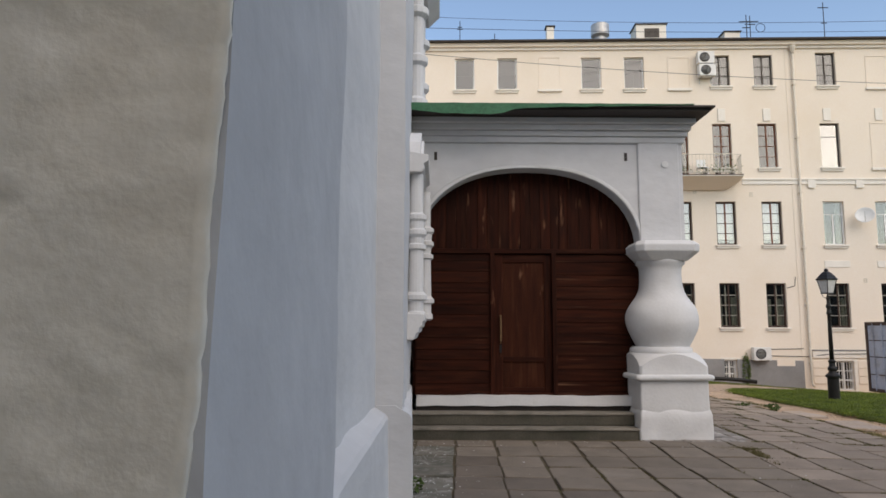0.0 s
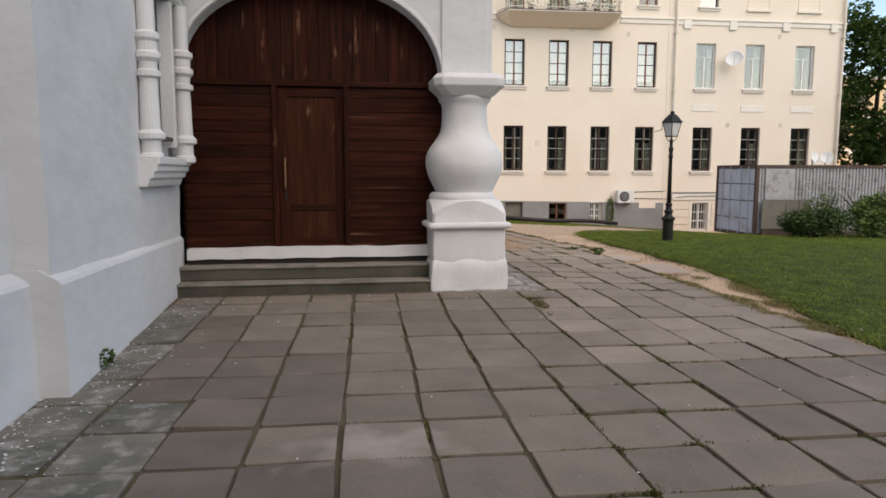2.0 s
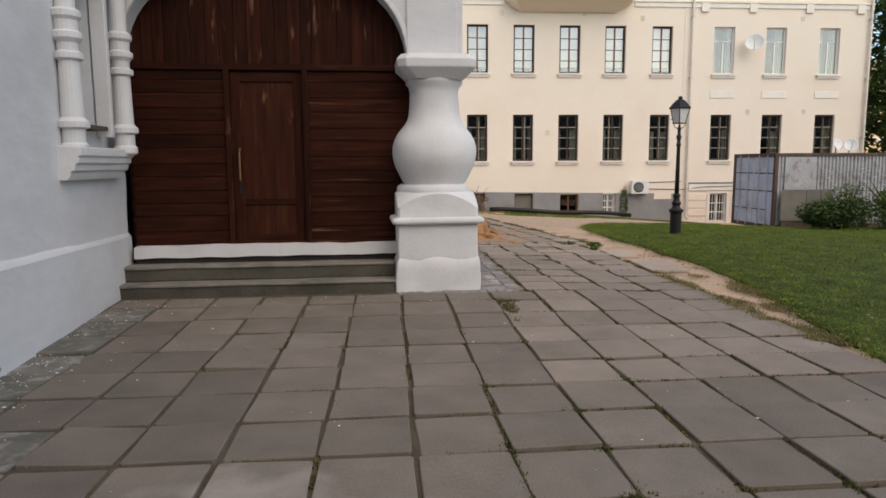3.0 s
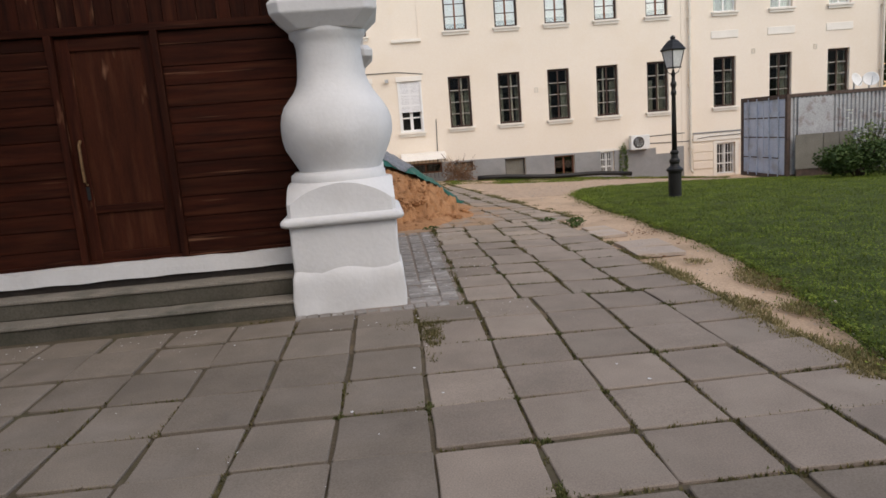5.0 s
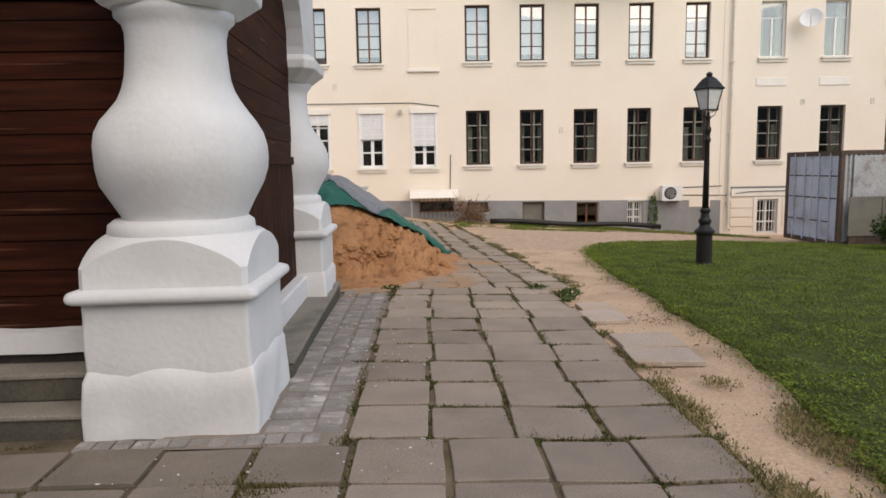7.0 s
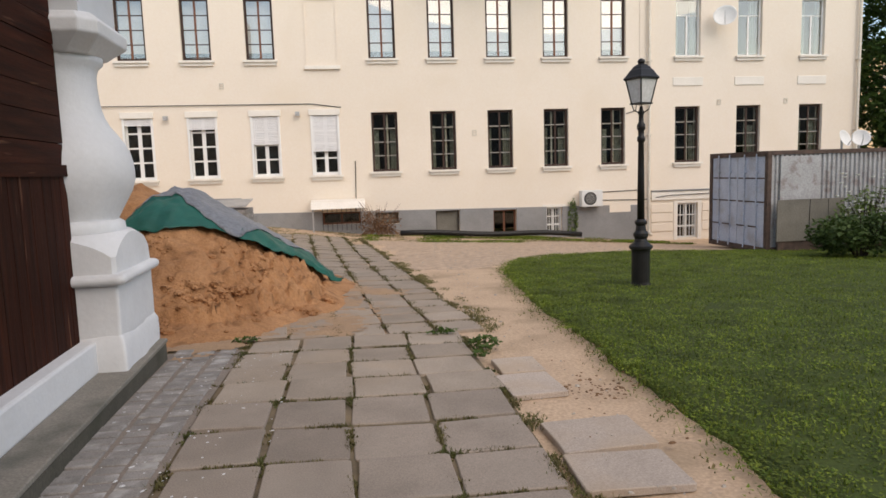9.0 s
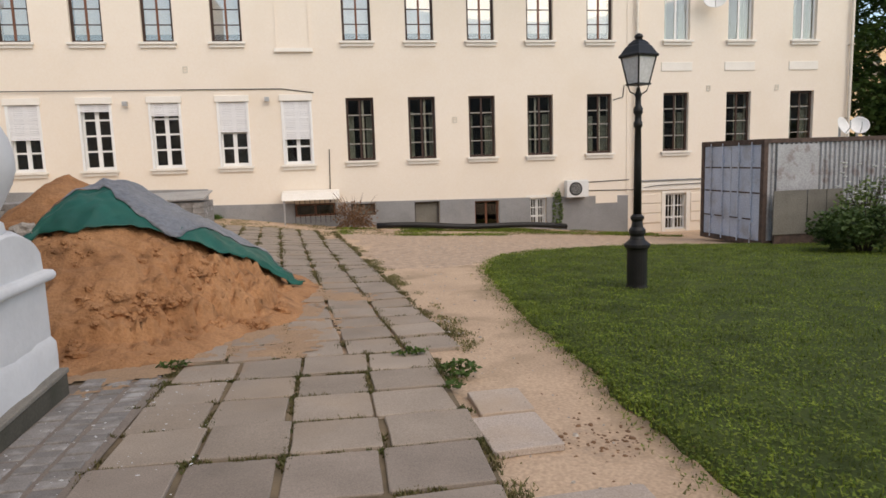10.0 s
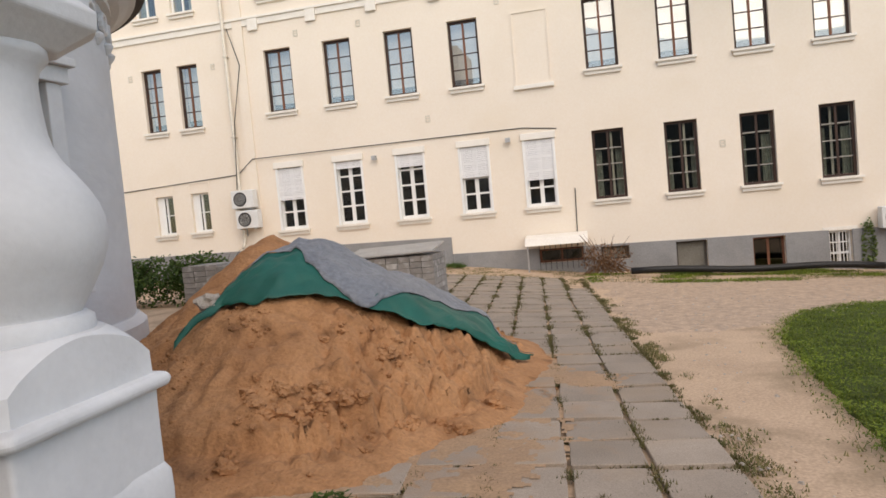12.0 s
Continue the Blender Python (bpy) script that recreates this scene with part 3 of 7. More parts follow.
# rounded apse behind the porch
apse = empty("wall_apse", pose(-2.2, 15.5, 0), "rounded whitewashed church apse with a row of small niches under the eave", "church wall", kind="structure")
bm = loft(bmesh.new(), [ring(3.14, z, 96) for z in (-0.3, 0.75, 0.80, 1.2, 2.2, 3.4, 3.5, 4.25)])
lumpy(bm, 0.015, 1.1)
part("curved_wall", bm, LIME, apse, smooth=True)
part("plinth", loft(bmesh.new(), [ring(r, z, 96) for r, z in ((3.25, -0.3), (3.24, 0.68), (3.16, 0.76))]), LIME, apse, smooth=False)
part("eave_moulding", loft(bmesh.new(), [ring(r, z, 96) for r, z in ((3.15, 4.2), (3.22, 4.22), (3.22, 4.29), (3.32, 4.32), (3.43, 4.4), (3.51, 4.44), (3.51, 4.52))]), LIME_PILLAR, apse)
part("roof", loft(bmesh.new(), [ring(r, z, 96) for r, z in ((3.62, 4.50), (3.64, 4.54), (0.3, 6.4))]), ROOF_DARK, apse, "dark sheet metal roof")
for k in range(14):
    a = radians(-62 + k * 8.2)
    ob = part("niche_rim", lathe([(0.13, 0.0), (0.13, 0.04), (0.115, 0.055), (0.085, 0.05), (0.07, 0.005), (0.01, 0.0)], 16), LIME_PILLAR, apse)
    ob.matrix_local = pose(3.145 * math.cos(a), 3.145 * math.sin(a), 3.98) @ Matrix.Rotation(a, 4, "Z") @ Matrix.Rotation(radians(90), 4, "Y")
    ob = part("niche_drop", lathe([(0.01, -0.1), (0.06, -0.04), (0.075, 0.0), (0.05, 0.03)], 12, 0, 0), LIME_PILLAR, apse)
    ob.matrix_local = pose(3.15 * math.cos(a + 0.07), 3.15 * math.sin(a + 0.07), 3.80)
for a0 in (-5.0,):
    a = radians(a0)
    m = pose(3.14 * math.cos(a), 3.14 * math.sin(a), 0) @ Matrix.Rotation(a, 4, "Z")
    bm = boxes((-0.12, 0.10, -0.52, -0.36, 1.3, 3.05), (-0.12, 0.10, 0.36, 0.52, 1.3, 3.05), (-0.12, 0.14, -0.58, 0.58, 3.05, 3.2), (-0.12, 0.20, -0.62, 0.62, 3.2, 3.28), (-0.12, 0.16, -0.58, 0.58, 1.15, 1.3))
    ob = part("window_casing", bm, LIME_PILLAR, apse, bevel=0.012)
    ob.matrix_local = m
    ob = part("window_dark", boxes((-0.04, 0.02, -0.34, 0.34, 1.3, 3.05)), GLASS_DARK, apse)
    ob.matrix_local = m

# ---- porch ----
porch = empty("porch", CH, "whitewashed masonry porch with an arched gateway and fat baluster pillars", "porch")
ARCH_C, ARCH_W, ARCH_Z, ARCH_R = -1.44, 1.61, 2.62, 1.22


def arch_points(w, r, n=28):
    out = []
    for i in range(n + 1):
        a = math.pi * i / n
        c, s = math.cos(a), math.sin(a)
        out.append((ARCH_C + w * math.copysign(abs(c) ** 0.88, c), ARCH_Z + r * abs(s) ** 0.88))
    return out


def arch_wall(name, u_left, u_right, v0, v1, top, w, r, mat, label=""):
    """A wall over an arch, cut by the opening, between two faces."""
    pts = arch_points(w, r)
    bm = bmesh.new()
    outer = [(min(max(p[0], u_left), u_right), top) for p in pts]
    for v in (v0, v1):
        lo = [bm.verts.new((p[0], v, p[1])) for p in pts]
        hi = [bm.verts.new((p[0], v, p[1])) for p in outer]
        for i in range(len(pts) - 1):
            bm.faces.new((lo[i], lo[i + 1], hi[i + 1], hi[i]))
        for x0, x1 in ((pts[0][0], u_right), (u_left, pts[-1][0])):
            if x1 - x0 > 0.001:
                bm.faces.new([bm.verts.new(c) for c in ((x0, v, ARCH_Z), (x1, v, ARCH_Z), (x1, v, top), (x0, v, top))])
    for i in range(len(pts) - 1):
        bm.faces.new([bm.verts.new(c) for c in ((pts[i][0], v0, pts[i][1]), (pts[i + 1][0], v0, pts[i + 1][1]), (pts[i + 1][0], v1, pts[i + 1][1]), (pts[i][0], v1, pts[i][1]))])
    for x, z0, z1 in ((u_right, ARCH_Z, top), (u_left, ARCH_Z, top)):
        bm.faces.new([bm.verts.new(c) for c in ((x, v0, z0), (x, v1, z0), (x, v1, z1), (x, v0, z1))])
    for z in (top,):
        bm.faces.new([bm.verts.new(c) for c in ((u_left, v0, z), (u_right, v0, z), (u_right, v1, z), (u_left, v1, z))])
    if pts[0][0] < u_right - 0.001:
        bm.faces.new([bm.verts.new(c) for c in ((pts[0][0], v0, ARCH_Z), (u_right, v0, ARCH_Z), (u_right, v1, ARCH_Z), (pts[0][0], v1, ARCH_Z))])
    bmesh.ops.remove_doubles(bm, verts=bm.verts, dist=0.0008)
    return part(name, bm, mat, porch, label)


front_wall = arch_wall("front_wall", -3.2, 0.82, 0.34, 0.62, 4.28, ARCH_W, ARCH_R, LIME)
# raised rim of the arch
for g in (0.055,):
    bm = bmesh.new()
    a, b = arch_points(ARCH_W + g, ARCH_R + g), arch_points(ARCH_W + 0.004, ARCH_R + 0.004)
    rings = [[(q[0], 0.345, q[1]), (q[0], 0.315, q[1]), (s[0], 0.315, s[1]), (s[0], 0.345, s[1])] for q, s in zip(a, b)]
    part("arch_rim", loft(bm, rings), LIME_PILLAR, porch, bevel=0.008)
# faint raised band over the crown, dying into the wall
a, b = arch_points(ARCH_W + 0.20, ARCH_R + 0.33, 40), arch_points(ARCH_W + 0.06, ARCH_R + 0.06, 40)
rings = []
for i in range(14, 35):
    k = 0.339 - 0.016 * min(1, (i - 14) / 9, (34 - i) / 5)
    q, p = a[i], b[i]
    rings.append([(q[0], 0.342, q[1]), (q[0], k, q[1]), (p[0], k, p[1]), (p[0], 0.342, p[1])])
part("arch_band", loft(bmesh.new(), rings), LIME, porch)
side_u0, side_u1 = 0.36, 0.82
# side wall over the side opening
bm = bmesh.new()
pts = [(0.62 + 1.42 - 1.42 * math.copysign(abs(math.cos(math.pi * i / 20)) ** 0.88, math.cos(math.pi * i / 20)) + 0.10, 2.62 + 1.1 * abs(math.sin(math.pi * i / 20)) ** 0.88) for i in range(21)]
for u in (side_u0, side_u1):
    lo = [bm.verts.new((u, *p)) for p in pts]
    hi = [bm.verts.new((u, p[0], 4.28)) for p in pts]
    for i in range(20):
        bm.faces.new((lo[i], lo[i + 1], hi[i + 1], hi[i]))
for i in range(20):
    bm.faces.new([bm.verts.new(c) for c in ((side_u0, *pts[i]), (side_u1, *pts[i]), (side_u1, *pts[i + 1]), (side_u0, *pts[i + 1]))])
box(bm, side_u0, side_u1, 3.56, 4.4, 2.62, 4.28)
box(bm, -3.1, side_u0, 4.0, 4.4, 0.0, 4.28)
part("side_wall", bm, LIME, porch)
part("corner_pilaster", boxes((0.16, 0.76, 0.305, 0.345, 2.72, 4.28)), LIME, porch, bevel=0.015)
part("pilaster_slot", lathe([(0.035, 0), (0.05, 0.01), (0.05, 0.02), (0.03, 0.022)], 12), LIME_PILLAR, porch).matrix_local = pose(0.55, 0.305, 3.9, 90)
for u in (-2.80, -0.01):
    part("putlog_hole", boxes((u - 0.022, u + 0.022, 0.333, 0.35, 3.96, 4.08)), ROOF_DARK, porch, "small dark slot in the wall")
# cornice in stepped courses
for i, (o, z0, z1) in enumerate(((0.03, 4.22, 4.31), (0.07, 4.31, 4.39), (0.13, 4.39, 4.47), (0.20, 4.47, 4.55))):
    part("cornice_course", boxes((-3.15, 0.83 + o * 0.7, 0.32 - o, 4.4 + o, z0, z1)), LIME, porch, bevel=0.012)
bm = bmesh.new()
loft(bm, [[(-3.2, -0.24, 4.59), (1.10, -0.24, 4.59), (1.10, 4.95, 4.59), (-3.2, 4.95, 4.59)], [(-3.2, -0.24, 4.615), (1.10, -0.24, 4.615), (1.10, 4.95, 4.615), (-3.2, 4.95, 4.615)],
          [(-3.2, 1.2, 4.80), (-0.4, 1.2, 4.80), (-0.4, 3.2, 4.80), (-3.2, 3.2, 4.80)]])
part("roof", bm, ROOF_DARK, porch, "low dark sheet metal roof")
part("eave_board", boxes((-3.2, 1.06, -0.18, 4.9, 4.553, 4.588)), ROOF_DARK, porch)
bm = bmesh.new()
n = 24
top = [(-3.2 + 4.0 * i / n, -0.255, 4.625 + 0.008 * noise.noise((i * 0.9, 0, 0))) for i in range(n + 1)]
bot = [(p[0], -0.25, p[2] - lerp_table(i / n, ((0, 0.09), (0.12, 0.15), (0.32, 0.16), (0.36, 0.10), (0.40, 0.07), (0.55, 0.05), (0.8, 0.03), (1, 0.012))) - 0.012 * noise.noise((i * 1.3, 2, 0))) for i, p in enumerate(top)]
rings = [[a, b, (b[0], b[1] + 0.012, b[2]), (a[0], a[1] + 0.2, a[2] + 0.03)] for a, b in zip(top, bot)]
part("eave_flashing", loft(bm, rings), ROOF_GREEN, porch, "torn green sheet metal flashing")


def pillar(u, v, base):
    """A jug-shaped pillar on a square pedestal; base is the height of its foot."""
    shaft = u + 0.008
    root = part("pillar", lumpy(lathe([(0.40, 1.19), (0.36, 1.24), (0.375, 1.28), (0.41, 1.345), (0.48, 1.476), (0.508, 1.57), (0.513, 1.64), (0.507, 1.71), (0.487, 1.78), (0.45, 1.85), (0.405, 1.915), (0.36, 1.98),
                                  (0.33, 2.045), (0.31, 2.11), (0.30, 2.18), (0.293, 2.28), (0.295, 2.36), (0.31, 2.42), (0.345, 2.455), (0.345, 2.50), (0.33, 2.51)], 48, shaft, v), 0.012, 4.5, v), LIME_PILLAR, porch, smooth=True)
    bm = loft(bmesh.new(), [cut_square(0.33, 0.11, 2.49, shaft, v), cut_square(0.36, 0.11, 2.52, shaft, v), cut_square(0.455, 0.10, 2.61, shaft, v), cut_square(0.462, 0.10, 2.70, shaft, v), cut_square(0.40, 0.08, 2.76, shaft, v)])
    part("capital", lumpy(bm, 0.012, 4, v), LIME_PILLAR, root, bevel=0.012)
    # a square block rounded into a drum, each face ending in an arc
    def drum(f):
        return 0.675 - 0.215 * max(0, (f - 0.28) / 0.72) ** 1.5
    angles = [2 * math.pi * (i + 0.5) / 96 for i in range(96)]
    side = [0.476 / max(abs(math.cos(a)), abs(math.sin(a))) for a in angles]
    edge = [0.28 + 0.72 * ((0.675 - min(q, 0.6749)) / 0.215) ** (2 / 3) for q in side]
    rings = []
    for k in range(15):
        row = []
        for a, q, e in zip(angles, side, edge):
            f = e * k / 6 if k <= 6 else e + (1 - e) * (k - 6) / 8
            r = q if k <= 6 else drum(f)
            row.append((u + r * math.cos(a), v + r * math.sin(a), 0.87 + 0.305 * f))
        rings.append(row)
    cap = part("pedestal_cap", lumpy(loft(bmesh.new(), rings), 0.010, 4.0, v + 3), LIME_PILLAR, root, smooth=True)
    cap.data.set_sharp_from_angle(angle=radians(24))
    part("pillar_foot", lumpy(lathe([(0.42, 1.14), (0.436, 1.16), (0.44, 1.19), (0.435, 1.235), (0.40, 1.262)], 48, u - 0.02, v), 0.010, 4, v + 6), LIME_PILLAR, root, smooth=True)
    bm = loft(bmesh.new(), [cut_square(h, 0.03, z, u, v) for h, z in ((0.49, 0.805), (0.53, 0.815), (0.545, 0.845), (0.53, 0.88), (0.49, 0.89))])
    part("ledge", lumpy(bm, 0.01, 5, v), LIME_PILLAR, root, bevel=0.015)
    bm = loft(bmesh.new(), [cut_square(0.475, 0.015, z, u, v) for z in (0.30, 0.45, 0.6, 0.72, 0.82)])
    dense(bm, 0.25)
    part("pedestal", lumpy(bm, 0.016, 3.5, v + 2), LIME_PILLAR, root, smooth=True, bevel=0.01)
    bm = loft(bmesh.new(), [cut_square(h, 0.015, z, u, v) for h, z in ((0.505, base - 0.1), (0.50, base + 0.1), (0.492, 0.36), (0.47, 0.42))])
    dense(bm, 0.12)
    part("pedestal_base", lumpy(bm, 0.022, 4, v + 5), LIME_PILLAR, root, smooth=True, bevel=0.01)
    return root


pillar(0.49, 0.52, 0.0)
pillar(0.47, 3.94, 0.16)
plat = part("platform", boxes((-3.2, 1.02, 1.04, 4.42, -0.1, 0.132)), STEP_DARK, porch, "concrete platform with a dark kerb", bevel=0.012)
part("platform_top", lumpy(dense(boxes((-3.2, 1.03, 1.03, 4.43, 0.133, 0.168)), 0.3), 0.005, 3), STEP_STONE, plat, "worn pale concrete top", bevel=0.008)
part("side_sill", boxes((0.56, 0.77, 0.98, 3.5, 0.16, 0.40)), LIME_PILLAR, porch, bevel=0.02)
part("front_sill", lumpy(dense(boxes((-3.06, 0.06, 0.47, 0.78, 0.418, 0.555)), 0.12), 0.016, 3.2), LIME_PILLAR, porch, "uneven whitewashed sill")
# dark strip that paints the shade of the gap under the sill
part("sill_gap_dark", boxes((-3.06, 0.06, 0.52, 0.78, 0.34, 0.425)), ROOF_DARK, porch)

# gate: horizontal boards below, upright boards in the arch, a wicket door
gate = part("gate", boxes((-3.12, 0.2, 0.70, 0.74, 0.55, 4.0)), GATE_WOOD, porch, "dark brown painted plank gate")
V0, V1 = 0.655, 0.70
random.seed(4)
for a, b in ((-3.08, -1.98), (-1.015, 0.30)):
    z = 0.565
    while z < 2.60:
        h = min(random.choice((0.15, 0.17, 0.19)), 2.615 - z)
        part("board", boxes((a, b, V0 + random.uniform(0, 0.008), V1, z + 0.004, z + h - 0.004)), GATE_WOOD, gate)
        z += h
arc = arch_points(ARCH_W + 0.10, ARCH_R + 0.10, 60)
u = -3.05
while u < 0.12:
    w = random.choice((0.13, 0.15, 0.17))
    tops = [max([p[1] for p in arc if abs(p[0] - q) < 0.12] or [2.7]) for q in (u, u + w)]
    if min(tops) > 2.72:
        bm = bmesh.new()
        prism(bm, [(u + 0.003, 2.68), (u + w - 0.003, 2.68), (u + w - 0.003, tops[1]), (u + 0.003, tops[0])], "y", V0 + random.uniform(0, 0.012), V1)
        part("upright_board", bm, GATE_WOOD_UP, gate)
    u += w
part("rail", boxes((-3.08, 0.20, 0.625, V1, 2.62, 2.69)), GATE_WOOD, gate, bevel=0.006)
part("threshold_rail", boxes((-3.08, 0.20, 0.635, V1, 0.545, 0.585)), GATE_WOOD, gate, bevel=0.006)
for a, b in ((-1.985, -1.92), (-1.075, -1.01)):
    part("gate_post", boxes((a, b, 0.615, V1, 0.56, 2.63)), GATE_WOOD_UP, gate, bevel=0.006)
wicket = part("wicket_door", boxes((-1.918, -1.077, 0.690, 0.71, 0.57, 2.60)), WICKET_WOOD, porch, "brown wooden wicket door with long pull handle")
part("door_stile", boxes((-1.918, -1.80, 0.668, 0.689, 0.57, 2.60)), GATE_WOOD_UP, wicket, bevel=0.005)
part("door_stile", boxes((-1.185, -1.077, 0.668, 0.689, 0.57, 2.60)), GATE_WOOD_UP, wicket, bevel=0.005)
for z0, z1 in ((0.57, 0.66), (1.03, 1.10), (2.49, 2.60)):
    part("door_rail", boxes((-1.80, -1.185, 0.668, 0.689, z0, z1)), GATE_WOOD, wicket, bevel=0.005)
bm = bmesh.new()
tube(bm, [(-1.835, 0.665, 1.30), (-1.835, 0.620, 1.33), (-1.835, 0.615, 1.50), (-1.835, 0.620, 1.66), (-1.835, 0.665, 1.70)], 0.013, 8)
part("pull_handle", bm, BRASS, wicket, "long worn metal pull handle")
part("lock_plate", boxes((-1.85, -1.82, 0.660, 0.667, 1.16, 1.28)), METAL_BLACK, wicket)
# side gate between the two pillars
sgate = part("side_gate", boxes((0.56, 0.62, 0.9, 3.6, 0.38, 4.0)), GATE_WOOD, porch, "dark brown plank infill between the pillars")
v = 0.98
while v < 3.48:
    w = random.choice((0.14, 0.16, 0.18))
    part("side_board", boxes((0.62, 0.655, v + 0.003, min(v + w, 3.5) - 0.003, 0.40, 1.60)), GATE_WOOD_UP, sgate)
    v += w
z = 1.68
while z < 3.6:
    h = random.choice((0.15, 0.17, 0.19))
    part("side_plank", boxes((0.62, 0.65 + random.uniform(0, 0.006), 0.98, 3.5, z + 0.003, z + h - 0.003)), GATE_WOOD_SIDE, sgate)
    z += h
part("side_rail", boxes((0.62, 0.68, 0.98, 3.5, 1.60, 1.68)), GATE_WOOD_SIDE, sgate)

steps = empty("porch_steps", CH, "two worn grey concrete steps before the gate", "steps")
# risers take the dark tone of grime and shade, treads the pale one
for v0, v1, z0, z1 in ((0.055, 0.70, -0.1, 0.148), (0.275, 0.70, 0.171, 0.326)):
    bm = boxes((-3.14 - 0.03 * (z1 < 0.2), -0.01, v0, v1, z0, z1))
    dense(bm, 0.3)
    st = part("step", lumpy(bm, 0.006, 3), STEP_DARK, steps, "dark concrete riser with grime and shade in its tone", bevel=0.015)
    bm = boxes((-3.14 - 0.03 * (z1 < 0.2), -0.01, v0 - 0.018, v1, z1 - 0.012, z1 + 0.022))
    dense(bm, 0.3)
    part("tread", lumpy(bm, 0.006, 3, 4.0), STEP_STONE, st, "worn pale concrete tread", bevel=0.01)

# ---- house across the yard ----
YF = 30.58
house = empty("apartment_building", None, "four-storey cream plastered house with brown windows and a grey plinth", "building")
P = 2.02
G0, G1, S0, S1, T0, T1, Q0, Q1 = 1.61, 3.62, 5.39, 7.42, 9.02, 11.15, 12.98, 14.52
COLS = [5.89 + P * i + 0.09 * (i == 4) for i in range(5)]
WEST = [-4.17 + P * i for i in range(4)]
BLIND = 3.86
EAST = (16.86, 19.25, 21.75)
windows = []
for i, x in enumerate(COLS):
    windows.append((x, G0, 0.90, G1 - G0, "weathered"))
    windows.append((x, S0, 0.92, S1 - S0, "brown"))
    windows.append((x, T0 - (0.6 if i in (1, 2) else 0), 0.88, T1 - T0 + (0.6 if i in (1, 2) else 0), "brown_door"))
for i, x in enumerate(WEST):
    windows.append((x, S0 - 0.02, 0.92, 2.0, "brown"))
    windows.append((x, T0, 0.90, T1 - T0, "white"))
for i, x in enumerate(WEST + [3.85]):
    windows.append((x + 0.02, 1.55, 0.92, 2.10, "shuttered"))
for x in EAST:
    windows.append((x, G0, 0.95, G1 - G0, "weathered"))
    windows.append((x, S0, 0.95, S1 - S0, "white_transom"))
windows += [(16.95, T0, 0.9, T1 - T0, "grey_transom"), (16.95, Q0, 0.92, Q1 - Q0 + 0.1, "small")]
for x in (-0.2, 1.84, 5.86, 7.9):
    windows.append((x, 12.88, 0.95, 1.58, "pale"))
for x in (12.0, 14.02):
    windows.append((x, Q0, 0.9, Q1 - Q0, "small"))
for x in (-8.67, -7.33):
    windows.append((x, 5.2, 0.74, 2.1, "brown"))
    windows.append((x, 9.0, 0.8, 2.1, "white"))
    windows.append((x, 1.75, 0.66, 1.3, "white_small"))
windows += [(12.0, -0.80, 0.58, 0.95, "barred"), (16.98, -1.18, 0.80, 1.30, "barred"), (10.05, -0.85, 0.85, 0.98, "basement"), (8.0, -0.62, 0.85, 0.80, "basement_shut"), (4.1, -0.15, 1.3, 0.42, "basement"), (5.9, -0.2, 0.8, 0.4, "basement_shut")]
blinds = [(BLIND, S0 - 0.2, 0.98, 2.1), (BLIND, T0, 0.95, 2.1), (3.88, 12.9, 0.95, 1.55), (10.02, 12.9, 0.95, 1.5), (19.3, 12.9, 1.0, 1.5), (21.8, 12.9, 1.0, 1.5), (19.3, T0, 1.0, 2.1), (21.8, T0, 1.0, 2.1)]
holes = [(x, x + w, z, z + h) for x, z, w, h, k in windows]
X0, X1, ZR = -16.0, 24.2, 15.15
bm = sheet(bmesh.new(), X0, X1, -1.6, ZR, holes, lambda u, z, d: (u, YF + d, z), 0, 0.45)
part("wall", bm, FACADE, house)
part("side_wall", boxes((X1 - 0.4, X1, YF + 0.45, 42, -1.6, ZR), (X0, X0 + 0.4, YF + 0.45, 42, -1.6, ZR), (X0, X1, 42, 42.4, -1.6, ZR)), FACADE, house)
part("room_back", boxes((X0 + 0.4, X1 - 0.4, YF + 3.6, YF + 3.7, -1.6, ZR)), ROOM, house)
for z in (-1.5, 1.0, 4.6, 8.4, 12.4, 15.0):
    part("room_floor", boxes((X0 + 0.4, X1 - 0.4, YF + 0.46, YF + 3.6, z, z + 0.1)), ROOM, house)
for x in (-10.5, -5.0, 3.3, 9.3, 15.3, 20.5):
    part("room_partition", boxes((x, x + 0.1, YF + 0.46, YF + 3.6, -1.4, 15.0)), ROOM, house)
for x, z, w, h in blinds:
    fr = 0.05
    bm = boxes((x - fr, x, YF - 0.025, YF + 0.001, z - fr, z + h + fr), (x + w, x + w + fr, YF - 0.025, YF + 0.001, z - fr, z + h + fr), (x, x + w, YF - 0.025, YF + 0.001, z + h, z + h + fr))
    b = part("blind_window", bm, FACADE, house, "walled-up window bay")
    part("sill", boxes((x - 0.1, x + w + 0.1, YF - 0.10, YF, z - 0.14, z - 0.02)), TRIM, b, bevel=0.01)
made_meshes = {}


def shared(key, build, mat, smooth=False):
    if key not in made_meshes:
        ob = part(key, build(), mat, smooth=smooth)
        made_meshes[key] = ob.data
        bpy.data.objects.remove(ob)
    return made_meshes[key]


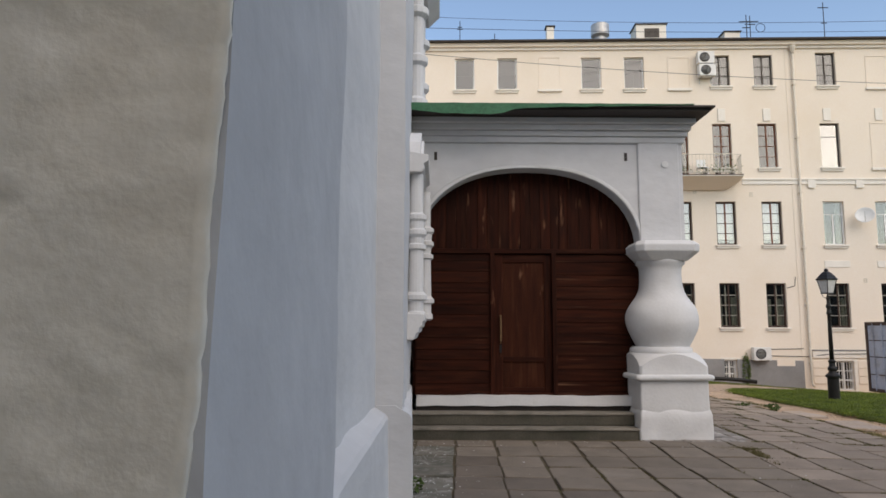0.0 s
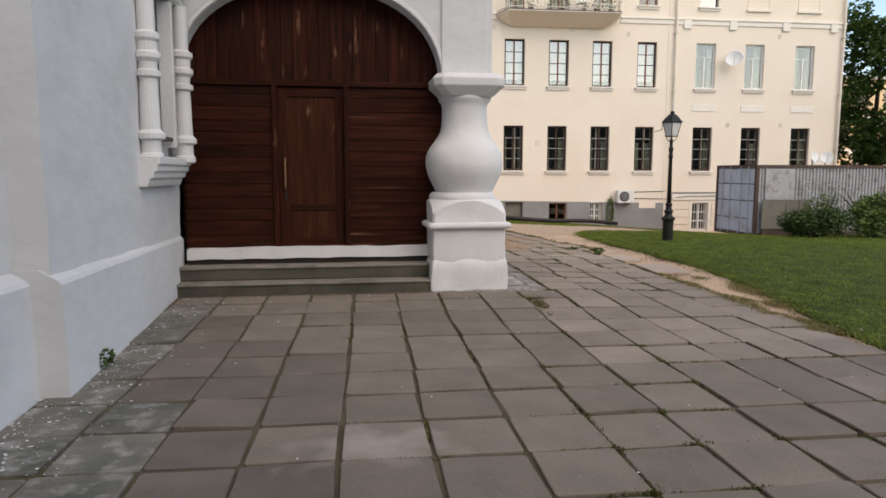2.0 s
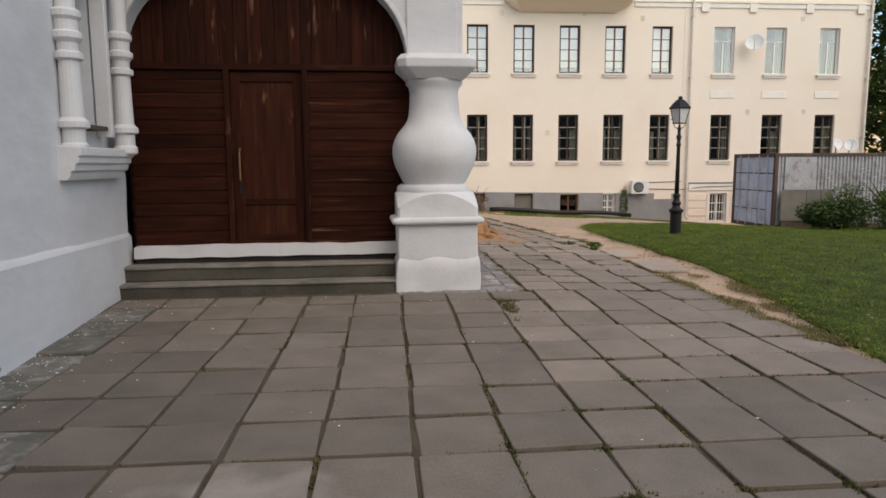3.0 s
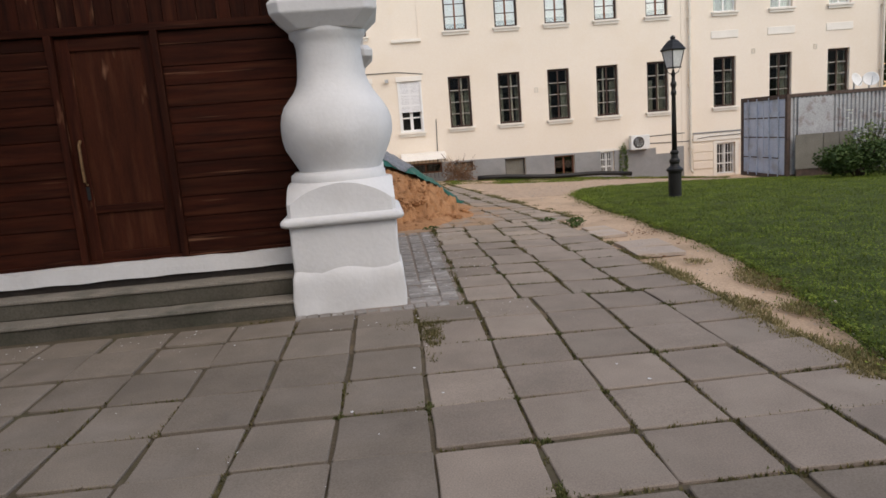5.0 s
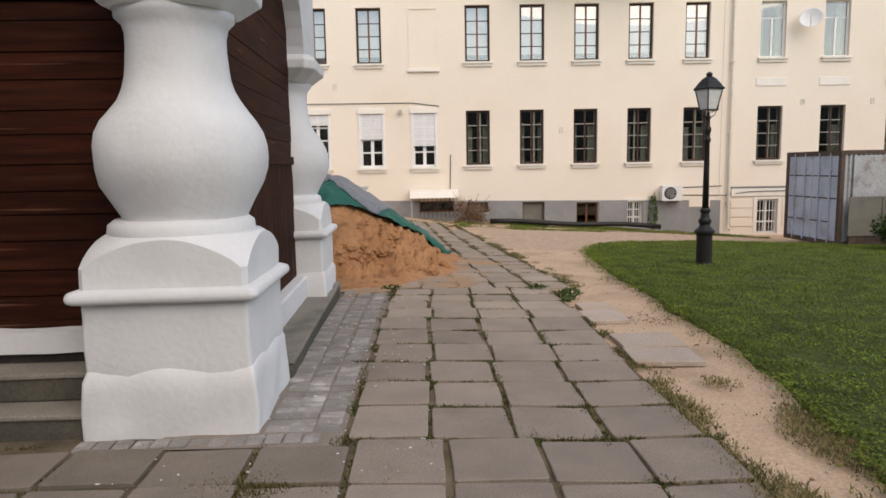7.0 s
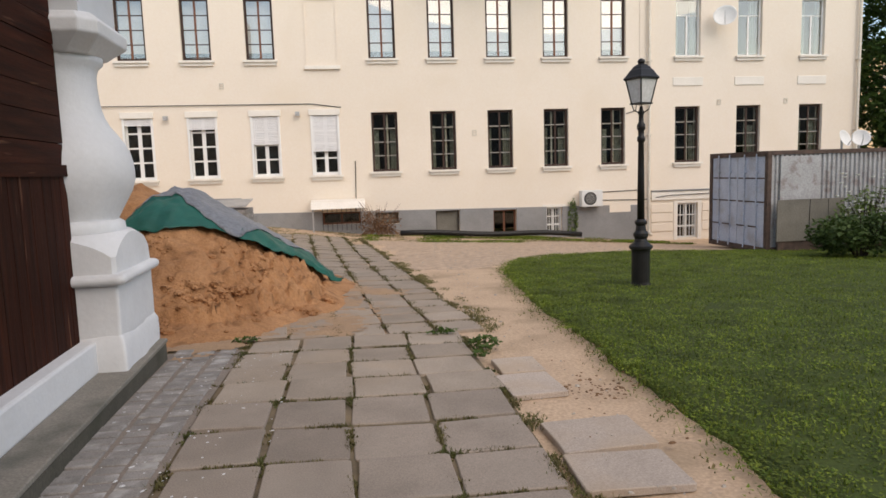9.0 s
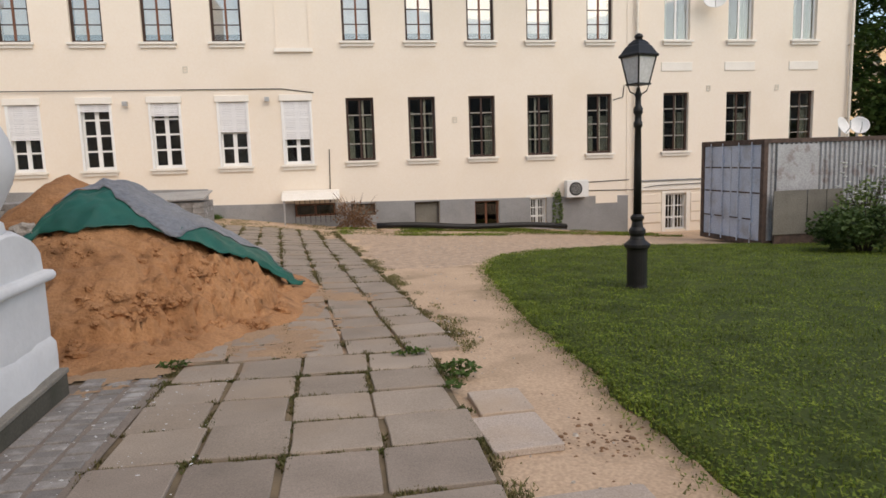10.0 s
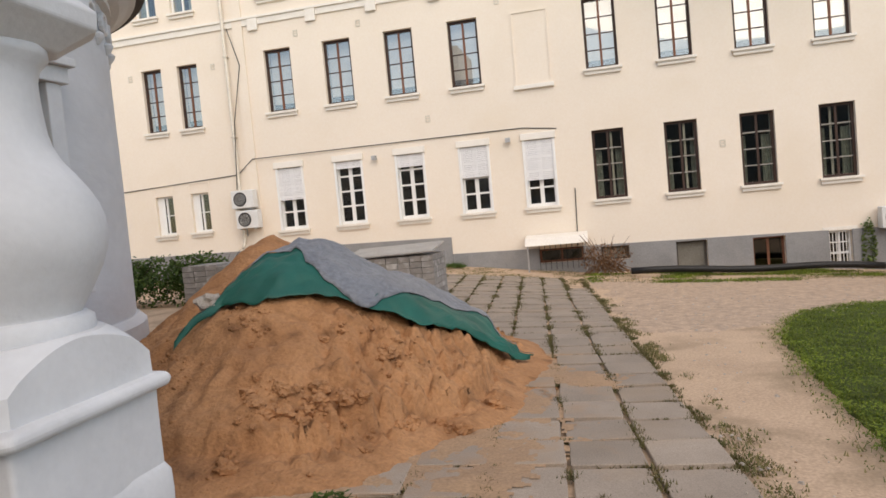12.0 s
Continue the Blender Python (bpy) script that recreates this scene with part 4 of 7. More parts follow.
KIND = {"brown": (2, 4, DARK_FRAME, GLASS_SKY), "weathered": (2, 4, DARK_FRAME, GLASS_DARK), "brown_door": (2, 4, BROWN_FRAME, GLASS_GREY), "small": (2, 3, GREY_FRAME, GLASS_GREY),
        "white": (2, 2, WHITE_FRAME, GLASS_CLEAR), "white_small": (2, 2, WHITE_FRAME, GLASS_DARK), "shuttered": (2, 4, WHITE_FRAME, GLASS_DARK), "white_transom": (2, 2, WHITE_FRAME, GLASS_CLEAR),
        "grey_transom": (1, 2, GREY_FRAME, GLASS_SKY), "pale": (1, 1, WHITE_FRAME, GLASS_GREY), "barred": (2, 3, WHITE_FRAME, GLASS_DARK), "basement": (2, 1, BROWN_FRAME, GLASS_DARK), "basement_shut": (1, 1, GREY_FRAME, BOARD)}


def add_window(x, z, w, h, kind, i):
    cols, rows, fm, gm = KIND[kind]
    f, m = (0.10, 0.055) if kind == "shuttered" else (0.078, 0.030) if kind in ("weathered", "brown") else (0.06, 0.026)
    half = 0.06 if kind == "shuttered" else 0.032
    key = f"{kind}_{w:.2f}_{h:.2f}"
    splits = [k / rows for k in range(rows + 1)]
    if "transom" in kind:
        splits = [0, 0.72, 1]
    cells = []
    for r in range(rows):
        za, zb = f + (h - 2 * f) * splits[r], f + (h - 2 * f) * splits[r + 1]
        cs = 1 if "transom" in kind and r == 1 else cols
        for c in range(cs):
            cells.append((f + (w - 2 * f) * c / cs, f + (w - 2 * f) * (c + 1) / cs, za, zb))

    def build():
        outer, inner = [(0, 0), (w, 0), (w, h), (0, h)], [(f, f), (w - f, f), (w - f, h - f), (f, h - f)]
        return loft(bmesh.new(), [[(a[0], y, a[1]) for a in o] for o, y in ((outer, 0.07), (outer, 0.0), (inner, 0.0), (inner, 0.07), (outer, 0.07))], caps=False)
    ob = part("window", None, None, house, mesh=shared("frame_" + key, build, fm))
    bar_mat = BAR_GREY if kind == "weathered" else fm
    for k in range(1, rows):
        bar = part("glazing_bar", None, None, ob, mesh=shared(f"rail_{key}", lambda: boxes((f, w - f, 0.014, 0.055, -m / 2, m / 2)), bar_mat))
        bar.location = (0, 0, f + (h - 2 * f) * splits[k])
    top_h = h - 2 * f if "transom" not in kind else (h - 2 * f) * 0.72
    for c in range(1, cols):
        bar = part("mullion", None, None, ob, mesh=shared(f"mullion_{key}", lambda: boxes((-half, half, 0.006, 0.062, f, f + top_h)), BROWN_FRAME if kind == "brown" else fm))
        bar.location = (w * c / cols, 0, 0)
    ob.location = (x, YF + 0.13, z)
    for n, (a, b, c, d) in enumerate(cells):
        pane = part("pane", None, None, ob, mesh=shared(f"pane_{key}_{b - a:.3f}_{d - c:.3f}", lambda: boxes((0.004, b - a - 0.004, 0.03, 0.036, 0.004, d - c - 0.004)), gm))
        pane.location = (a, 0, c)
        pane.visible_shadow = False
    if "basement" not in kind and kind != "barred":
        part("sill", None, None, ob, mesh=shared("sill_" + key, lambda: boxes((-0.09, w + 0.09, -0.26, 0.0, -0.07, -0.003), (-0.05, w + 0.05, -0.20, 0.0, -0.17, -0.07)), TRIM))
    rnd = random.Random(i * 7 + 3)
    if kind == "weathered":
        s = (0.10, -0.10, 0.02, 0.12)[i % 4]
        bm = boxes((w / 2 + s - 0.03, w / 2 + s + 0.03, 0.13, 0.16, 0.03, h - 0.03), (0.03, w - 0.03, 0.13, 0.16, 0.03, 0.08), (0.03, w - 0.03, 0.13, 0.16, h * 0.72, h * 0.72 + 0.045))
        box(bm, w - 0.08, w - 0.04, 0.13, 0.16, 0.08, h - 0.03)
        part("inner_sash", bm, TRIM, ob, "pale inner sash behind the glass")
    if kind in ("weathered", "white", "brown_door", "white_transom", "small") and rnd.random() < 0.9:
        top_f = rnd.uniform(0.6, 0.8) if kind == "weathered" else 0.97

        def drape():
            bm = bmesh.new()
            for s, e in ((0.06, w * rnd.uniform(0.2, 0.42)), (w * rnd.uniform(0.6, 0.8), w - 0.06)):
                n = 10
                prev = None
                for k in range(n + 1):
                    xx = s + (e - s) * k / n
                    yy = 0.22 + 0.025 * math.sin(k * 2.1)
                    cur = (bm.verts.new((xx, yy, 0.08)), bm.verts.new((xx, yy, h * top_f)))
                    if prev:
                        bm.faces.new((prev[0], cur[0], cur[1], prev[1]))
                    prev = cur
            return bm
        c = part("curtain", drape(), CURTAIN, ob, "pale net curtain")
    # pale sheet added behind the panes to give the whiteness of reflected sky
    if kind == "brown":
        part("blind", None, None, ob, mesh=shared("nb_" + key, lambda: boxes((0.03, w - 0.03, 0.30, 0.31, h * 0.15, h - 0.03)), PANE_WHITE))
    if kind == "barred":
        bm = bmesh.new()
        for k in range(7):
            xx = 0.04 + (w - 0.08) * k / 6
            box(bm, xx - 0.009, xx + 0.009, -0.06, -0.042, 0.02, h - 0.02)
        for zz in (0.04, h * 0.33, h * 0.66, h - 0.04):
            box(bm, 0.02, w - 0.02, -0.066, -0.036, zz - 0.012, zz + 0.012)
        part("bars", bm, WHITE_FRAME, ob, "white painted window bars")
        part("surround", boxes((-0.14, 0, -0.16, -0.129, -0.1, h + 0.1), (w, w + 0.14, -0.16, -0.129, -0.1, h + 0.1), (0, w, -0.16, -0.129, h, h + 0.1)), TRIM, ob)
    if kind == "white_small":
        part("sunk_panel", boxes((-0.06, w + 0.06, -0.155, -0.131, h + 0.32, h + 0.36), (-0.06, -0.02, -0.15, -0.131, h + 0.1, h + 0.32), (w + 0.02, w + 0.06, -0.15, -0.131, h + 0.1, h + 0.32)), FACADE, ob)
        part("jamb_board", boxes((0.0, 0.26, -0.02, 0.0, 0, h)), WHITE_FRAME, ob)
    return ob


SHUT = iter((0.53, 0.16, 0.22, 0.48, 0.60))
for i, (x, z, w, h, kind) in enumerate(windows):
    ob = add_window(x, z, w, h, kind, i)
    if kind == "shuttered":
        f = next(SHUT)
        part("shutter_box", boxes((-0.06, w + 0.06, -0.20, -0.01, h - 0.10, h + 0.10)), TRIM, ob, "roller shutter housing", bevel=0.01)
        for a in (-0.02, w - 0.05):
            part("shutter_guide", boxes((a, a + 0.07, -0.16, -0.02, 0, h)), WHITE_FRAME, ob)
        zz = h - 0.12
        k = 0
        while zz > h * (1 - f):
            s = part("shutter_slat", None, None, ob, mesh=shared("slat", lambda: boxes((0.045, w - 0.045, -0.12, -0.10, 0.004, 0.052)), SHUTTER))
            s.location = (0, 0, zz - 0.052)
            zz -= 0.054

# mouldings and plinth
CUTS = [(h[0], h[1], h[3], h[2]) for h in holes if h[2] < 0.3]


def strips(name, z0, z1, out, a, b, mat, label=""):
    return part(name, boxes((a, b, YF - out, YF - 0.002, z0, z1)), mat, house, label, bevel=0.01)


strips("string_course", 8.22, 8.42, 0.05, X0, 7.5, TRIM)
strips("string_course", 8.22, 8.42, 0.05, 13.2, X1, TRIM)
strips("string_ledge", 8.42, 8.50, 0.10, X0, 7.5, TRIM)
strips("string_ledge", 8.42, 8.50, 0.10, 13.2, X1, TRIM)
for x in (-4.6, -2.6, -0.6, 1.4, 3.4, 5.3, 16.2, 18.4, 21.0, 23.4):
    part("bracket", boxes((x, x + 0.35, YF - 0.09, YF - 0.051, 8.04, 8.42)), TRIM, house, bevel=0.01)
for x in COLS + WEST + list(EAST):
    part("keystone", boxes((x + 0.28, x + 0.62, YF - 0.05, YF - 0.002, T1 + 0.12, T1 + 0.72)), TRIM, house, bevel=0.01)
for x in EAST:
    part("sunk_panel", boxes((x - 0.1, x + 1.05, YF - 0.03, YF - 0.002, 4.35, 4.65)), TRIM, house, bevel=0.01)
strips("cornice", 14.82, 14.95, 0.10, X0, X1, TRIM)
strips("cornice_top", 14.95, 15.15, 0.22, X0, X1, FACADE)
part("roof", loft(bmesh.new(), [[(X0 - 0.2, YF - 0.42, 15.15), (X1 + 0.2, YF - 0.42, 15.15), (X1 + 0.2, 42.6, 15.15), (X0 - 0.2, 42.6, 15.15)], [(X0 - 0.2, YF - 0.42, 15.22), (X1 + 0.2, YF - 0.42, 15.22), (X1 + 0.2, 42.6, 15.22), (X0 - 0.2, 42.6, 15.22)],
                                  [(X0, 35, 15.75), (X1, 35, 15.75), (X1, 38, 15.75), (X0, 38, 15.75)]]), ROOF_DARK, house, "dark metal roof")


def plinth_run(a, b, top0, top1, out=0.05, mat=GREY_PLINTH):
    """Grey plinth between openings."""
    segs, x = [], a
    for c, d, t, low in sorted(CUTS):
        if a < c < b:
            segs += [(x, c, -1.5), (c, d, t), (c, d, -1.5, low)]
            x = d
    segs.append((x, b, -1.5))
    for p, q, foot, *head in segs:
        if q - p > 0.05:
            zp, zq = top0 + (top1 - top0) * (p - a) / (b - a), top0 + (top1 - top0) * (q - a) / (b - a)
            if head:
                zp = zq = head[0]
            if min(zp, zq) - foot < 0.02:
                continue
            bm = bmesh.new()
            prism(bm, [(p, foot), (q, foot), (q, zq), (p, zp)], "y", YF - out, YF - 0.003)
            part("plinth", bm, mat, house, "grey rendered plinth")


plinth_run(X0, -5.0, 1.12, 0.98)
plinth_run(-5.0, 1.45, 0.98, 0.86)
plinth_run(1.46, 3.9, 0.34, 0.30)
plinth_run(3.9, 15.55, 0.30, 0.12)
part("plinth_patch", lumpy(dense(boxes((14.35, 15.15, YF - 0.056, YF - 0.051, -0.12, 0.2)), 0.2), 0.004, 3), FACADE, house, "bare cream patch in the grey plinth")
strips("base_moulding", 0.25, 0.55, 0.07, 15.95, X1, TRIM)
# solid grey strip painted in as a shadow line over the moulding
strips("base_shadow", 0.57, 0.62, 0.10, 15.95, X1, GREY_PLINTH)
for z in (-0.9, -0.55, -0.2):
    part("rustication", boxes((15.95, 16.8, YF - 0.035, YF - 0.004, z, z + 0.32), (17.95, X1, YF - 0.035, YF - 0.004, z, z + 0.32)), FACADE, house, bevel=0.015)
part("pilaster_strip", boxes((-5.15, -4.80, YF - 0.06, YF - 0.003, 1.0, 14.8)), FACADE, house)
part("pilaster_strip", boxes((15.50, 15.68, YF - 0.02, YF - 0.003, 0.2, 14.8)), FACADE, house)


def downpipe(x, z0, z1):
    bm = bmesh.new()
    tube(bm, [(x, YF - 0.12, z1), (x, YF - 0.12, z0 + 0.25), (x, YF - 0.14, z0 + 0.12), (x, YF - 0.30, z0)], 0.055, 10)
    d = part("downpipe", bm, PIPE_CREAM, house, "cream painted rain downpipe", smooth=True)
    for z in np.arange(z0 + 1, z1, 2.6):
        part("pipe_bracket", boxes((x - 0.07, x + 0.07, YF - 0.19, YF - 0.003, z, z + 0.035)), PIPE_CREAM, d)
    part("hopper", lathe([(0.06, z1 - 0.05), (0.07, z1), (0.15, z1 + 0.22), (0.15, z1 + 0.3)], 12, x, YF - 0.16), PIPE_CREAM, d)


downpipe(15.82, -1.0, 14.6)
downpipe(-5.45, 1.1, 14.6)
downpipe(24.05, -1.0, 14.6)
# balcony
part("balcony_edge", loft(bmesh.new(), [[(7.5, YF, 8.40), (13.1, YF, 8.40), (12.8, YF - 1.21, 8.40), (7.8, YF - 1.21, 8.40)], [(7.5, YF, 8.44), (13.1, YF, 8.44), (12.8, YF - 1.21, 8.44), (7.8, YF - 1.21, 8.44)]]), RUST, house)
balcony = part("balcony", loft(bmesh.new(), [[(8.2, YF, 7.95), (12.4, YF, 7.95), (12.4, YF - 0.2, 7.95), (8.2, YF - 0.2, 7.95)], [(7.8, YF, 8.15), (12.8, YF, 8.15), (12.7, YF - 0.8, 8.2), (7.9, YF - 0.8, 8.2)],
                                  [(7.55, YF, 8.36), (13.05, YF, 8.36), (12.75, YF - 1.15, 8.36), (7.85, YF - 1.15, 8.36)]]), FACADE, house, "cream balcony with a curved soffit and thin railing")
part("balcony_slab", loft(bmesh.new(), [[(7.5, YF, 8.365), (13.1, YF, 8.365), (12.8, YF - 1.2, 8.365), (7.8, YF - 1.2, 8.365)], [(7.5, YF, 8.40), (13.1, YF, 8.40), (12.8, YF - 1.2, 8.40), (7.8, YF - 1.2, 8.40)]]), TRIM, balcony)
rail_pts = [(7.55, YF), (7.85, YF - 1.12), (8.4, YF - 1.17), (12.2, YF - 1.17), (12.75, YF - 1.12), (13.05, YF)]
for z in (8.55, 9.38):
    part("balcony_rail", tube(bmesh.new(), [(a, b, z) for a, b in rail_pts], 0.022, 6), PIPE_CREAM, balcony)
for i, (p, q) in enumerate(zip(rail_pts, rail_pts[1:])):
    n = max(2, int(math.dist(p, q) / 0.16))
    for k in range(n):
        a, b = p[0] + (q[0] - p[0]) * k / n, p[1] + (q[1] - p[1]) * k / n
        s = part("baluster", None, None, balcony, mesh=shared("baluster", lambda: lathe([(0.011, 8.44), (0.011, 9.38)], 5), PIPE_CREAM))
        s.location = (a, b, 0)
part("door_hood", boxes((9.6, 11.0, YF - 0.5, YF, T1 + 0.1, T1 + 0.2)), ROOF_GREEN, house)
random.seed(9)
for i, x in enumerate((8.3, 8.9, 9.7, 10.3, 11.3, 11.9, 12.5)):
    y = YF - random.uniform(0.55, 0.95)
    pot = tagged(part("flower_pot", lathe([(0.10, 8.44), (0.14, 8.68), (0.15, 8.70), (0.12, 8.69)], 12, x, y), RUST if i % 2 else BOARD), "clay flower pot with a trailing plant on the balcony", "flower pot", "balcony pots")
    bm = bmesh.new()
    for k in range(60):
        c = Vector((x, y, 8.8)) + Vector((random.gauss(0, 0.16), random.gauss(0, 0.12), random.gauss(0, 0.14)))
        a, b = Vector(noise.random_unit_vector()) * 0.06, Vector(noise.random_unit_vector()) * 0.05
        bm.faces.new([bm.verts.new(q) for q in (c, c + a, c + a + b, c + b)])
    part("plant", bm, LEAF_BUSH, pot)["kind"] = "stuff"
chair = tagged(part("balcony_chair", boxes((11.0, 11.4, YF - 0.8, YF - 0.4, 8.86, 8.89)), WHITE_FRAME), "white slatted chair standing on the balcony", "chair")
for a, b in ((11.0, YF - 0.8), (11.37, YF - 0.8), (11.0, YF - 0.43), (11.37, YF - 0.43)):
    part("leg", boxes((a, a + 0.03, b, b + 0.03, 8.44, 8.86)), WHITE_FRAME, chair)
part("backrest", boxes((11.0, 11.4, YF - 0.43, YF - 0.41, 8.95, 9.3)), WHITE_FRAME, chair)

# ---- fittings on the house ----
def ac_unit(x, z, w=0.78, h=0.58):
    """An outdoor cooling unit on two brackets, its grille towards the yard."""
    root = tagged(part("air_conditioner", boxes((x, x + w, YF - 0.42, YF - 0.12, z, z + h)), AC_WHITE, bevel=0.02), "cream outdoor air conditioning unit on wall brackets", "air conditioner", "cooling units")
    part("fan_grille", lathe([(0.02, 0), (h * 0.36, 0.0), (h * 0.38, 0.012), (h * 0.40, 0.0)], 28), AC_DARK, root).matrix_local = pose(x + w * 0.40, YF - 0.425, z + h * 0.5, 90)
    for k in range(6):
        part("grille_ring", loft(bmesh.new(), [ring(h * 0.05 * (k + 1) + r, zz, 24) for r, zz in ((0.004, 0.012), (0, 0.016), (-0.004, 0.012), (0, 0.008), (0.004, 0.012))], caps=False), AC_WHITE, root).matrix_local = pose(x + w * 0.40, YF - 0.425, z + h * 0.5, 90)
    for a in (0.12, w - 0.15):
        part("bracket", boxes((x + a, x + a + 0.03, YF - 0.45, YF - 0.003, z - 0.035, z - 0.001), (x + a, x + a + 0.03, YF - 0.03, YF - 0.003, z - 0.25, z - 0.035)), GALV, root)
    return root


for x, z in ((13.18, 0.14), (-5.62, 2.38), (-5.52, 1.72), (11.28, 13.98), (11.32, 13.36)):
    ac_unit(x, z)


def dish(x, y, z, r, yaw, on_wall=True):
    root = tagged(part("satellite_dish", lathe([(0.02, 0), (r * 0.5, r * 0.07), (r * 0.85, r * 0.2), (r, r * 0.29), (r * 1.01, r * 0.28), (r * 0.85, r * 0.18), (r * 0.5, r * 0.05), (0.02, -0.02)], 28), AC_WHITE, smooth=True),
                  "off-white satellite dish on a bracket", "satellite dish", "dishes")
    root.matrix_world = pose(x, y, z) @ Matrix.Rotation(radians(yaw), 4, "Z") @ Matrix.Rotation(radians(68), 4, "X")
    part("feed_arm", tube(bmesh.new(), [(0, -r * 0.9, r * 0.2), (0, -r * 0.5, r * 0.9), (0, 0, r * 1.1)], 0.012, 6), GALV, root)
    if on_wall:
        part("bracket", tube(bmesh.new(), [(0, 0, -0.02), (0, 0.05, -0.2), (0, 0.3, -0.45)], 0.02, 6), GALV, root)
    return root


dish(18.45, YF - 0.5, 6.65, 0.39, -32)


def wall_vent(x, z):
    return part("wall_vent", boxes((x - 0.075, x + 0.075, YF - 0.02, YF - 0.003, z - 0.10, z - 0.06), (x - 0.075, x + 0.075, YF - 0.02, YF - 0.003, z + 0.06, z + 0.10), (x - 0.075, x - 0.045, YF - 0.02, YF - 0.003, z - 0.06, z + 0.06), (x + 0.045, x + 0.075, YF - 0.02, YF - 0.003, z - 0.06, z + 0.06), (x - 0.045, x + 0.045, YF - 0.012, YF - 0.003, z - 0.015, z + 0.015)), PIPE_CREAM, house)


for x, z in ((18.55, 3.75), (21.2, 3.75), (9.45, 2.85), (1.05, 4.55), (7.4, 7.9), (13.6, 7.75), (20.9, 7.8), (11.0, 7.9), (-3.0, 7.75), (3.45, 7.75), (-0.9, 7.75), (-6.0, 7.1), (-9.1, 7.1)):
    wall_vent(x, z)
for x, z in ((-0.75, 3.55), (3.45, 3.62)):
    fl = part("floodlight", boxes((x - 0.07, x + 0.07, YF - 0.22, YF - 0.08, z - 0.08, z + 0.05)), GALV, house, "small flood lamp on the wall")
    part("bracket", boxes((x - 0.015, x + 0.015, YF - 0.08, YF - 0.003, z, z + 0.03)), GALV, fl)


def cable(name, pts, r=0.012, sag=0.0, n=16):
    out = []
    for p, q in zip(pts, pts[1:]):
        for k in range(n):
            s = k / n
            a = Vector(p).lerp(Vector(q), s)
            a.z -= sag * 4 * s * (1 - s)
            out.append(a)
    out.append(Vector(pts[-1]))
    return tagged(part(name, tube(bmesh.new(), out, r, 5), METAL_BLACK), "thin dark cable strung along the house", "cable", "cables")


for pts in (((-12, YF - 0.02, 3.25), (-5.5, YF - 0.02, 3.5), (-4.9, YF - 0.08, 3.95), (3.9, YF - 0.02, 3.93), (4.9, YF - 0.02, 3.80)), ((13.9, YF - 0.02, 0.62), (15.6, YF - 0.02, 0.66)), ((13.9, YF - 0.02, 0.34), (15.7, YF - 0.02, 0.30), (16.6, YF - 0.11, 0.42), (18.5, YF - 0.11, 0.45)),
            ((-5.3, YF - 0.15, 8.2), (-5.0, YF - 0.08, 7.0), (-5.35, YF - 0.15, 5.2), (-5.5, YF - 0.19, 3.0)), ((5.25, YF - 0.03, 0.3), (5.30, YF - 0.03, 2.0)), ((15.0, YF - 0.02, 3.4), (15.35, YF - 0.02, 3.5), (15.4, YF - 0.02, 3.9))):
    cable("wall_cable", pts, 0.014)
for pts, sag in ((((-8, 24, 13.2), (40, 38, 19.5)), 0.5), (((-10, 36, 19.8), (30, 31, 16.6)), 0.6), (((-3, 26, 12.9), (34, 30, 12.6)), 0.5), (((0, 20, 16.0), (32, 33, 18.5)), 0.5)):
    cable("overhead_wire", pts, 0.011, sag, 24)

# roof furniture
RT = 15.2


def roof_block(name, label, cat, x, y, w, d, h, mat, cap):
    y, h = y - 1.0, h + 0.22
    root = tagged(part(name, boxes((x, x + w, y, y + d, RT - 0.1, RT + h)), mat, bevel=0.01), label, cat, "roof furniture")
    part("cap", boxes((x - 0.06, x + w + 0.06, y - 0.06, y + d + 0.06, RT + h + 0.002, RT + h + 0.05)), cap, root)
    return root


roof_block("chimney", "small rendered chimney with a dark cap", "chimney", 4.25, 31.6, 0.35, 0.4, 0.62, TRIM, ROOF_DARK)
h1 = roof_block("roof_hatch", "cream dormer hatch with dark lid on the roof", "roof hatch", 8.6, 31.8, 1.45, 1.0, 0.78, TRIM, ROOF_DARK)
part("hatch_louvre", boxes((9.0, 9.7, 30.77, 30.798, RT + 0.35, RT + 0.8)), GREY_FRAME, h1)
roof_block("roof_hatch", "small cream hatch with a pitched lid", "roof hatch", 13.0, 32.2, 0.75, 0.7, 0.55, TRIM, ROOF_DARK)
vent = tagged(part("roof_ventilator", lathe([(0.30, RT - 0.1), (0.30, RT + 0.4), (0.40, RT + 0.5), (0.44, RT + 0.52), (0.44, RT + 1.05), (0.38, RT + 1.08), (0.1, RT + 1.08)], 24, 6.9, 31.0), GALV, smooth=False), "round galvanised roof ventilator", "ventilator")


def aerial(x, y, h, bars, ring_r=0.0):
    root = tagged(part("tv_aerial", tube(bmesh.new(), [(x, y, RT - 0.1), (x, y, RT + h)], 0.02, 6), METAL_BLACK), "thin black television aerial on the roof", "aerial", "aerials")
    for z, w in bars:
        part("element", tube(bmesh.new(), [(x - w, y, RT + z), (x + w, y, RT + z)], 0.022, 6), METAL_BLACK, root)
    if ring_r:
        part("loop", loft(bmesh.new(), [[(x + 0.5 + (ring_r + dr) * math.cos(a * math.pi / 12), y + dy, RT + h * 0.62 + (ring_r + dr) * math.sin(a * math.pi / 12)) for a in range(24)] for dr, dy in ((0.015, 0), (0, 0.015), (-0.015, 0), (0, -0.015), (0.015, 0))], caps=False), METAL_BLACK, root)
    return root


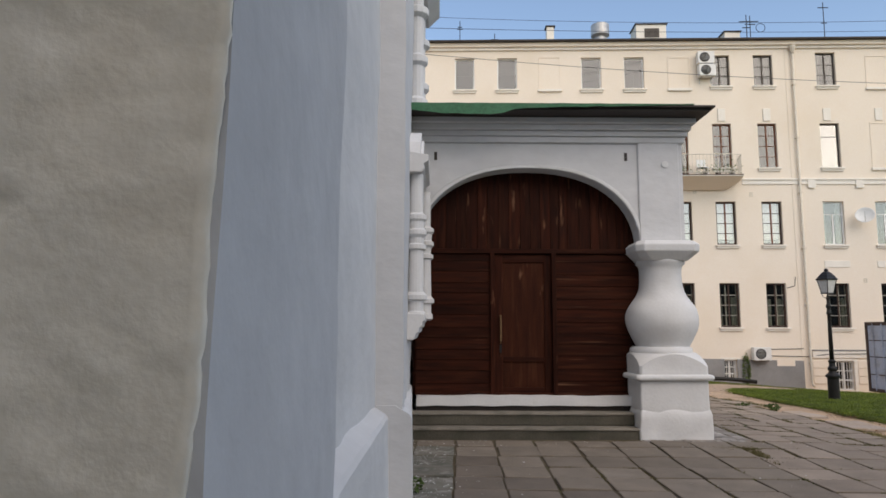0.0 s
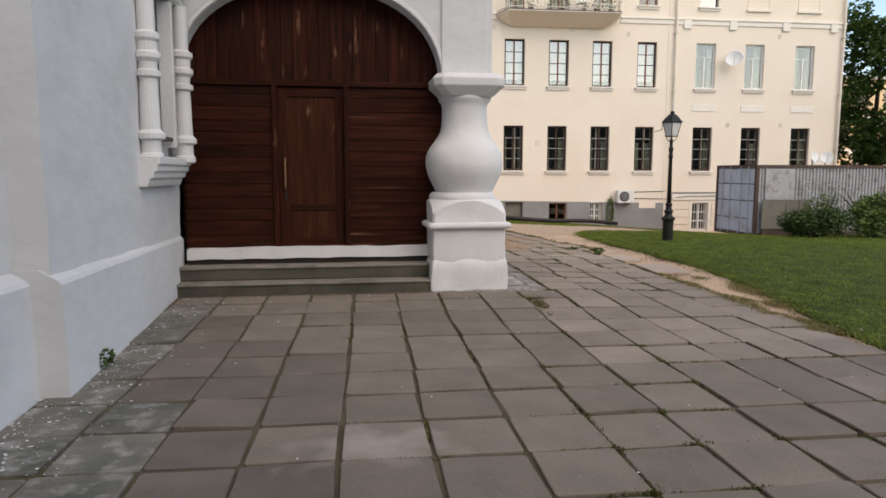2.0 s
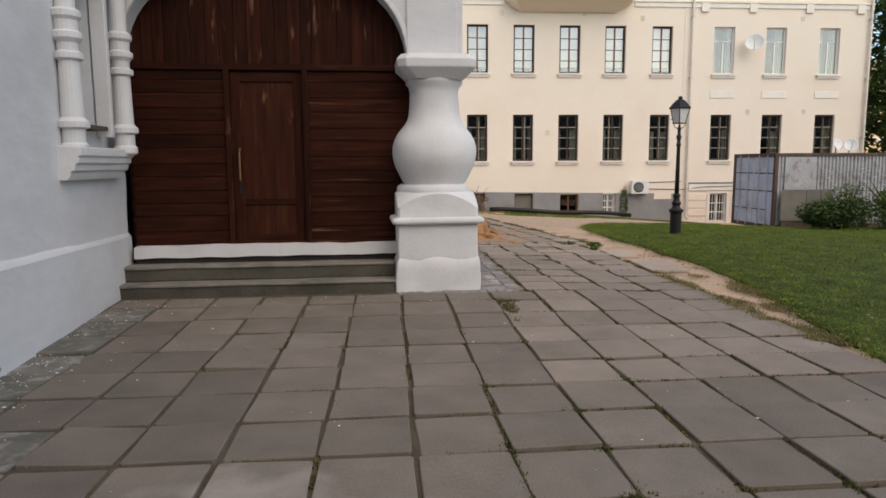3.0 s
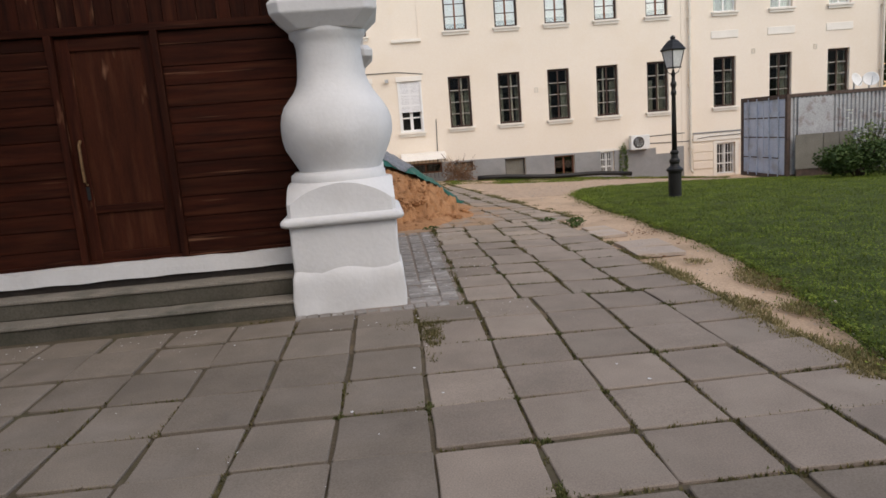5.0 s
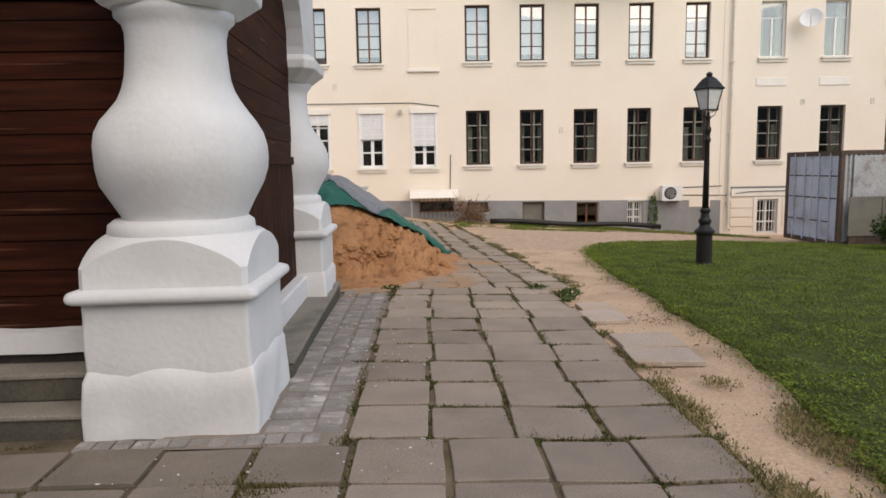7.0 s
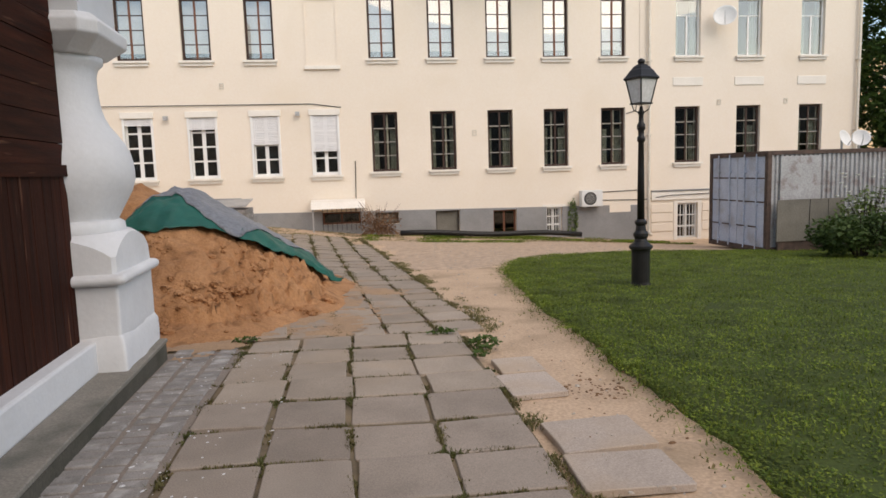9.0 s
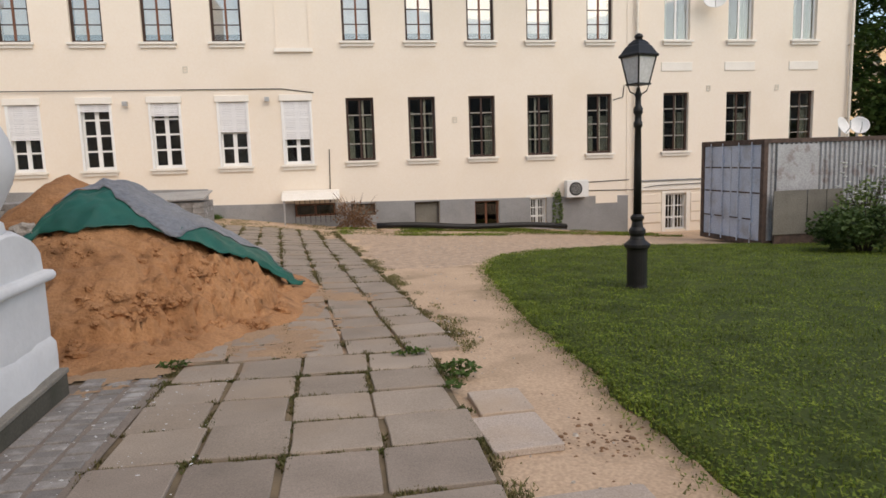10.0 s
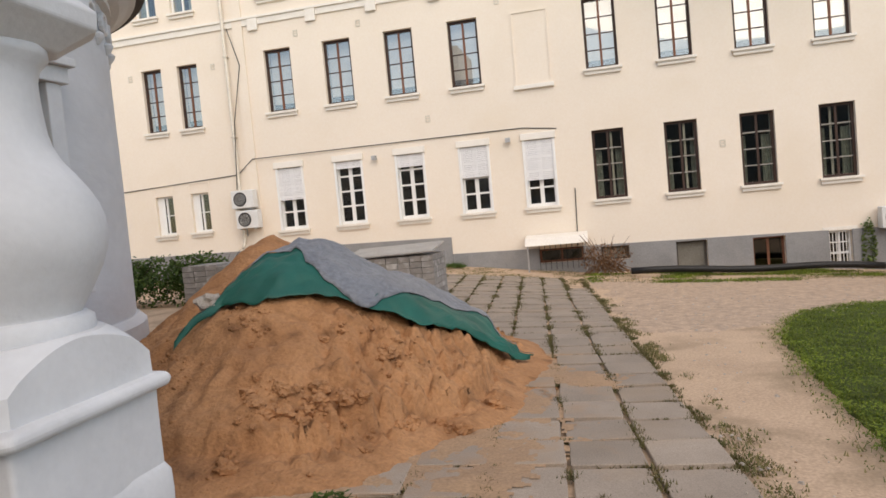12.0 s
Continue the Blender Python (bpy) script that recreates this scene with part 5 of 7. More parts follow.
aerial(0.05, 30.9, 1.30, ((0.9, 0.14), (1.0, 0.1)))
aerial(1.75, 30.9, 0.65, ((0.35, 0.18), (0.25, 0.12)))
aerial(13.9, 30.8, 1.45, ((1.1, 0.35), (0.8, 0.2)))
aerial(14.3, 31.3, 1.65, ((1.2, 0.25), (1.35, 0.4)), 0.22)
aerial(17.6, 30.8, 2.05, ((1.78, 0.25), (1.0, 0.14)))
bm = bmesh.new()
for k in range(0, 60):
    box(bm, -10 + k * 0.58 - 0.01, -10 + k * 0.58 + 0.01, 31.1, 31.12, RT, RT + 0.34)
box(bm, -10, 24, 31.1, 31.12, RT + 0.32, RT + 0.345)
tagged(part("roof_railing", bm, GALV, smooth=False), "thin low metal safety rail along the roof", "railing", kind="stuff")

# at the foot of the house
hood = tagged(part("basement_canopy", loft(bmesh.new(), [[(3.75, YF - 0.06, 0.50), (5.55, YF - 0.06, 0.50), (5.55, YF - 0.85, 0.42), (3.75, YF - 0.85, 0.42)], [(3.75, YF - 0.06, 0.72), (5.55, YF - 0.06, 0.72), (5.55, YF - 0.72, 0.64), (3.75, YF - 0.72, 0.64)]]), TRIM, bevel=0.02),
              "white sheet canopy over a basement window", "canopy")
for x in (3.8, 5.45):
    part("prop", boxes((x, x + 0.04, YF - 0.8, YF - 0.76, -0.5, 0.43)), GALV, hood)
for k in range(9):
    part("bar", boxes((4.1 + k * 0.16, 4.115 + k * 0.16, YF - 0.10, YF - 0.085, -0.35, 0.45)), METAL_BLACK, hood)
bm = bmesh.new()
tube(bm, [(6.6 + 0.62 * k, 28.6 + 0.06 * k, gz(6.6 + 0.62 * k, 28.6) + 0.13 + 0.03 * math.sin(k)) for k in range(11)], 0.09, 10)
tagged(part("drain_pipe", bm, METAL_BLACK, smooth=True), "long black plastic pipe lying along the house", "pipe")


def leaf_cloud(bm, rnd, centre, radii, count, size, flat=0.6):
    """Scatter bent leaves over the shell and inside of a lump."""
    for _ in range(count):
        d = Vector((rnd.gauss(0, 1), rnd.gauss(0, 1), rnd.gauss(0, 1))).normalized()
        r = rnd.uniform(0.35, 1.0) ** 0.5 * (1 + 0.25 * noise.noise(d * 2.3 + Vector(centre)))
        c = Vector(centre) + Vector((d.x * radii[0], d.y * radii[1], d.z * radii[2])) * r
        a = Vector((rnd.gauss(0, 1), rnd.gauss(0, 1), rnd.gauss(0, flat))).normalized() * size * rnd.uniform(0.6, 1.3)
        n = Vector((rnd.gauss(0, 0.6), rnd.gauss(0, 0.6), 1)).normalized()
        b = a.cross(n).normalized() * size * 0.36
        v = [bm.verts.new(q) for q in (c - a * 0.5, c + b, c + a * 0.5 - n * size * 0.12, c - b)]
        bm.faces.new((v[0], v[1], v[2]))
        bm.faces.new((v[0], v[2], v[3]))


def tree(x, y, height, spread, trunk_r, seed, label):
    rnd = random.Random(seed)
    z0 = gz(x, y) - 0.1
    root = tagged(empty("tree", pose(x, y, z0)), label, "tree", "trees beyond the house")
    bm = bmesh.new()
    tube(bm, [(0, 0, 0), (0.05, 0.02, height * 0.2), (-0.08, 0.05, height * 0.42), (0.05, 0, height * 0.8)], [trunk_r, trunk_r * 0.8, trunk_r * 0.6, trunk_r * 0.2], 10)
    tips = []
    for k in range(16):
        a, zz = rnd.uniform(0, 6.28), height * rnd.uniform(0.22, 0.75)
        l = spread * rnd.uniform(0.5, 0.95)
        p = [(0, 0, zz), (math.cos(a) * l * 0.5, math.sin(a) * l * 0.5, zz + l * 0.25), (math.cos(a) * l, math.sin(a) * l, zz + l * rnd.uniform(0.3, 0.6))]
        tube(bm, p, [trunk_r * 0.35, trunk_r * 0.2, trunk_r * 0.06], 6)
        tips += [Vector(p[2]), Vector(p[1])]
    part("trunk", bm, BARK, root, smooth=True)
    bm = bmesh.new()
    for t in tips:
        for _ in range(4):
            c = t + Vector((rnd.gauss(0, 0.7), rnd.gauss(0, 0.7), rnd.gauss(0.2, 0.6)))
            leaf_cloud(bm, rnd, c, (rnd.uniform(0.6, 1.1), rnd.uniform(0.6, 1.1), rnd.uniform(0.4, 0.8)), 170, 0.25)
    part("crown", bm, LEAF_TREE, root)
    return root


tree(28.5, 33.5, 11.5, 4.0, 0.24, 3, "tall leafy tree with dark green crown beside the house")
tree(33.0, 29.0, 10.0, 4.2, 0.28, 8, "broad dark green tree behind the shrubs")


def shrub(name, x, y, sx, sy, h, seed, mat, label, leaf=0.11, count=2600, cat="shrub"):
    rnd = random.Random(seed)
    z0 = gz(x, y)
    root = tagged(empty(name, pose(x, y, z0 - 0.03)), label, cat, "shrubs by the container")
    bm = bmesh.new()
    for k in range(14):
        a = rnd.uniform(0, 6.28)
        tube(bm, [(math.cos(a) * 0.08, math.sin(a) * 0.08, 0), (math.cos(a) * sx * 0.3, math.sin(a) * sy * 0.3, h * 0.5), (math.cos(a) * sx * 0.6, math.sin(a) * sy * 0.6, h * rnd.uniform(0.7, 0.95))], [0.025, 0.016, 0.005], 5)
    part("branchwork", bm, BARK, root)
    bm = bmesh.new()
    n = 14
    for k in range(n):
        a = rnd.uniform(0, 6.28)
        r = rnd.uniform(0.1, 0.75)
        c = (math.cos(a) * sx * r, math.sin(a) * sy * r, h * rnd.uniform(0.25, 0.72))
        leaf_cloud(bm, rnd, c, (sx * 0.42, sy * 0.42, h * 0.28), count // n, leaf)
    part("foliage", bm, mat, root)
    return root


shrub("shrub", 15.6, 20.0, 1.15, 0.9, 1.05, 1, LEAF_DARK, "round dense green shrub on the lawn", 0.10, 4200)
shrub("shrub", 18.2, 20.8, 1.7, 1.0, 1.75, 2, LEAF_BUSH, "pale green leafy bush before the container", 0.13, 4200)
shrub("shrub", 20.5, 20.0, 1.6, 1.2, 1.35, 5, LEAF_DARK, "dark green bush with long leaves", 0.16, 3600)
shrub("shrub", 23.5, 23.0, 2.4, 2.0, 3.6, 6, LEAF_DARK, "tall dark shrub at the yard edge", 0.17, 5200)
shrub("shrub", 27.5, 25.0, 2.8, 2.4, 4.6, 7, LEAF_DARK, "tall dark shrub at the yard edge", 0.18, 5200)
shrub("shrub", 25.5, 29.0, 2.0, 1.8, 3.0, 11, LEAF_DARK, "dark shrub beside the house corner", 0.16, 4000)
shrub("shrub", 31.0, 21.0, 2.6, 2.4, 3.6, 12, LEAF_DARK, "tall dark shrub at the yard edge", 0.18, 4200)
hk = shrub("mallow_plant", 17.3, 21.9, 0.9, 0.35, 1.7, 13, LEAF_BUSH, "thin flowering mallow with white blossoms by the container", 0.10, 900, "plant")
bm = bmesh.new()
rnd = random.Random(21)
for k in range(46):
    c = Vector((rnd.uniform(-1.1, 1.3), rnd.uniform(-0.5, 0.0), rnd.uniform(0.8, 2.0)))
    loft(bm, [[tuple(c + Vector(q)) for q in ring(r, z, 6)] for r, z in ((0.015, 0.0), (0.045, 0.02), (0.05, 0.04))])
part("blossoms", bm, PETAL, hk, "small white blossoms")
for k, (x, sx) in enumerate(((-2.9, 1.2), (-5.0, 1.2), (-7.4, 1.3))):
    shrub("hedge", x, 24.0, sx * 1.25, 0.6, 1.2, 30 + k, LEAF_WEED, "clipped green hedge beside the apse", 0.09, 4200, "hedge")
ivy = tagged(empty("ivy", pose(12.95, YF - 0.08, -0.9)), "climbing ivy on the grey plinth", "ivy")
bm = bmesh.new()
leaf_cloud(bm, random.Random(5), (0, 0, 0.6), (0.20, 0.07, 0.72), 420, 0.09)
part("leaves", bm, LEAF_BUSH, ivy)
dry = tagged(empty("dry_bush", pose(6.0, 29.6, gz(6.0, 29.6))), "withered brown bush at the foot of the house", "bush")
bm = bmesh.new()
rnd = random.Random(17)
for k in range(60):
    a, l = rnd.uniform(0, 6.28), rnd.uniform(0.4, 1.15)
    tube(bm, [(rnd.gauss(0, 0.35), rnd.gauss(0, 0.12), 0), (math.cos(a) * 0.35, math.sin(a) * 0.15, l * 0.6), (math.cos(a) * 0.7, math.sin(a) * 0.25, l)], [0.012, 0.008, 0.003], 4)
leaf_cloud(bm, rnd, (0, 0, 0.45), (0.75, 0.3, 0.4), 420, 0.09)
part("branchwork", bm, DRY, dry)

# ochre house in the distance
far = empty("distant_house", pose(36, 62, -1), "ochre apartment house seen far behind the trees", "building")
fh = []
for i in range(12):
    for j in range(3):
        fh.append((1.5 + i * 3.0, 2.9 + i * 3.0, 2.2 + j * 3.3, 4.2 + j * 3.3))
part("wall", sheet(bmesh.new(), 0, 38, 0, 11.6, fh, lambda u, z, d: (u, d, z), 0, 0.4), FAR_YELLOW, far)
for a, b, c, d in fh:
    w = part("window", None, None, far, mesh=shared("far_window", lambda: boxes((0, 1.4, 0.25, 0.3, 0, 2.0)), FAR_DARK))
    w.location = (a, 0, c)
    s = part("frame", None, None, w, mesh=shared("far_frame", lambda: boxes((0.66, 0.74, 0.2, 0.249, 0, 2.0), (0, 1.4, 0.2, 0.249, 1.3, 1.38)), WHITE_FRAME))
for j in range(3):
    part("band", boxes((0, 38, -0.15, -0.002, 1.1 + j * 3.3, 1.5 + j * 3.3)), TRIM, far)
part("roof", boxes((-0.4, 38.4, -0.5, 14, 11.6, 12.0)), GALV, far)
part("body", boxes((0, 38, 0.41, 13, 0, 11.5)), FAR_YELLOW, far)

# unseen wall behind the walker, added to shade the buttress and bounce warm light
tagged(part("wall_south_unseen", boxes((-14, 5.5, -5.2, -4.4, -0.5, 9.0)), FACADE), "unseen plain plastered wall added to shade the buttress", "wall", kind="structure")
# unseen wall added so that the lower windows mirror something darker than sky
tagged(part("wall_far_south_unseen", boxes((-10, 60, -16, -15, -1.5, 10.0)), GREY_PLINTH), "unseen plain rendered wall added to darken the window reflections", "wall", kind="structure")

# ---- container ----
cont = empty("shipping_container", pose(15.3, 22.75, gz(17, 23.5) + 0.02, 0, 0, 2.5), "faded blue-grey steel shipping container with rusty edges", "container")
CL, CW, CHH = 6.06, 2.5, 2.54
zz0 = -0.0
bm = bmesh.new()
n = 44
prof = []
for i in range(n):
    x = 0.12 + (CL - 0.24) * i / n
    for dx, dy in ((0, 0.0), (0.045, 0.0), (0.068, 0.045), (0.113, 0.045)):
        prof.append((x + dx, dy))
for y0, s in ((0.02, 1), (CW - 0.02, -1)):
    lo = [bm.verts.new((p[0], y0 + s * p[1], 0.14)) for p in prof]
    hi = [bm.verts.new((p[0], y0 + s * p[1], CHH - 0.1)) for p in prof]
    for i in range(len(prof) - 1):
        bm.faces.new((lo[i], lo[i + 1], hi[i + 1], hi[i]))
part("corrugated_side", bm, CONT_GREY, cont, "grey corrugated side with rust streaks")
part("roof_sheet", boxes((0.1, CL - 0.05, 0.05, CW - 0.05, CHH - 0.1, CHH - 0.02)), CONT_GREY, cont)
part("end_wall", boxes((CL - 0.08, CL - 0.03, 0.05, CW - 0.05, 0.1, CHH - 0.1)), CONT_GREY, cont)
part("floor_panel", boxes((0.1, CL - 0.05, 0.05, CW - 0.05, 0.1, 0.14)), RUST, cont)
for x in (0, CL - 0.12):
    for y in (0, CW - 0.12):
        part("corner_post", boxes((x, x + 0.12, y, y + 0.12, 0, CHH)), RUST, cont, bevel=0.01)
for y in (0, CW - 0.12):
    part("bottom_rail", boxes((0.12, CL - 0.12, y, y + 0.1, 0, 0.14)), RUST, cont)
    part("top_rail", boxes((0.12, CL - 0.12, y, y + 0.08, CHH - 0.1, CHH)), RUST, cont)
part("end_header", boxes((0.0, 0.1, 0.12, CW - 0.12, CHH - 0.12, CHH)), RUST, cont)
part("end_sill", boxes((0.0, 0.1, 0.12, CW - 0.12, 0, 0.12)), RUST, cont)
for y0, y1 in ((0.13, CW / 2 - 0.01), (CW / 2 + 0.01, CW - 0.13)):
    door = part("door_leaf", boxes((0.03, 0.08, y0, y1, 0.13, CHH - 0.13)), CONT_BLUE, cont, "faded blue container door")
    for z in (1.25, 1.85):
        part("groove", boxes((0.024, 0.031, y0 + 0.03, y1 - 0.03, z, z + 0.035)), RUST, door)
    for f in (0.28, 0.72):
        y = y0 + (y1 - y0) * f
        part("lock_bar", tube(bmesh.new(), [(0.0, y, 0.06), (0.0, y, CHH - 0.06)], 0.018, 8), CONT_BLUE, door)
        for z in (0.2, 0.55, 1.2, 2.0):
            part("bar_keeper", boxes((-0.02, 0.03, y - 0.05, y + 0.05, z, z + 0.05)), CONT_BLUE, door)
        part("bar_handle", boxes((-0.03, 0.0, y - 0.03, y + 0.26, 0.62, 0.65)), RUST, door)
part("side_patch", boxes((0.35, 1.45, -0.012, 0.018, 1.32, 2.4)), CONT_GREY, cont, "pale riveted patch panel")
b = tagged(empty("sheet_boards", pose(15.45, 22.55, gz(16, 22.5))), "weathered boards leaning against the container", "boards")
for x0, w, mt in ((0.0, 0.85, BOARD), (0.88, 0.48, BOARD), (1.38, 0.42, BOARD)):
    ob = part("board", boxes((x0, x0 + w, 0.0, 0.03, 0.25, 1.28)), mt, b)
part("support", boxes((0.05, 1.75, 0.032, 0.10, 0.0, 0.27)), RUST, b)
for x in (18.0, 18.5):
    dish(x, 23.6, gz(17, 23.5) + CHH + 0.29, 0.225, 20 if x < 18.2 else -25, False)
    tagged(part("dish_mast", lathe([(0.03, gz(17, 23.5) + CHH - 0.01), (0.03, gz(17, 23.5) + CHH + 0.28)], 8, x, 23.65), GALV), "short metal mast on the container roof", "mast", "dish masts")

# ---- street lamp ----
lamp = empty("street_lamp", pose(9.16, 16.5, gz(9.13, 16.5) - 0.08, 0, 0, 20), "black iron street lamp with glass lantern on the lawn", "lamp")
part("base", lathe([(0.150, 0), (0.150, 0.06), (0.135, 0.10), (0.128, 0.14), (0.128, 0.56), (0.135, 0.60), (0.165, 0.625), (0.165, 0.66), (0.14, 0.68), (0.095, 0.72), (0.085, 0.76), (0.105, 0.80), (0.105, 0.84), (0.075, 0.88), (0.066, 0.95), (0.085, 0.98), (0.085, 1.01), (0.055, 1.04)], 24), METAL_BLACK, lamp, smooth=False)
part("post", lathe([(0.052, 1.03), (0.046, 1.7), (0.040, 2.12), (0.055, 2.14), (0.055, 2.19), (0.042, 2.21), (0.042, 2.28), (0.058, 2.31), (0.058, 2.36), (0.036, 2.40), (0.034, 2.50), (0.05, 2.53), (0.028, 2.57), (0.02, 2.62)], 20), METAL_BLACK, lamp, smooth=True)
lan = part("lantern_frame", boxes((-0.11, 0.11, -0.11, 0.11, 2.645, 2.665)), METAL_BLACK, lamp)
zb, zt, rb, rt = 2.665, 2.985, 0.092, 0.147
for sx, sy in ((1, 1), (1, -1), (-1, 1), (-1, -1)):
    part("corner_bar", tube(bmesh.new(), [(sx * rb, sy * rb, zb), (sx * rt, sy * rt, zt)], 0.012, 6), METAL_BLACK, lan)
    part("scroll", tube(bmesh.new(), [(sx * 0.02, sy * 0.02, 2.53), (sx * 0.07, sy * 0.07, 2.57), (sx * 0.09, sy * 0.09, 2.65)], 0.009, 6), METAL_BLACK, lan)
for k in range(4):
    bm = bmesh.new()
    loft(bm, [[(-rb + 0.01, -rb, zb), (rb - 0.01, -rb, zb), (rb - 0.01, -rb + 0.006, zb), (-rb + 0.01, -rb + 0.006, zb)], [(-rt + 0.01, -rt, zt), (rt - 0.01, -rt, zt), (rt - 0.01, -rt + 0.006, zt), (-rt + 0.01, -rt + 0.006, zt)]])
    pane = part("lantern_pane", bm, LAMP_GLASS, lan, "milky glass pane")
    pane.matrix_local = pose(0, 0, 0, 0, 0, 90 * k)
bm = bmesh.new()
loft(bm, [[(s * r, t * r, z) for s, t in ((1, -1), (1, 1), (-1, 1), (-1, -1))] for r, z in ((0.166, 2.98), (0.172, 3.005), (0.15, 3.035), (0.11, 3.11), (0.092, 3.13), (0.085, 3.15), (0.045, 3.19))])
part("lantern_roof", bm, METAL_BLACK, lan)
part("finial", lathe([(0.06, 3.185), (0.04, 3.20), (0.055, 3.225), (0.045, 3.25), (0.015, 3.27)], 12), METAL_BLACK, lan)

# ---- sand heap, sheets and pallets ----
def heap(x, y):
    dx, dy = x - 2.85, y - 16.55
    a = 2.15 if dx > 0 else 2.0
    b = 3.3 if dy > 0 else 2.55
    d = math.hypot(dx / a, dy / b)
    d *= 1 + 0.10 * noise.noise((x * 0.9, y * 0.9, 3.0))
    d2 = math.hypot((x - 2.25) / 1.75, (y - 17.2) / 2.7) * (1 + 0.08 * noise.noise((x * 0.9, y * 0.9, 13.0)))
    d3 = math.hypot((x - 3.3) / 1.75, (y - 17.6) / 2.2)
    h = max(1.50 * (1 - d), 1.66 * (1 - d2), 1.02 * (1 - d3))
    if h > 1.2:
        h = 1.2 + (h - 1.2) * 0.75
    if h < 0.25:
        h = h * 0.55 + 0.0 if h > 0 else h * 0.3
    k = min(max(h * 2.5, 0.15), 1)
    h += k * (0.06 * noise.noise((x * 2.6, y * 2.6, 1)) + 0.04 * noise.noise((x * 5.5, y * 5.5, 4)) + (0.05 if x > 2.6 and y < 17 else 0.02) * (0.35 - abs(noise.noise((x * 5, y * 6, 14)))))
    if y < 16.6:
        h -= k * 0.05 * max(0, noise.noise((x * 4.2, y * 3.5, 9)) - 0.1) * 2
    return h


def mound_top(x, y):
    """Height of the loose, footmarked surface over the ground."""
    h = heap(x, y)
    rough = 0.15 + 0.85 * min(max((x - 3.0 + 0.6 * noise.noise((x, y, 21))) * 2.0, 0), 1)
    lower = min(max((1.1 - h) * 2.5, 0), 1) * min(max(h * 4, 0.1), 1) * rough
    wx, wy = x + 0.09 * noise.noise((x * 4, y * 4, 31)), y + 0.09 * noise.noise((x * 4, y * 4, 32))
    f1 = noise.voronoi((wx * 4.2, wy * 4.8, h * 3.0))[0]
    f2 = noise.voronoi((wx * 9.5, wy * 10, h * 6.0))[0]
    big = min((f1[1] - f1[0]) * 1.6, 0.75) * (0.55 + 0.6 * noise.noise((x * 2.5, y * 2.5, 41)))
    small = min((f2[1] - f2[0]) * 1.5, 0.6)
    fine = 0.012 * noise.noise((x * 9, y * 9, 2)) + 0.006 * noise.noise((x * 20, y * 20, 3)) + lower * (0.28 * big + 0.12 * small - 0.12 + 0.02 * noise.noise((x * 17, y * 18, 4)))
    return 0.008 + h + fine * (1 if h > 0.08 else 0.2)


bm = bmesh.new()
vs = {}
NX, NY, ST = 210, 260, 0.025
for i in range(NX):
    for j in range(NY):
        x, y = 0.35 + i * ST, 13.7 + j * ST
        if heap(x, y) > -0.05:
            vs[i, j] = bm.verts.new((x, y, gz(x, y) + mound_top(x, y)))
for i in range(NX - 1):
    for j in range(NY - 1):
        q = [vs.get(k) for k in ((i, j), (i + 1, j), (i + 1, j + 1), (i, j + 1))]
        if all(q):
            bm.faces.new(q)
pile = tagged(part("sand_mound", bm, SAND, smooth=True), "heap of orange building sand with footprints spilling over the slabs", "sand heap")
# thin spills that rise out of the joints and over the slabs
def spill(name, x0, x1, y0, y1, amount, mat, label, cat, kind):
    bm = bmesh.new()
    st = 0.022
    vs = {}
    for i in range(int((x1 - x0) / st)):
        for j in range(int((y1 - y0) / st)):
            x, y = x0 + i * st, y0 + j * st
            k = amount(x, y)
            if k > -0.3:
                vs[i, j] = bm.verts.new((x, y, gz(x, y) + 0.002 + 0.022 * max(min(k, 0.5), -0.6)))
    for i, j in list(vs):
        q = [vs.get(p) for p in ((i, j), (i + 1, j), (i + 1, j + 1), (i, j + 1))]
        if all(q):
            bm.faces.new(q)
    return tagged(part(name, bm, mat, smooth=True), label, cat, kind=kind)


def sand_amount(x, y):
    d = math.hypot((x - 2.85) / 2.15, (y - 16.55) / (2.55 if y < 16.55 else 3.3))
    return 0.06 - (d - 1) * 1.6 + 0.75 * noise.noise((x * 1.5, y * 1.5, 17)) + 0.35 * noise.noise((x * 5, y * 5, 18)) + 0.25 * noise.noise((x * 14, y * 14, 19)) + 0.2 * noise.noise((x * 32, y * 32, 20))


spill("sand_spill", 2.6, 6.2, 13.3, 18.2, sand_amount, DUST, "thin spills of sand over the paving", "sand", "stuff")

EDGE = ((2.22, 15.28), (2.45, 15.68), (2.85, 15.60), (3.30, 15.74), (3.70, 15.82), (4.08, 16.18), (4.42, 16.86), (4.89, 17.42))
BACK = ((2.26, 15.36), (2.50, 15.95), (2.90, 16.78), (3.10, 18.2), (3.50, 19.2), (4.15, 18.6), (4.60, 17.34), (4.93, 17.47))


def along(table, s):
    k = min(int(s * 7), 6)
    f = s * 7 - k
    return Vector(table[k]).lerp(Vector(table[k + 1]), f)


def sheet_point(s, w):
    p = along(EDGE, s).lerp(along(BACK, s), w)
    near = [max(heap(p.x + a, p.y + b), 0.0) for a, b in ((0, 0), (0.16, 0.1), (-0.16, -0.1), (0.1, -0.16), (-0.1, 0.16))]
    z = 0.55 * sum(near) / 5 + 0.45 * max(near) + gz(p.x, p.y) + 0.030 + 0.045 * min(w * 7, 1) + 0.03 * noise.noise((p.x * 2.5, p.y * 2.5, 8)) + 0.028 * abs(noise.noise((p.x * 6 + p.y * 3, p.y * 2.5, 11))) + 0.015 * noise.noise((p.x * 14, p.y * 9, 12))
    return (p.x, p.y + 0.02 * noise.noise((s * 14, w * 4, 3)), z)


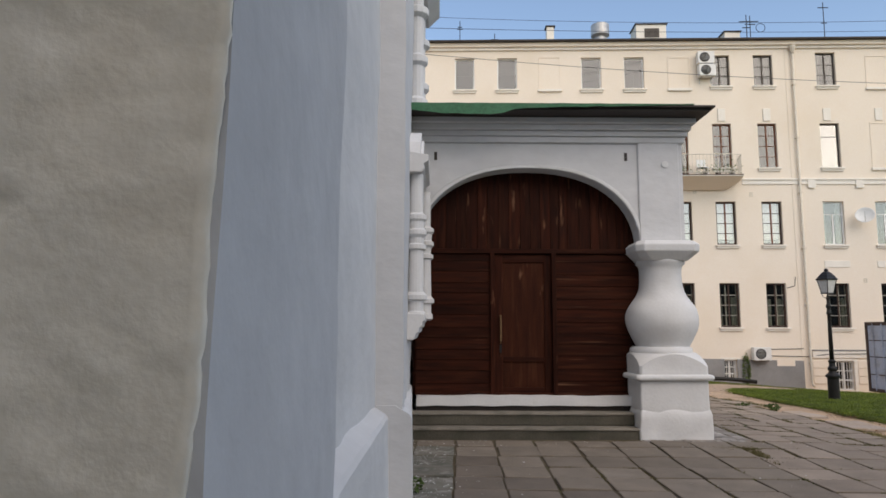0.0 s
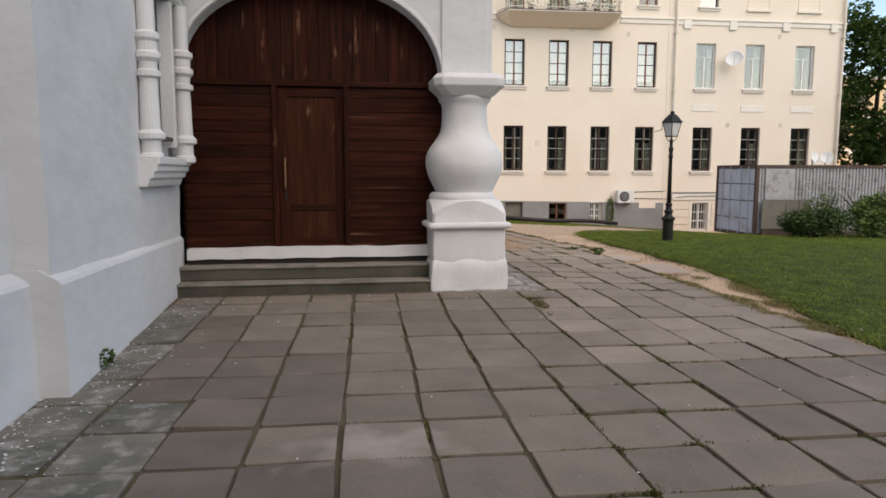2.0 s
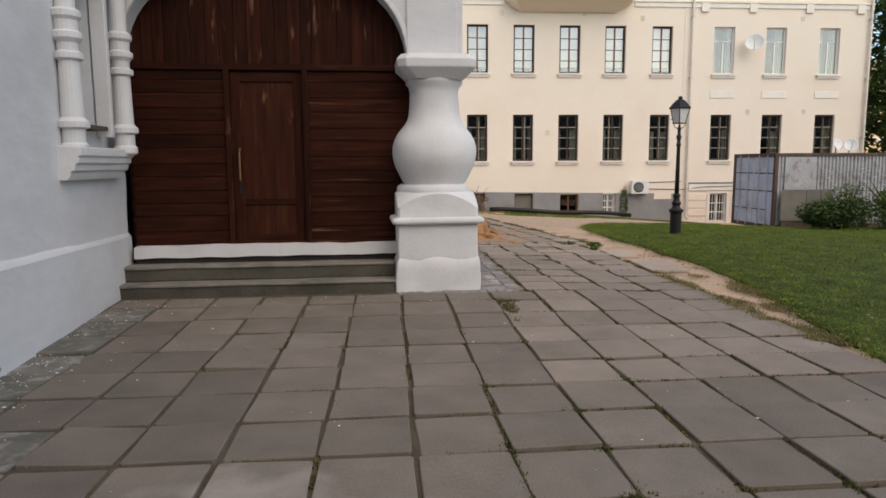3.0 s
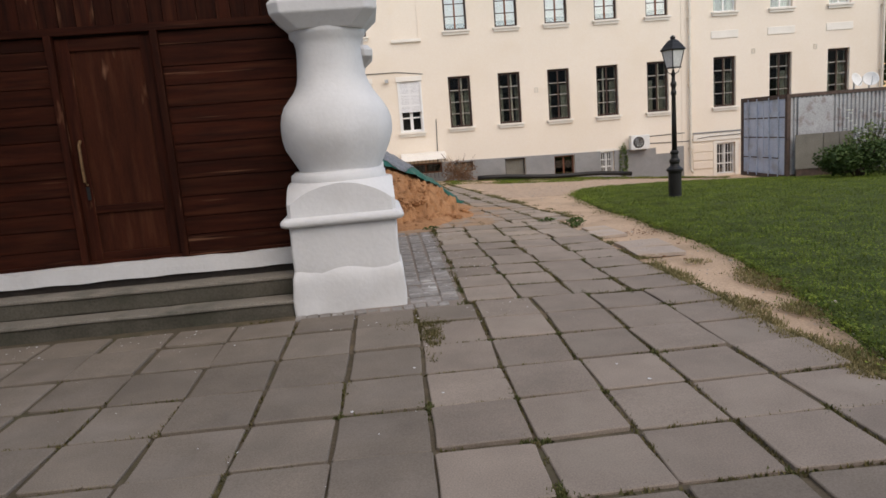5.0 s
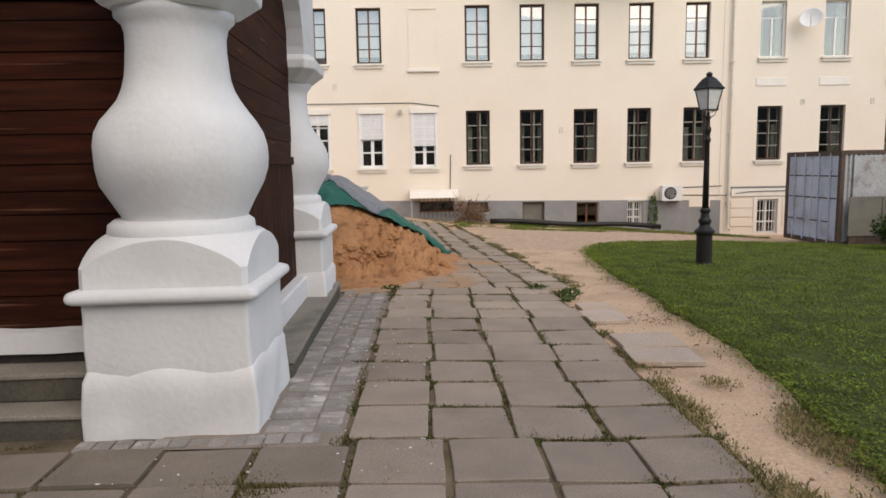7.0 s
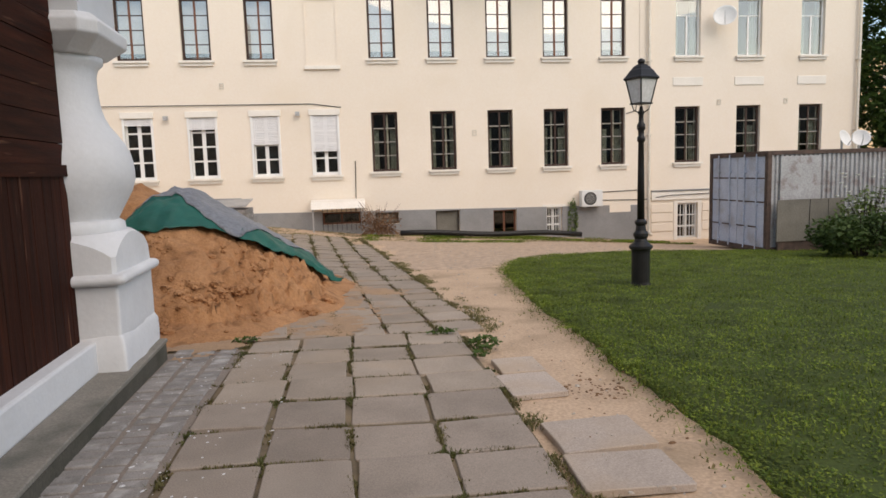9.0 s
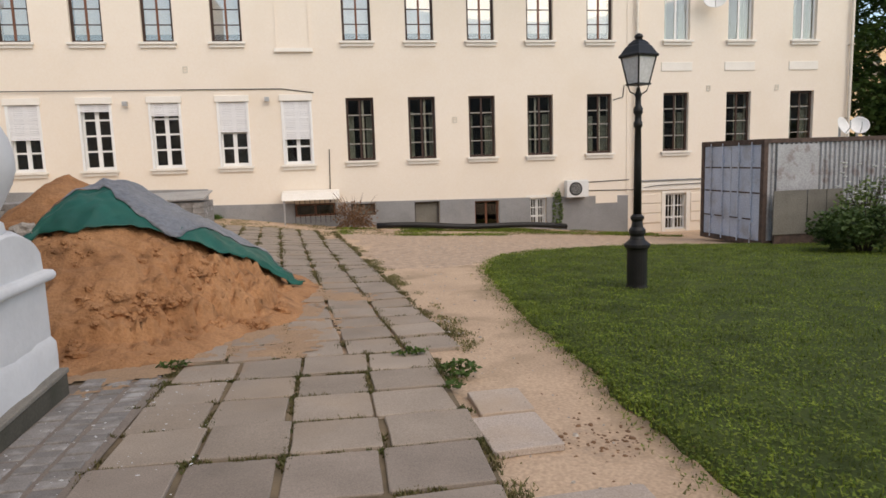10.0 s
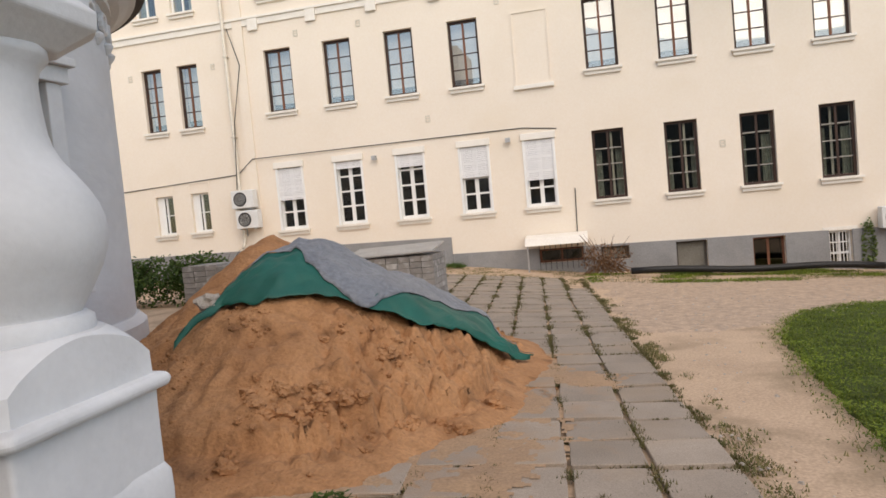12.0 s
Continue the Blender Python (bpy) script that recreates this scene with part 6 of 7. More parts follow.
def green_width(s):
    return lerp_table(s, ((0, 1), (0.143, 1), (0.2, 0.85), (0.286, 0.6), (0.36, 0.25), (0.43, 0.09), (0.57, 0.012), (0.64, 0.14), (0.72, 0.45), (0.80, 0.97), (1, 1)))


def tarp(name, lo, hi, lift, mat, label, cat):
    bm = bmesh.new()
    ns, nw = 80, 26
    g = []
    for i in range(ns + 1):
        s = i / ns
        row = []
        for j in range(nw + 1):
            w = lo(s) + (hi(s) - lo(s)) * j / nw
            x, y, z = sheet_point(s, w)
            row.append(bm.verts.new((x, y, z + lift + (0.02 * noise.noise((s * 20, w * 9, 2))))))
        g.append(row)
    for a, b in zip(g, g[1:]):
        for j in range(nw):
            bm.faces.new((a[j], b[j], b[j + 1], a[j + 1]))
    ob = tagged(part(name, bm, mat, smooth=True), label, cat)
    so = ob.modifiers.new("thickness", "SOLIDIFY")
    so.thickness, so.offset = 0.006, 0
    return ob


tarp("green_tarpaulin", lambda s: 0.0 - 0.04 * math.sin(s * 9), lambda s: min(green_width(s) + 0.08, 1), 0.0, TARP_GREEN, "creased green tarpaulin draped over the sand heap", "tarpaulin")
tarp("grey_tarpaulin", green_width, lambda s: 1.0, 0.016, TARP_GREY, "grey creased tarpaulin covering the back of the heap", "tarpaulin")
bm = bmesh.new()
bmesh.ops.create_icosphere(bm, subdivisions=3, radius=0.105)
for v in bm.verts:
    v.co = Vector((v.co.x * 1.2, v.co.y, v.co.z * 0.85)) * (1 + 0.6 * noise.noise(v.co * 14))
st = tagged(part("rubble_stone", bm, STONE_GREY), "pale lump of rubble holding down the tarpaulin", "stone")
st.location = (2.33, 15.74, heap(2.33, 15.74) + 0.09)


def stone_pallet(x, y, w, d, rows, nx, label):
    z0 = gz(x + w / 2, y)
    root = empty("paving_pallet", pose(x, y, z0), label, "pallet", "pallets of paving stones")
    for k in range(3):
        part("runner", boxes((k * (w - 0.1) / 2, k * (w - 0.1) / 2 + 0.1, 0, d, 0, 0.09)), BOARD, root)
    part("deck", boxes((0, w, 0, d, 0.09, 0.11)), BOARD, root)
    rnd = random.Random(int(x * 10) + 50)
    for r in range(rows):
        for i in range(nx):
            bw = w / nx
            ob = part("paving_block", None, None, root, mesh=shared(f"block_{bw:.3f}_{d:.2f}", lambda: boxes((0.005, bw - 0.005, 0, d, 0.004, 0.101)), BRICK))
            ob.location = (i * bw, rnd.uniform(-0.012, 0.012), 0.11 + r * 0.105)
    return root


stone_pallet(1.45, 21.6, 1.5, 1.0, 8, 7, "pallet stacked with grey paving blocks")
sp = stone_pallet(-2.1, 21.9, 0.75, 0.9, 8, 3, "pallet stacked with grey paving blocks")
stone_pallet(-1.25, 21.7, 1.2, 1.0, 8, 5, "pallet stacked with grey paving blocks")
bl = tagged(part("cover_sheet", loft(bmesh.new(), [[(1.3, 21.55, 0.96), (2.95, 21.55, 0.99), (2.95, 22.6, 1.10), (1.3, 22.6, 1.07)], [(1.3, 21.55, 0.985), (2.95, 21.55, 1.015), (2.95, 22.6, 1.125), (1.3, 22.6, 1.095)]]), GALV), "grey sheet laid over the stacked blocks", "sheet")
bl.location.z = gz(2.2, 21.6) + 0.01
rb = empty("stone_rubble", pose(0.9, 18.0, 0.0), "loose broken stones beside the apse", "rubble")
for k in range(14):
    bm = bmesh.new()
    bmesh.ops.create_icosphere(bm, subdivisions=2, radius=1)
    rr = random.Random(k)
    s = rr.uniform(0.05, 0.13)
    for v in bm.verts:
        v.co = v.co * s * (1 + 0.35 * noise.noise(v.co * 1.7 + Vector((k, 0, 0))))
    part("broken_stone", bm, STONE_GREY, rb).location = (rr.uniform(-0.1, 0.6), rr.uniform(-0.5, 2.2), s * 0.6 + gz(1, 18))

# ---- plants in the paving ----
def tufts(name, spots, mat, label, hgt, blades, spread, seed, wide=0.006):
    rnd = random.Random(seed)
    co, fa = [], []
    for x, y, s in spots:
        z = gz(x, y) - 0.02
        for _ in range(max(2, int(blades * s))):
            a, l = rnd.uniform(0, 6.283), hgt * rnd.uniform(0.4, 1.2) * (0.6 + 0.4 * s)
            px, py = x + rnd.gauss(0, spread * s), y + rnd.gauss(0, spread * s)
            ln = rnd.uniform(0.2, 1.0) * l
            ca, sa = math.cos(a), math.sin(a)
            w = wide * rnd.uniform(0.7, 1.6)
            i = len(co)
            co += [(px - sa * w, py + ca * w, z), (px + sa * w, py - ca * w, z), (px + ca * ln, py + sa * ln, z + l)]
            fa.append((i, i + 1, i + 2))
    me = bpy.data.meshes.new(name)
    me.from_pydata(co, [], fa)
    me.materials.append(mat)
    return tagged(new(name, me), label, "weeds", kind="stuff")


rnd = random.Random(77)
spots = []
for _ in range(2600):
    x = rnd.choice((4.05, 4.53, 5.02, 5.55, 6.1)) + rnd.gauss(0, 0.012)
    y = rnd.uniform(9.0, 14.2)
    if noise.noise((x * 7, y * 2.6, 4)) > 0.04:
        spots.append((x, y, rnd.uniform(0.3, 1.0)))
for _ in range(5200):
    k, y = rnd.randint(-4, 3), rnd.uniform(14.2, 28)
    x = 4.83 + 0.5 * k - 0.08 * (y - 15) + rnd.gauss(0, 0.02)
    if noise.noise((k * 3.3, y * 2.4, 9)) > -0.05 and heap(x, y) < 0:
        spots.append((x, y, rnd.uniform(0.4, 1.5) * (1.0 if y < 18 else 1.5)))
for _ in range(3600):
    x, y = 4.12 + 0.51 * rnd.randint(-5, 4) + rnd.gauss(0, 0.01), rnd.uniform(3, 9)
    if noise.noise((x * 1.5, y * 1.2, 14)) > 0.22 - 0.09 * (x - 2):
        spots.append((x, y, rnd.uniform(0.15, 0.6)))
for _ in range(3000):
    x, y = rnd.uniform(1.0, 6), 6.38 + 0.53 * rnd.randint(-5, 5) + rnd.gauss(0, 0.01)
    if noise.noise((x * 1.8, y * 1.2, 24)) > 0.12 - 0.06 * (x - 2):
        spots.append((x, y, rnd.uniform(0.15, 0.5)))
for _ in range(3200):
    x, j = rnd.uniform(3.95, 6.1), rnd.randint(0, 9)
    y = 9.03 + 0.505 * j + rnd.gauss(0, 0.008)
    if noise.noise((x * 3.6, y * 3.3, 54)) > 0.02:
        spots.append((x, y, rnd.uniform(0.2, 0.7)))
for _ in range(4800):
    y = 14.13 + 0.5 * rnd.randint(0, 27) + rnd.gauss(0, 0.012)
    x = rnd.uniform(2.3, 6.4) - 0.08 * (y - 15)
    if noise.noise((x * 2.0, y * 1.3, 64)) > 0.05 and heap(x, y) < 0:
        spots.append((x, y, rnd.uniform(0.3, 0.9)))
clumps = []
for _ in range(260):
    k = rnd.randint(0, 2)
    if k == 0:
        x, y = rnd.choice((4.05, 4.53, 5.02, 5.55, 6.1)), 9.03 + 0.505 * rnd.randint(0, 9)
    elif k == 1:
        y = 14.13 + 0.5 * rnd.randint(0, 24)
        x = 4.83 + 0.5 * rnd.randint(-4, 3) - 0.08 * (y - 15)
    else:
        x, y = 4.12 + 0.51 * rnd.randint(-2, 4), 6.38 + 0.53 * rnd.randint(-5, 5)
    if heap(x, y) > 0 or noise.noise((x * 3.1, y * 3.1, 88)) < -0.1:
        continue
    lx, ly = (0.015, 0.06) if rnd.random() < 0.6 else (0.06, 0.015)
    clumps += [(x + rnd.gauss(0, lx), y + rnd.gauss(0, ly), rnd.uniform(0.3, 0.9)) for _ in range(10)]
tufts("crossing_weeds", clumps, GRASS_WEED, "small green-brown weeds where the slab joints cross", 0.030, 11, 0.018, 23, 0.008)
tufts("joint_weeds", spots, GRASS_DRY, "short dry weeds and moss growing in the joints", 0.032, 9, 0.020, 3)
spots = []
for _ in range(500):
    y = rnd.uniform(-4, 22)
    spots.append((lawn_x(y) + rnd.gauss(-0.05, 0.10), y, rnd.uniform(0.3, 1)))
for _ in range(2200):
    y = rnd.uniform(8.6, 24)
    x = 6.14 - 0.09 * max(0, y - 15) + (0.35 if y > 13.9 else 0) + rnd.gauss(0, 0.06)
    if noise.noise((x * 2, y * 2.2, 31)) > 0.0:
        spots.append((x, y, rnd.uniform(0.3, 0.9)))
for _ in range(2600):
    x, y = rnd.uniform(-3, 15.5), rnd.uniform(26.8, 30.4)
    if noise.noise((x * 0.6, y * 0.9, 41)) > -0.05:
        spots.append((x, y, rnd.uniform(0.6, 1.8)))
straw = []
for _ in range(6000):
    y = rnd.uniform(2.5, 10.1)
    x = rnd.uniform(6.06, lawn_x(y) + 0.05)
    if noise.noise((x * 2.4, y * 1.5, 91)) > 0.0:
        straw.append((x, y, rnd.uniform(0.3, 1.0)))
tufts("straw_grass", straw, GRASS_STRAW, "dry straw-coloured grass on the verge of the path", 0.035, 14, 0.04, 44, 0.005)
tufts("verge_weeds", spots, GRASS_MIX, "dry weedy grass along the path and the house", 0.03, 10, 0.05, 4)
spots = []
for _ in range(5200):
    x, y = rnd.uniform(5.5, 16), rnd.uniform(26.6, 30.2)
    if noise.noise((x * 0.5, y * 1.1, 71)) > -0.02 + 0.12 * abs(y - 28.6):
        spots.append((x, y, rnd.uniform(0.6, 1.6)))
tufts("yard_grass", spots, GRASS, "thin uneven grass in front of the house", 0.05, 10, 0.07, 14, 0.008)
tufts("path_weed", [(1.6 + rnd.gauss(0, 0.1), 30.1 + rnd.gauss(0, 0.1), 2.0) for _ in range(20)] + [(8.2 + rnd.gauss(0, 0.25), 29.6 + rnd.gauss(0, 0.1), 3.0) for _ in range(30)], LEAF_WEED, "low green weeds sprouting from the paving", 0.09, 12, 0.04, 6, 0.013)
for x, y, rx, ry, hz, n in ((6.22, 13.3, 0.15, 0.12, 0.05, 150), (6.12, 13.0, 0.07, 0.10, 0.035, 40), (4.02, 14.05, 0.14, 0.05, 0.03, 50), (5.92, 13.95, 0.16, 0.05, 0.03, 60)):
    wc = tagged(empty("weed_clump", pose(x, y, gz(x, y))), "low green weed clump growing out of the paving", "weed", "weed clumps")
    bm = bmesh.new()
    leaf_cloud(bm, random.Random(int(x * 100)), (0, 0, hz), (rx, ry, hz), n, 0.05)
    part("leaves", bm, LEAF_WEED, wc)
wp = tagged(empty("wall_weed", pose(-0.30, 6.15, 0.0)), "small green weed at the foot of the church wall", "weed")
bm = bmesh.new()
leaf_cloud(bm, random.Random(3), (0, 0, 0.08), (0.06, 0.07, 0.08), 40, 0.055)
part("leaves", bm, LEAF_WEED, wp)

tufts("moss_patch", [(3.62 + rnd.gauss(0, 0.14), 8.50 + rnd.gauss(0, 0.06), 0.7) for _ in range(170)] + [(3.70 + rnd.gauss(0, 0.04), 8.25 + rnd.gauss(0, 0.2), 0.7) for _ in range(130)] + [(3.08 + rnd.gauss(0, 0.03), 7.3 + rnd.gauss(0, 0.08), 0.6) for _ in range(16)],
      GRASS_DRY, "low dry moss and clover between the slabs", 0.034, 14, 0.03, 9, 0.008)

# lawn blades
rng = np.random.default_rng(5)
N = 300000
yy = 2.5 + 20.2 * rng.random(N)
edge = np.array([lawn_x(y) for y in np.linspace(2.5, 22.7, 800)])
xx = np.interp(yy, np.linspace(2.5, 22.7, 800), edge) + 9.5 * rng.random(N) ** 1.3 - 0.03
stray = rng.random(N) < 0.015
xx = np.where(stray, np.interp(yy, np.linspace(2.5, 22.7, 800), edge) - np.abs(rng.normal(0, 0.09, N)), xx)
gzv = np.array([gz(a, b) for a, b in zip(xx, yy)])
ang = rng.random(N) * 6.283
clover = rng.random(N) < 0.6
hh = np.where(clover, 0.010 + 0.028 * rng.random(N), 0.015 + 0.035 * rng.random(N))
lump = np.array([0.85 + 0.9 * noise.noise((a * 5, b * 5, 3)) + 0.5 * noise.noise((a * 1.2, b * 1.2, 6)) for a, b in zip(xx, yy)])
hh = hh * np.clip(lump * 1.15, 0.3, 2.2)
lean = np.where(clover, 0.014 + 0.012 * rng.random(N), hh * (0.1 + 0.9 * rng.random(N)))
wd = np.where(clover, 0.007 + 0.006 * rng.random(N), 0.0025 + 0.002 * rng.random(N))
z0 = gzv + np.where(clover, hh - 0.008 * rng.random(N), 0)
ca, sa = np.cos(ang), np.sin(ang)
co = np.stack([np.stack([xx - sa * wd, yy + ca * wd, z0], 1), np.stack([xx + sa * wd, yy - ca * wd, z0], 1), np.stack([xx + ca * lean, yy + sa * lean, gzv + hh + np.where(clover, 0.006 * rng.random(N), 0)], 1)], 1).reshape(-1, 3)
me = bpy.data.meshes.new("grass")
me.from_pydata(co.tolist(), [], np.arange(3 * N).reshape(-1, 3).tolist())
me.materials.append(GRASS)
tagged(new("grass", me), "short green lawn grass and clover", "grass", kind="stuff")

# ---- paving ----
pavement = tagged(part("pavement", grid_mesh([-3 + 0.14 * i for i in range(66)], [-8 + 0.15 * i for i in range(149)], lambda x, y: gz(x, y) - 0.020 + 0.006 * noise.noise((x * 4, y * 4, 3))), JOINT), "grey-brown concrete slab paving with weedy joints", "pavement", kind="structure")


def slab_mesh(key, w, d, h, c, mat, seed):
    rnd = random.Random(seed)

    def build():
        big = w > 0.2
        j = 0.006 if big else 0.003
        corners = [(s * w / 2 + rnd.uniform(-j, j), t * d / 2 + rnd.uniform(-j, j)) for s, t in ((1, -1), (1, 1), (-1, 1), (-1, -1))]
        base = []
        for p, q in zip(corners, corners[1:] + corners[:1]):
            for f in ((0.03, 0.35, 0.68, 0.97) if big else (0.05, 0.95)):
                k = 1 - (rnd.uniform(0.0, 0.022) if big else rnd.uniform(0, 0.03))
                base.append(((p[0] + (q[0] - p[0]) * f) * k, (p[1] + (q[1] - p[1]) * f) * k))
        e = 1 - 2 * c / w
        top = [(p[0] * e, p[1] * e) for p in base]
        return loft(bmesh.new(), [[(*p, -h) for p in base], [(*p, -c * 0.8) for p in base], [(*p, 0) for p in top]])
    return shared(key, build, mat)


rnd = random.Random(31)
far_slabs = []


def lay(x, y, w, d, turn, mat_key, mat, singly, parent):
    s = rnd.randint(0, 4)
    if w > 0.3:
        w, d = w - rnd.choice((-0.004, 0.002, 0.010)), d - rnd.choice((-0.006, 0.0, 0.010))
        x, y = x + rnd.gauss(0, 0.006), y + rnd.gauss(0, 0.008)
    z = gz(x, y) + rnd.uniform(-0.010, 0.006)
    tilt = (rnd.gauss(0, 0.5), rnd.gauss(0, 0.5) - math.degrees((gz(x + 0.3, y) - gz(x - 0.3, y)) / 0.6), turn + rnd.gauss(0, 0.8))
    tx = tilt[0] + math.degrees((gz(x, y + 0.3) - gz(x, y - 0.3)) / 0.6)
    m = pose(x, y, z, tx, tilt[1], tilt[2])
    me = slab_mesh(f"{mat_key}_{round(w, 2)}_{round(d, 2)}_{s}", w, d, 0.04, 0.006, mat, s)
    if singly:
        ob = part("slab" if mat_key != "brick" else "brick", None, None, parent, mesh=me)
        ob.matrix_local = m
    else:
        far_slabs.append((m, me))


# first field, up to the porch
for i in range(-9, 4):
    for j in range(-22, 5):
        x, y = 4.12 + 0.51 * i + 0.255, 6.38 + 0.53 * j + 0.265
        if x < -0.45 or (y < 1.9 and x < -0.1):
            continue
        singly = y > 2.2
        if y > 8.75 and x < 4.1:
            lay(x, 8.72, 0.485, 0.40, 0.8, "slab", SLAB, singly, pavement)
        else:
            near = x < 0.25 - 0.05 * (y - 4) + 0.3 * noise.noise((x, y, 4))
            lay(x, y, 0.493, 0.508, 0.4, *(("splashed", SLAB_SPLASHED) if near else ("dry", SLAB_MID) if x > 3.7 and y > 6 else ("damp", SLAB_DAMP) if x + 0.4 * y + 0.8 * noise.noise((x, y, 9)) < 3.6 else ("slab", SLAB)), singly, pavement)
# second field, beside the porch
for i, (a, b) in enumerate(((4.05, 4.53), (4.53, 5.02), (5.02, 5.55), (5.55, 6.1))):
    for j in range(10):
        lay((a + b) / 2 + 0.022 * math.sin(j * 2.3 + 0.4), 9.03 + 0.505 * j + 0.2525, b - a - 0.022, 0.485, 0.2, "mid" if j < 6 else "dusty", SLAB_MID if j < 6 else SLAB_DUSTY, True, pavement)
# third field, towards the house
for i in range(-5, 3):
    for j in range(28):
        y = 14.38 + 0.5 * j
        x = 4.83 + 0.5 * i + 0.25 - 0.08 * (y - 15)
        if math.hypot((x - 2.85) / 2.0, (y - 16.55) / 2.6) < 0.8:
            continue
        if i == 2 and j > 22:
            continue
        lay(x, y, 0.472, 0.472, 4.6, "dusty", SLAB_DUSTY, j < 4, pavement)
# pale dusty slabs at the path's edge
for x, y, w, d in ((6.42, 10.66, 0.56, 0.45), (6.46, 11.14, 0.58, 0.44), (6.32, 12.12, 0.42, 0.52), (6.36, 12.66, 0.36, 0.44)):
    lay(x, y, w, d, 4.0 * math.sin(x * 40), "pale", SLAB_PALE, True, pavement)
# small bricks round the pillar and along the porch
brick_bed = tagged(part("brick_paving", grid_mesh([3.0, 3.5, 4.04], [8.95 + 0.3 * i for i in range(17)], lambda x, y: gz(x, y) - 0.010), MORTAR), "narrow strip of small grey paving bricks", "brick paving", kind="structure")
for j in range(46):
    y = 9.2 + j * 0.102
    for k in range(3):
        x = 3.61 + 0.160 * k - 0.022 * (y - 9.2) * (1 - k / 3)
        if k == 0 and y < 10.1:
            x += 0.03
        lay(x, y, 0.152, 0.094, 1.0, "brick", BRICK, True, brick_bed)
for k in range(13):
    lay(2.60 + 0.105 * k, 9.015 + 0.0035 * k, 0.096, 0.13, 2.0, "brick", BRICK, True, brick_bed)
# paint flecks, mortar smears, pebbles
def flecks(name, spots, mat, label, cat, lo, hi, thick, seed):
    rnd = random.Random(seed)
    co, fa = [], []
    for x, y in spots:
        r, n, i, z = rnd.uniform(lo, hi) * rnd.choice((0.6, 0.8, 1, 1.6)), 6, len(co), gz(x, y)
        k = rnd.uniform(0.5, 1.0)
        a0 = rnd.uniform(0, 6)
        for s, zz in ((1.0, 0.0), (0.6, thick * r)):
            for a in range(n):
                q = s * r * rnd.uniform(0.7, 1.2)
                u, v = q * math.cos(a * 1.047), q * k * math.sin(a * 1.047)
                co.append((x + u * math.cos(a0) - v * math.sin(a0), y + u * math.sin(a0) + v * math.cos(a0), z + zz))
        fa += [(i + a, i + (a + 1) % n, i + n + (a + 1) % n, i + n + a) for a in range(n)] + [tuple(i + n + a for a in range(n))]
    me = bpy.data.meshes.new(name)
    me.from_pydata(co, [], fa)
    me.materials.append(mat)
    return tagged(new(name, me), label, cat, kind="stuff")


sp = [(-0.42 + abs(rnd.gauss(0, 0.28)) - 0.03 * (y - 4), y) for y in [rnd.uniform(2.5, 8.9) for _ in range(1100)]]
sp += [(rnd.uniform(-0.3, 3.9), 8.9 - abs(rnd.gauss(0, 0.35))) for _ in range(130)]
sp += [(rnd.uniform(3.5, 4.6), rnd.uniform(8.6, 13.6)) for _ in range(380)]
sp += [(rnd.uniform(0.2, 5.5), rnd.uniform(3.0, 8.5)) for _ in range(90)]
flecks("paint_flecks", sp, LIME_PILLAR, "white paint splashes dropped on the paving", "paint splash", 0.003, 0.010, 0.15, 2)
sp = [(6.3 + abs(rnd.gauss(0, 0.35)) + max(0, (y - 16) * 0.12), y) for y in [rnd.uniform(4, 22) for _ in range(260)]]
sp += [(rnd.uniform(5.5, 12), rnd.uniform(20.5, 28)) for _ in range(900)]
flecks("pebbles", sp, STONE_GREY, "small pale pebbles on the earth path", "pebble", 0.005, 0.016, 0.6, 3)
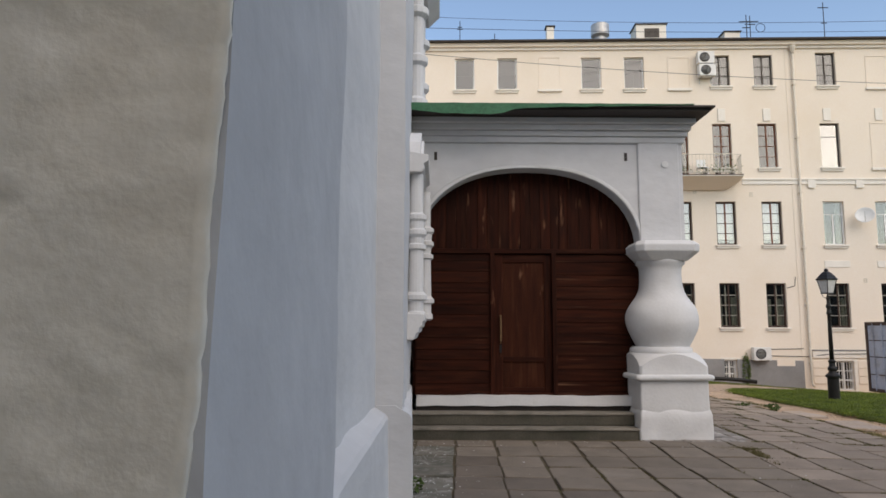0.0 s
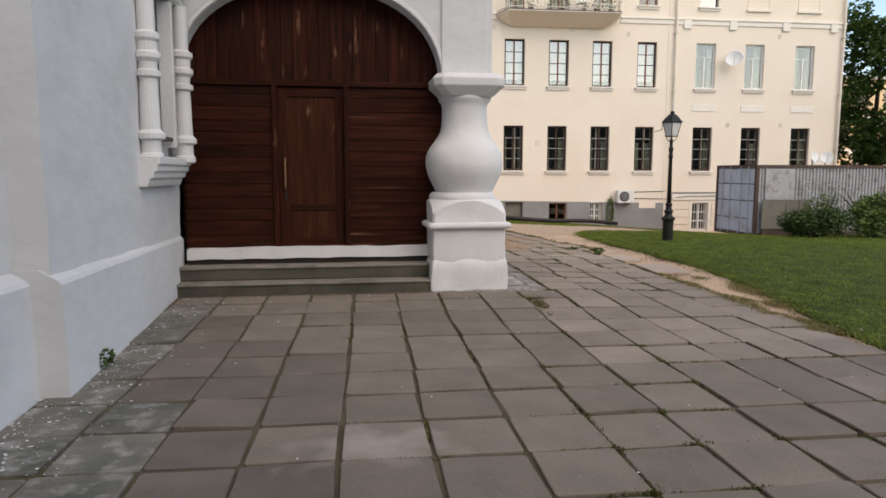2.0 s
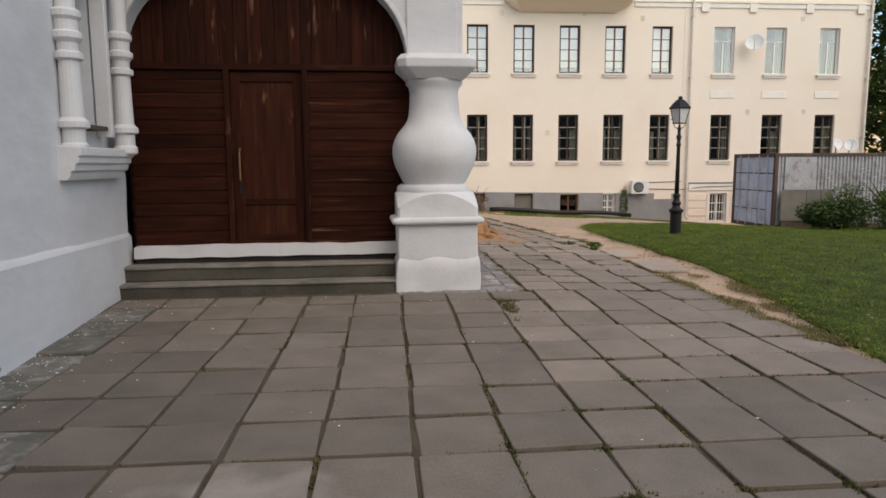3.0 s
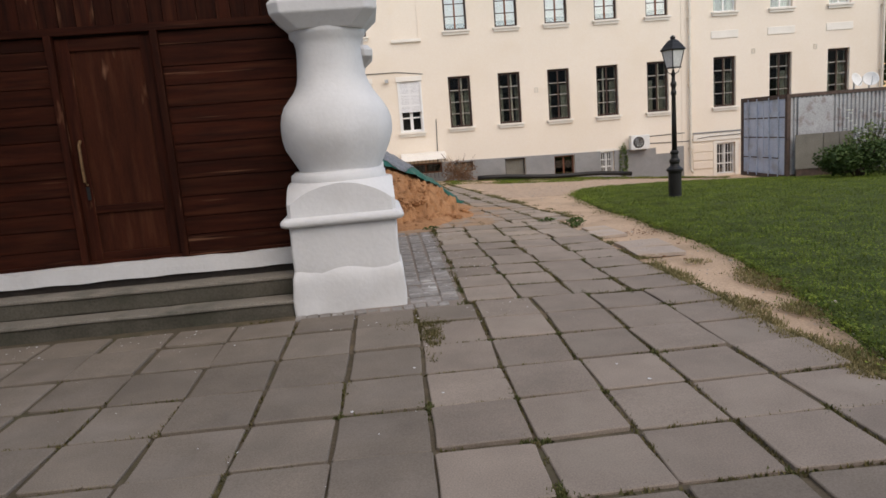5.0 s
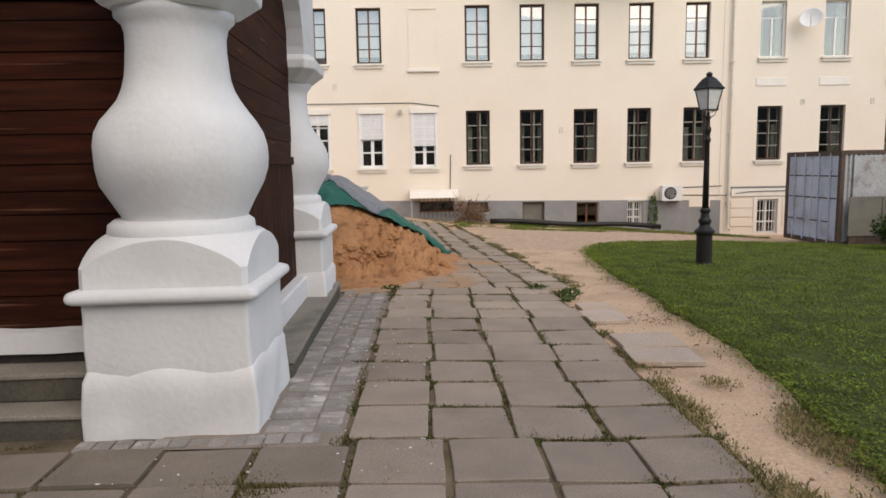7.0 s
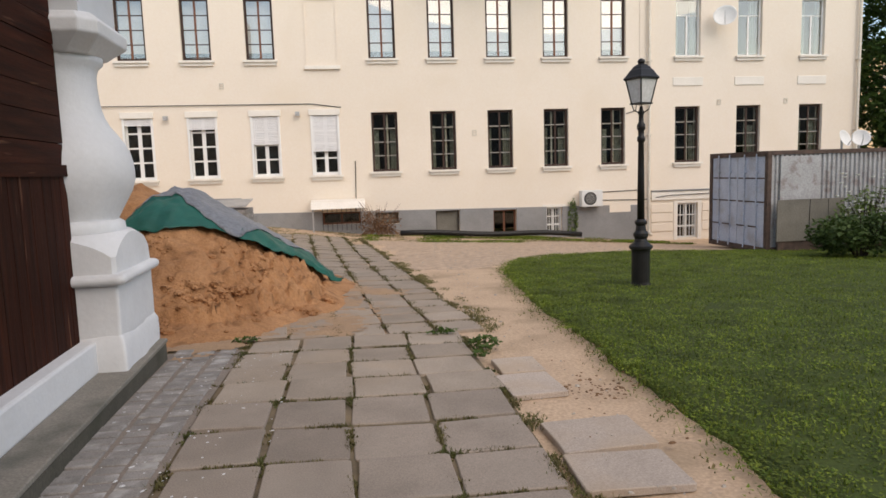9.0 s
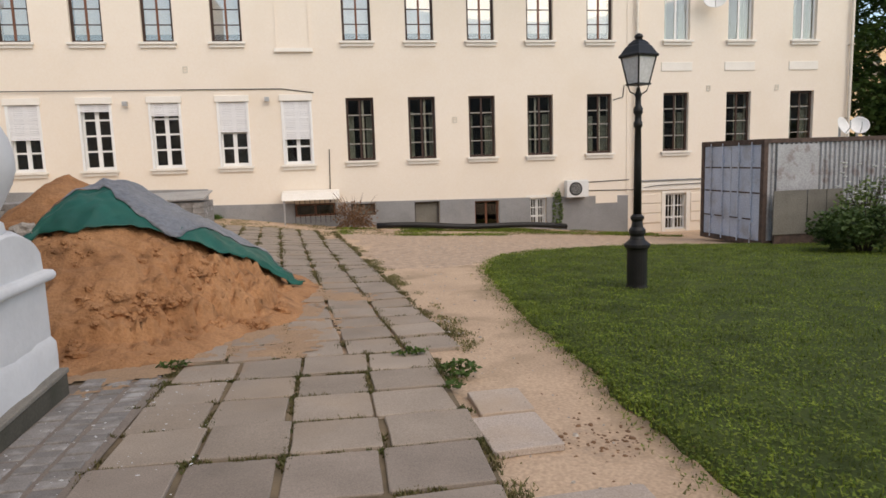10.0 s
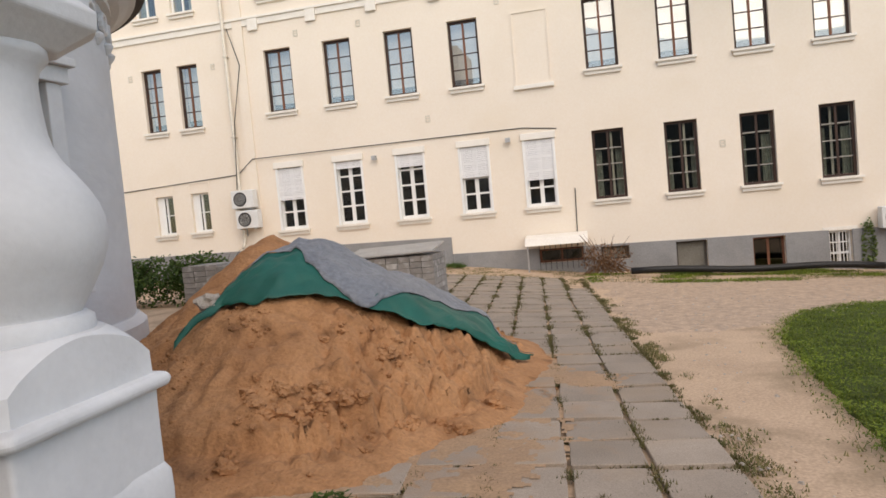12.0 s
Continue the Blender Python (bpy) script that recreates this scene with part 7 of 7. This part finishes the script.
sp = [(6.75 + rnd.gauss(0, 0.22), y) for y in [rnd.uniform(5, 15) for _ in range(70)]] + [(6.75 + rnd.gauss(0, 0.12), 11.9 + rnd.gauss(0, 0.15)) for _ in range(90)]
flecks("leaf_litter", sp, DRY, "dry brown leaf litter on the path", "litter", 0.006, 0.016, 0.4, 4)
# clods on the mound
co, fa = [], []
rr = random.Random(8)
for k in range(2400):
    x, y = 3.3 + rr.gauss(0, 0.9), 15.1 + rr.gauss(0, 0.6)
    if noise.noise((x * 2.6, y * 2.6, 51)) < 0.12:
        continue
    h = heap(x, y)
    if h < 0.02 or y > 16.2:
        continue
    s = 0.006 + 0.026 * rr.random() ** 3
    if k % 9 == 0 and x > 3.1:
        s = rr.uniform(0.03, 0.075)
    bm = bmesh.new()
    bmesh.ops.create_icosphere(bm, subdivisions=1 if s < 0.03 else 3, radius=s)
    if s >= 0.03:
        for v in bm.verts:
            v.co *= 1 + 0.5 * noise.noise(v.co * 22 + Vector((k, 0, 0))) + 0.25 * noise.noise(v.co * 60)
    i = len(co)
    co += [(x + v.co.x * rr.uniform(0.8, 1.3), y + v.co.y * rr.uniform(0.8, 1.2), gz(x, y) + mound_top(x, y) + v.co.z * 0.8) for v in bm.verts]
    bm.verts.index_update()
    fa += [tuple(i + v.index for v in f.verts) for f in bm.faces]
    bm.free()
me = bpy.data.meshes.new("sand_clods")
me.from_pydata(co, [], fa)
me.materials.append(SAND)
tagged(new("sand_clods", me), "damp clods of sand on the mound", "sand", kind="stuff")

# the slabs farther off, as one part
for mat in (SLAB, SLAB_DAMP, SLAB_MID, SLAB_SPLASHED, SLAB_DUSTY):
    co, fa = [], []
    for m, me in far_slabs:
        if me.materials[0] == mat:
            i = len(co)
            co += [tuple(m @ v.co) for v in me.vertices]
            fa += [tuple(i + k for k in p.vertices) for p in me.polygons]
    me = bpy.data.meshes.new("slab_field")
    me.from_pydata(co, [], fa)
    me.materials.append(mat)
    ob = new("slab_field", me)
    ob.parent = pavement
    ob["kind"] = "stuff"
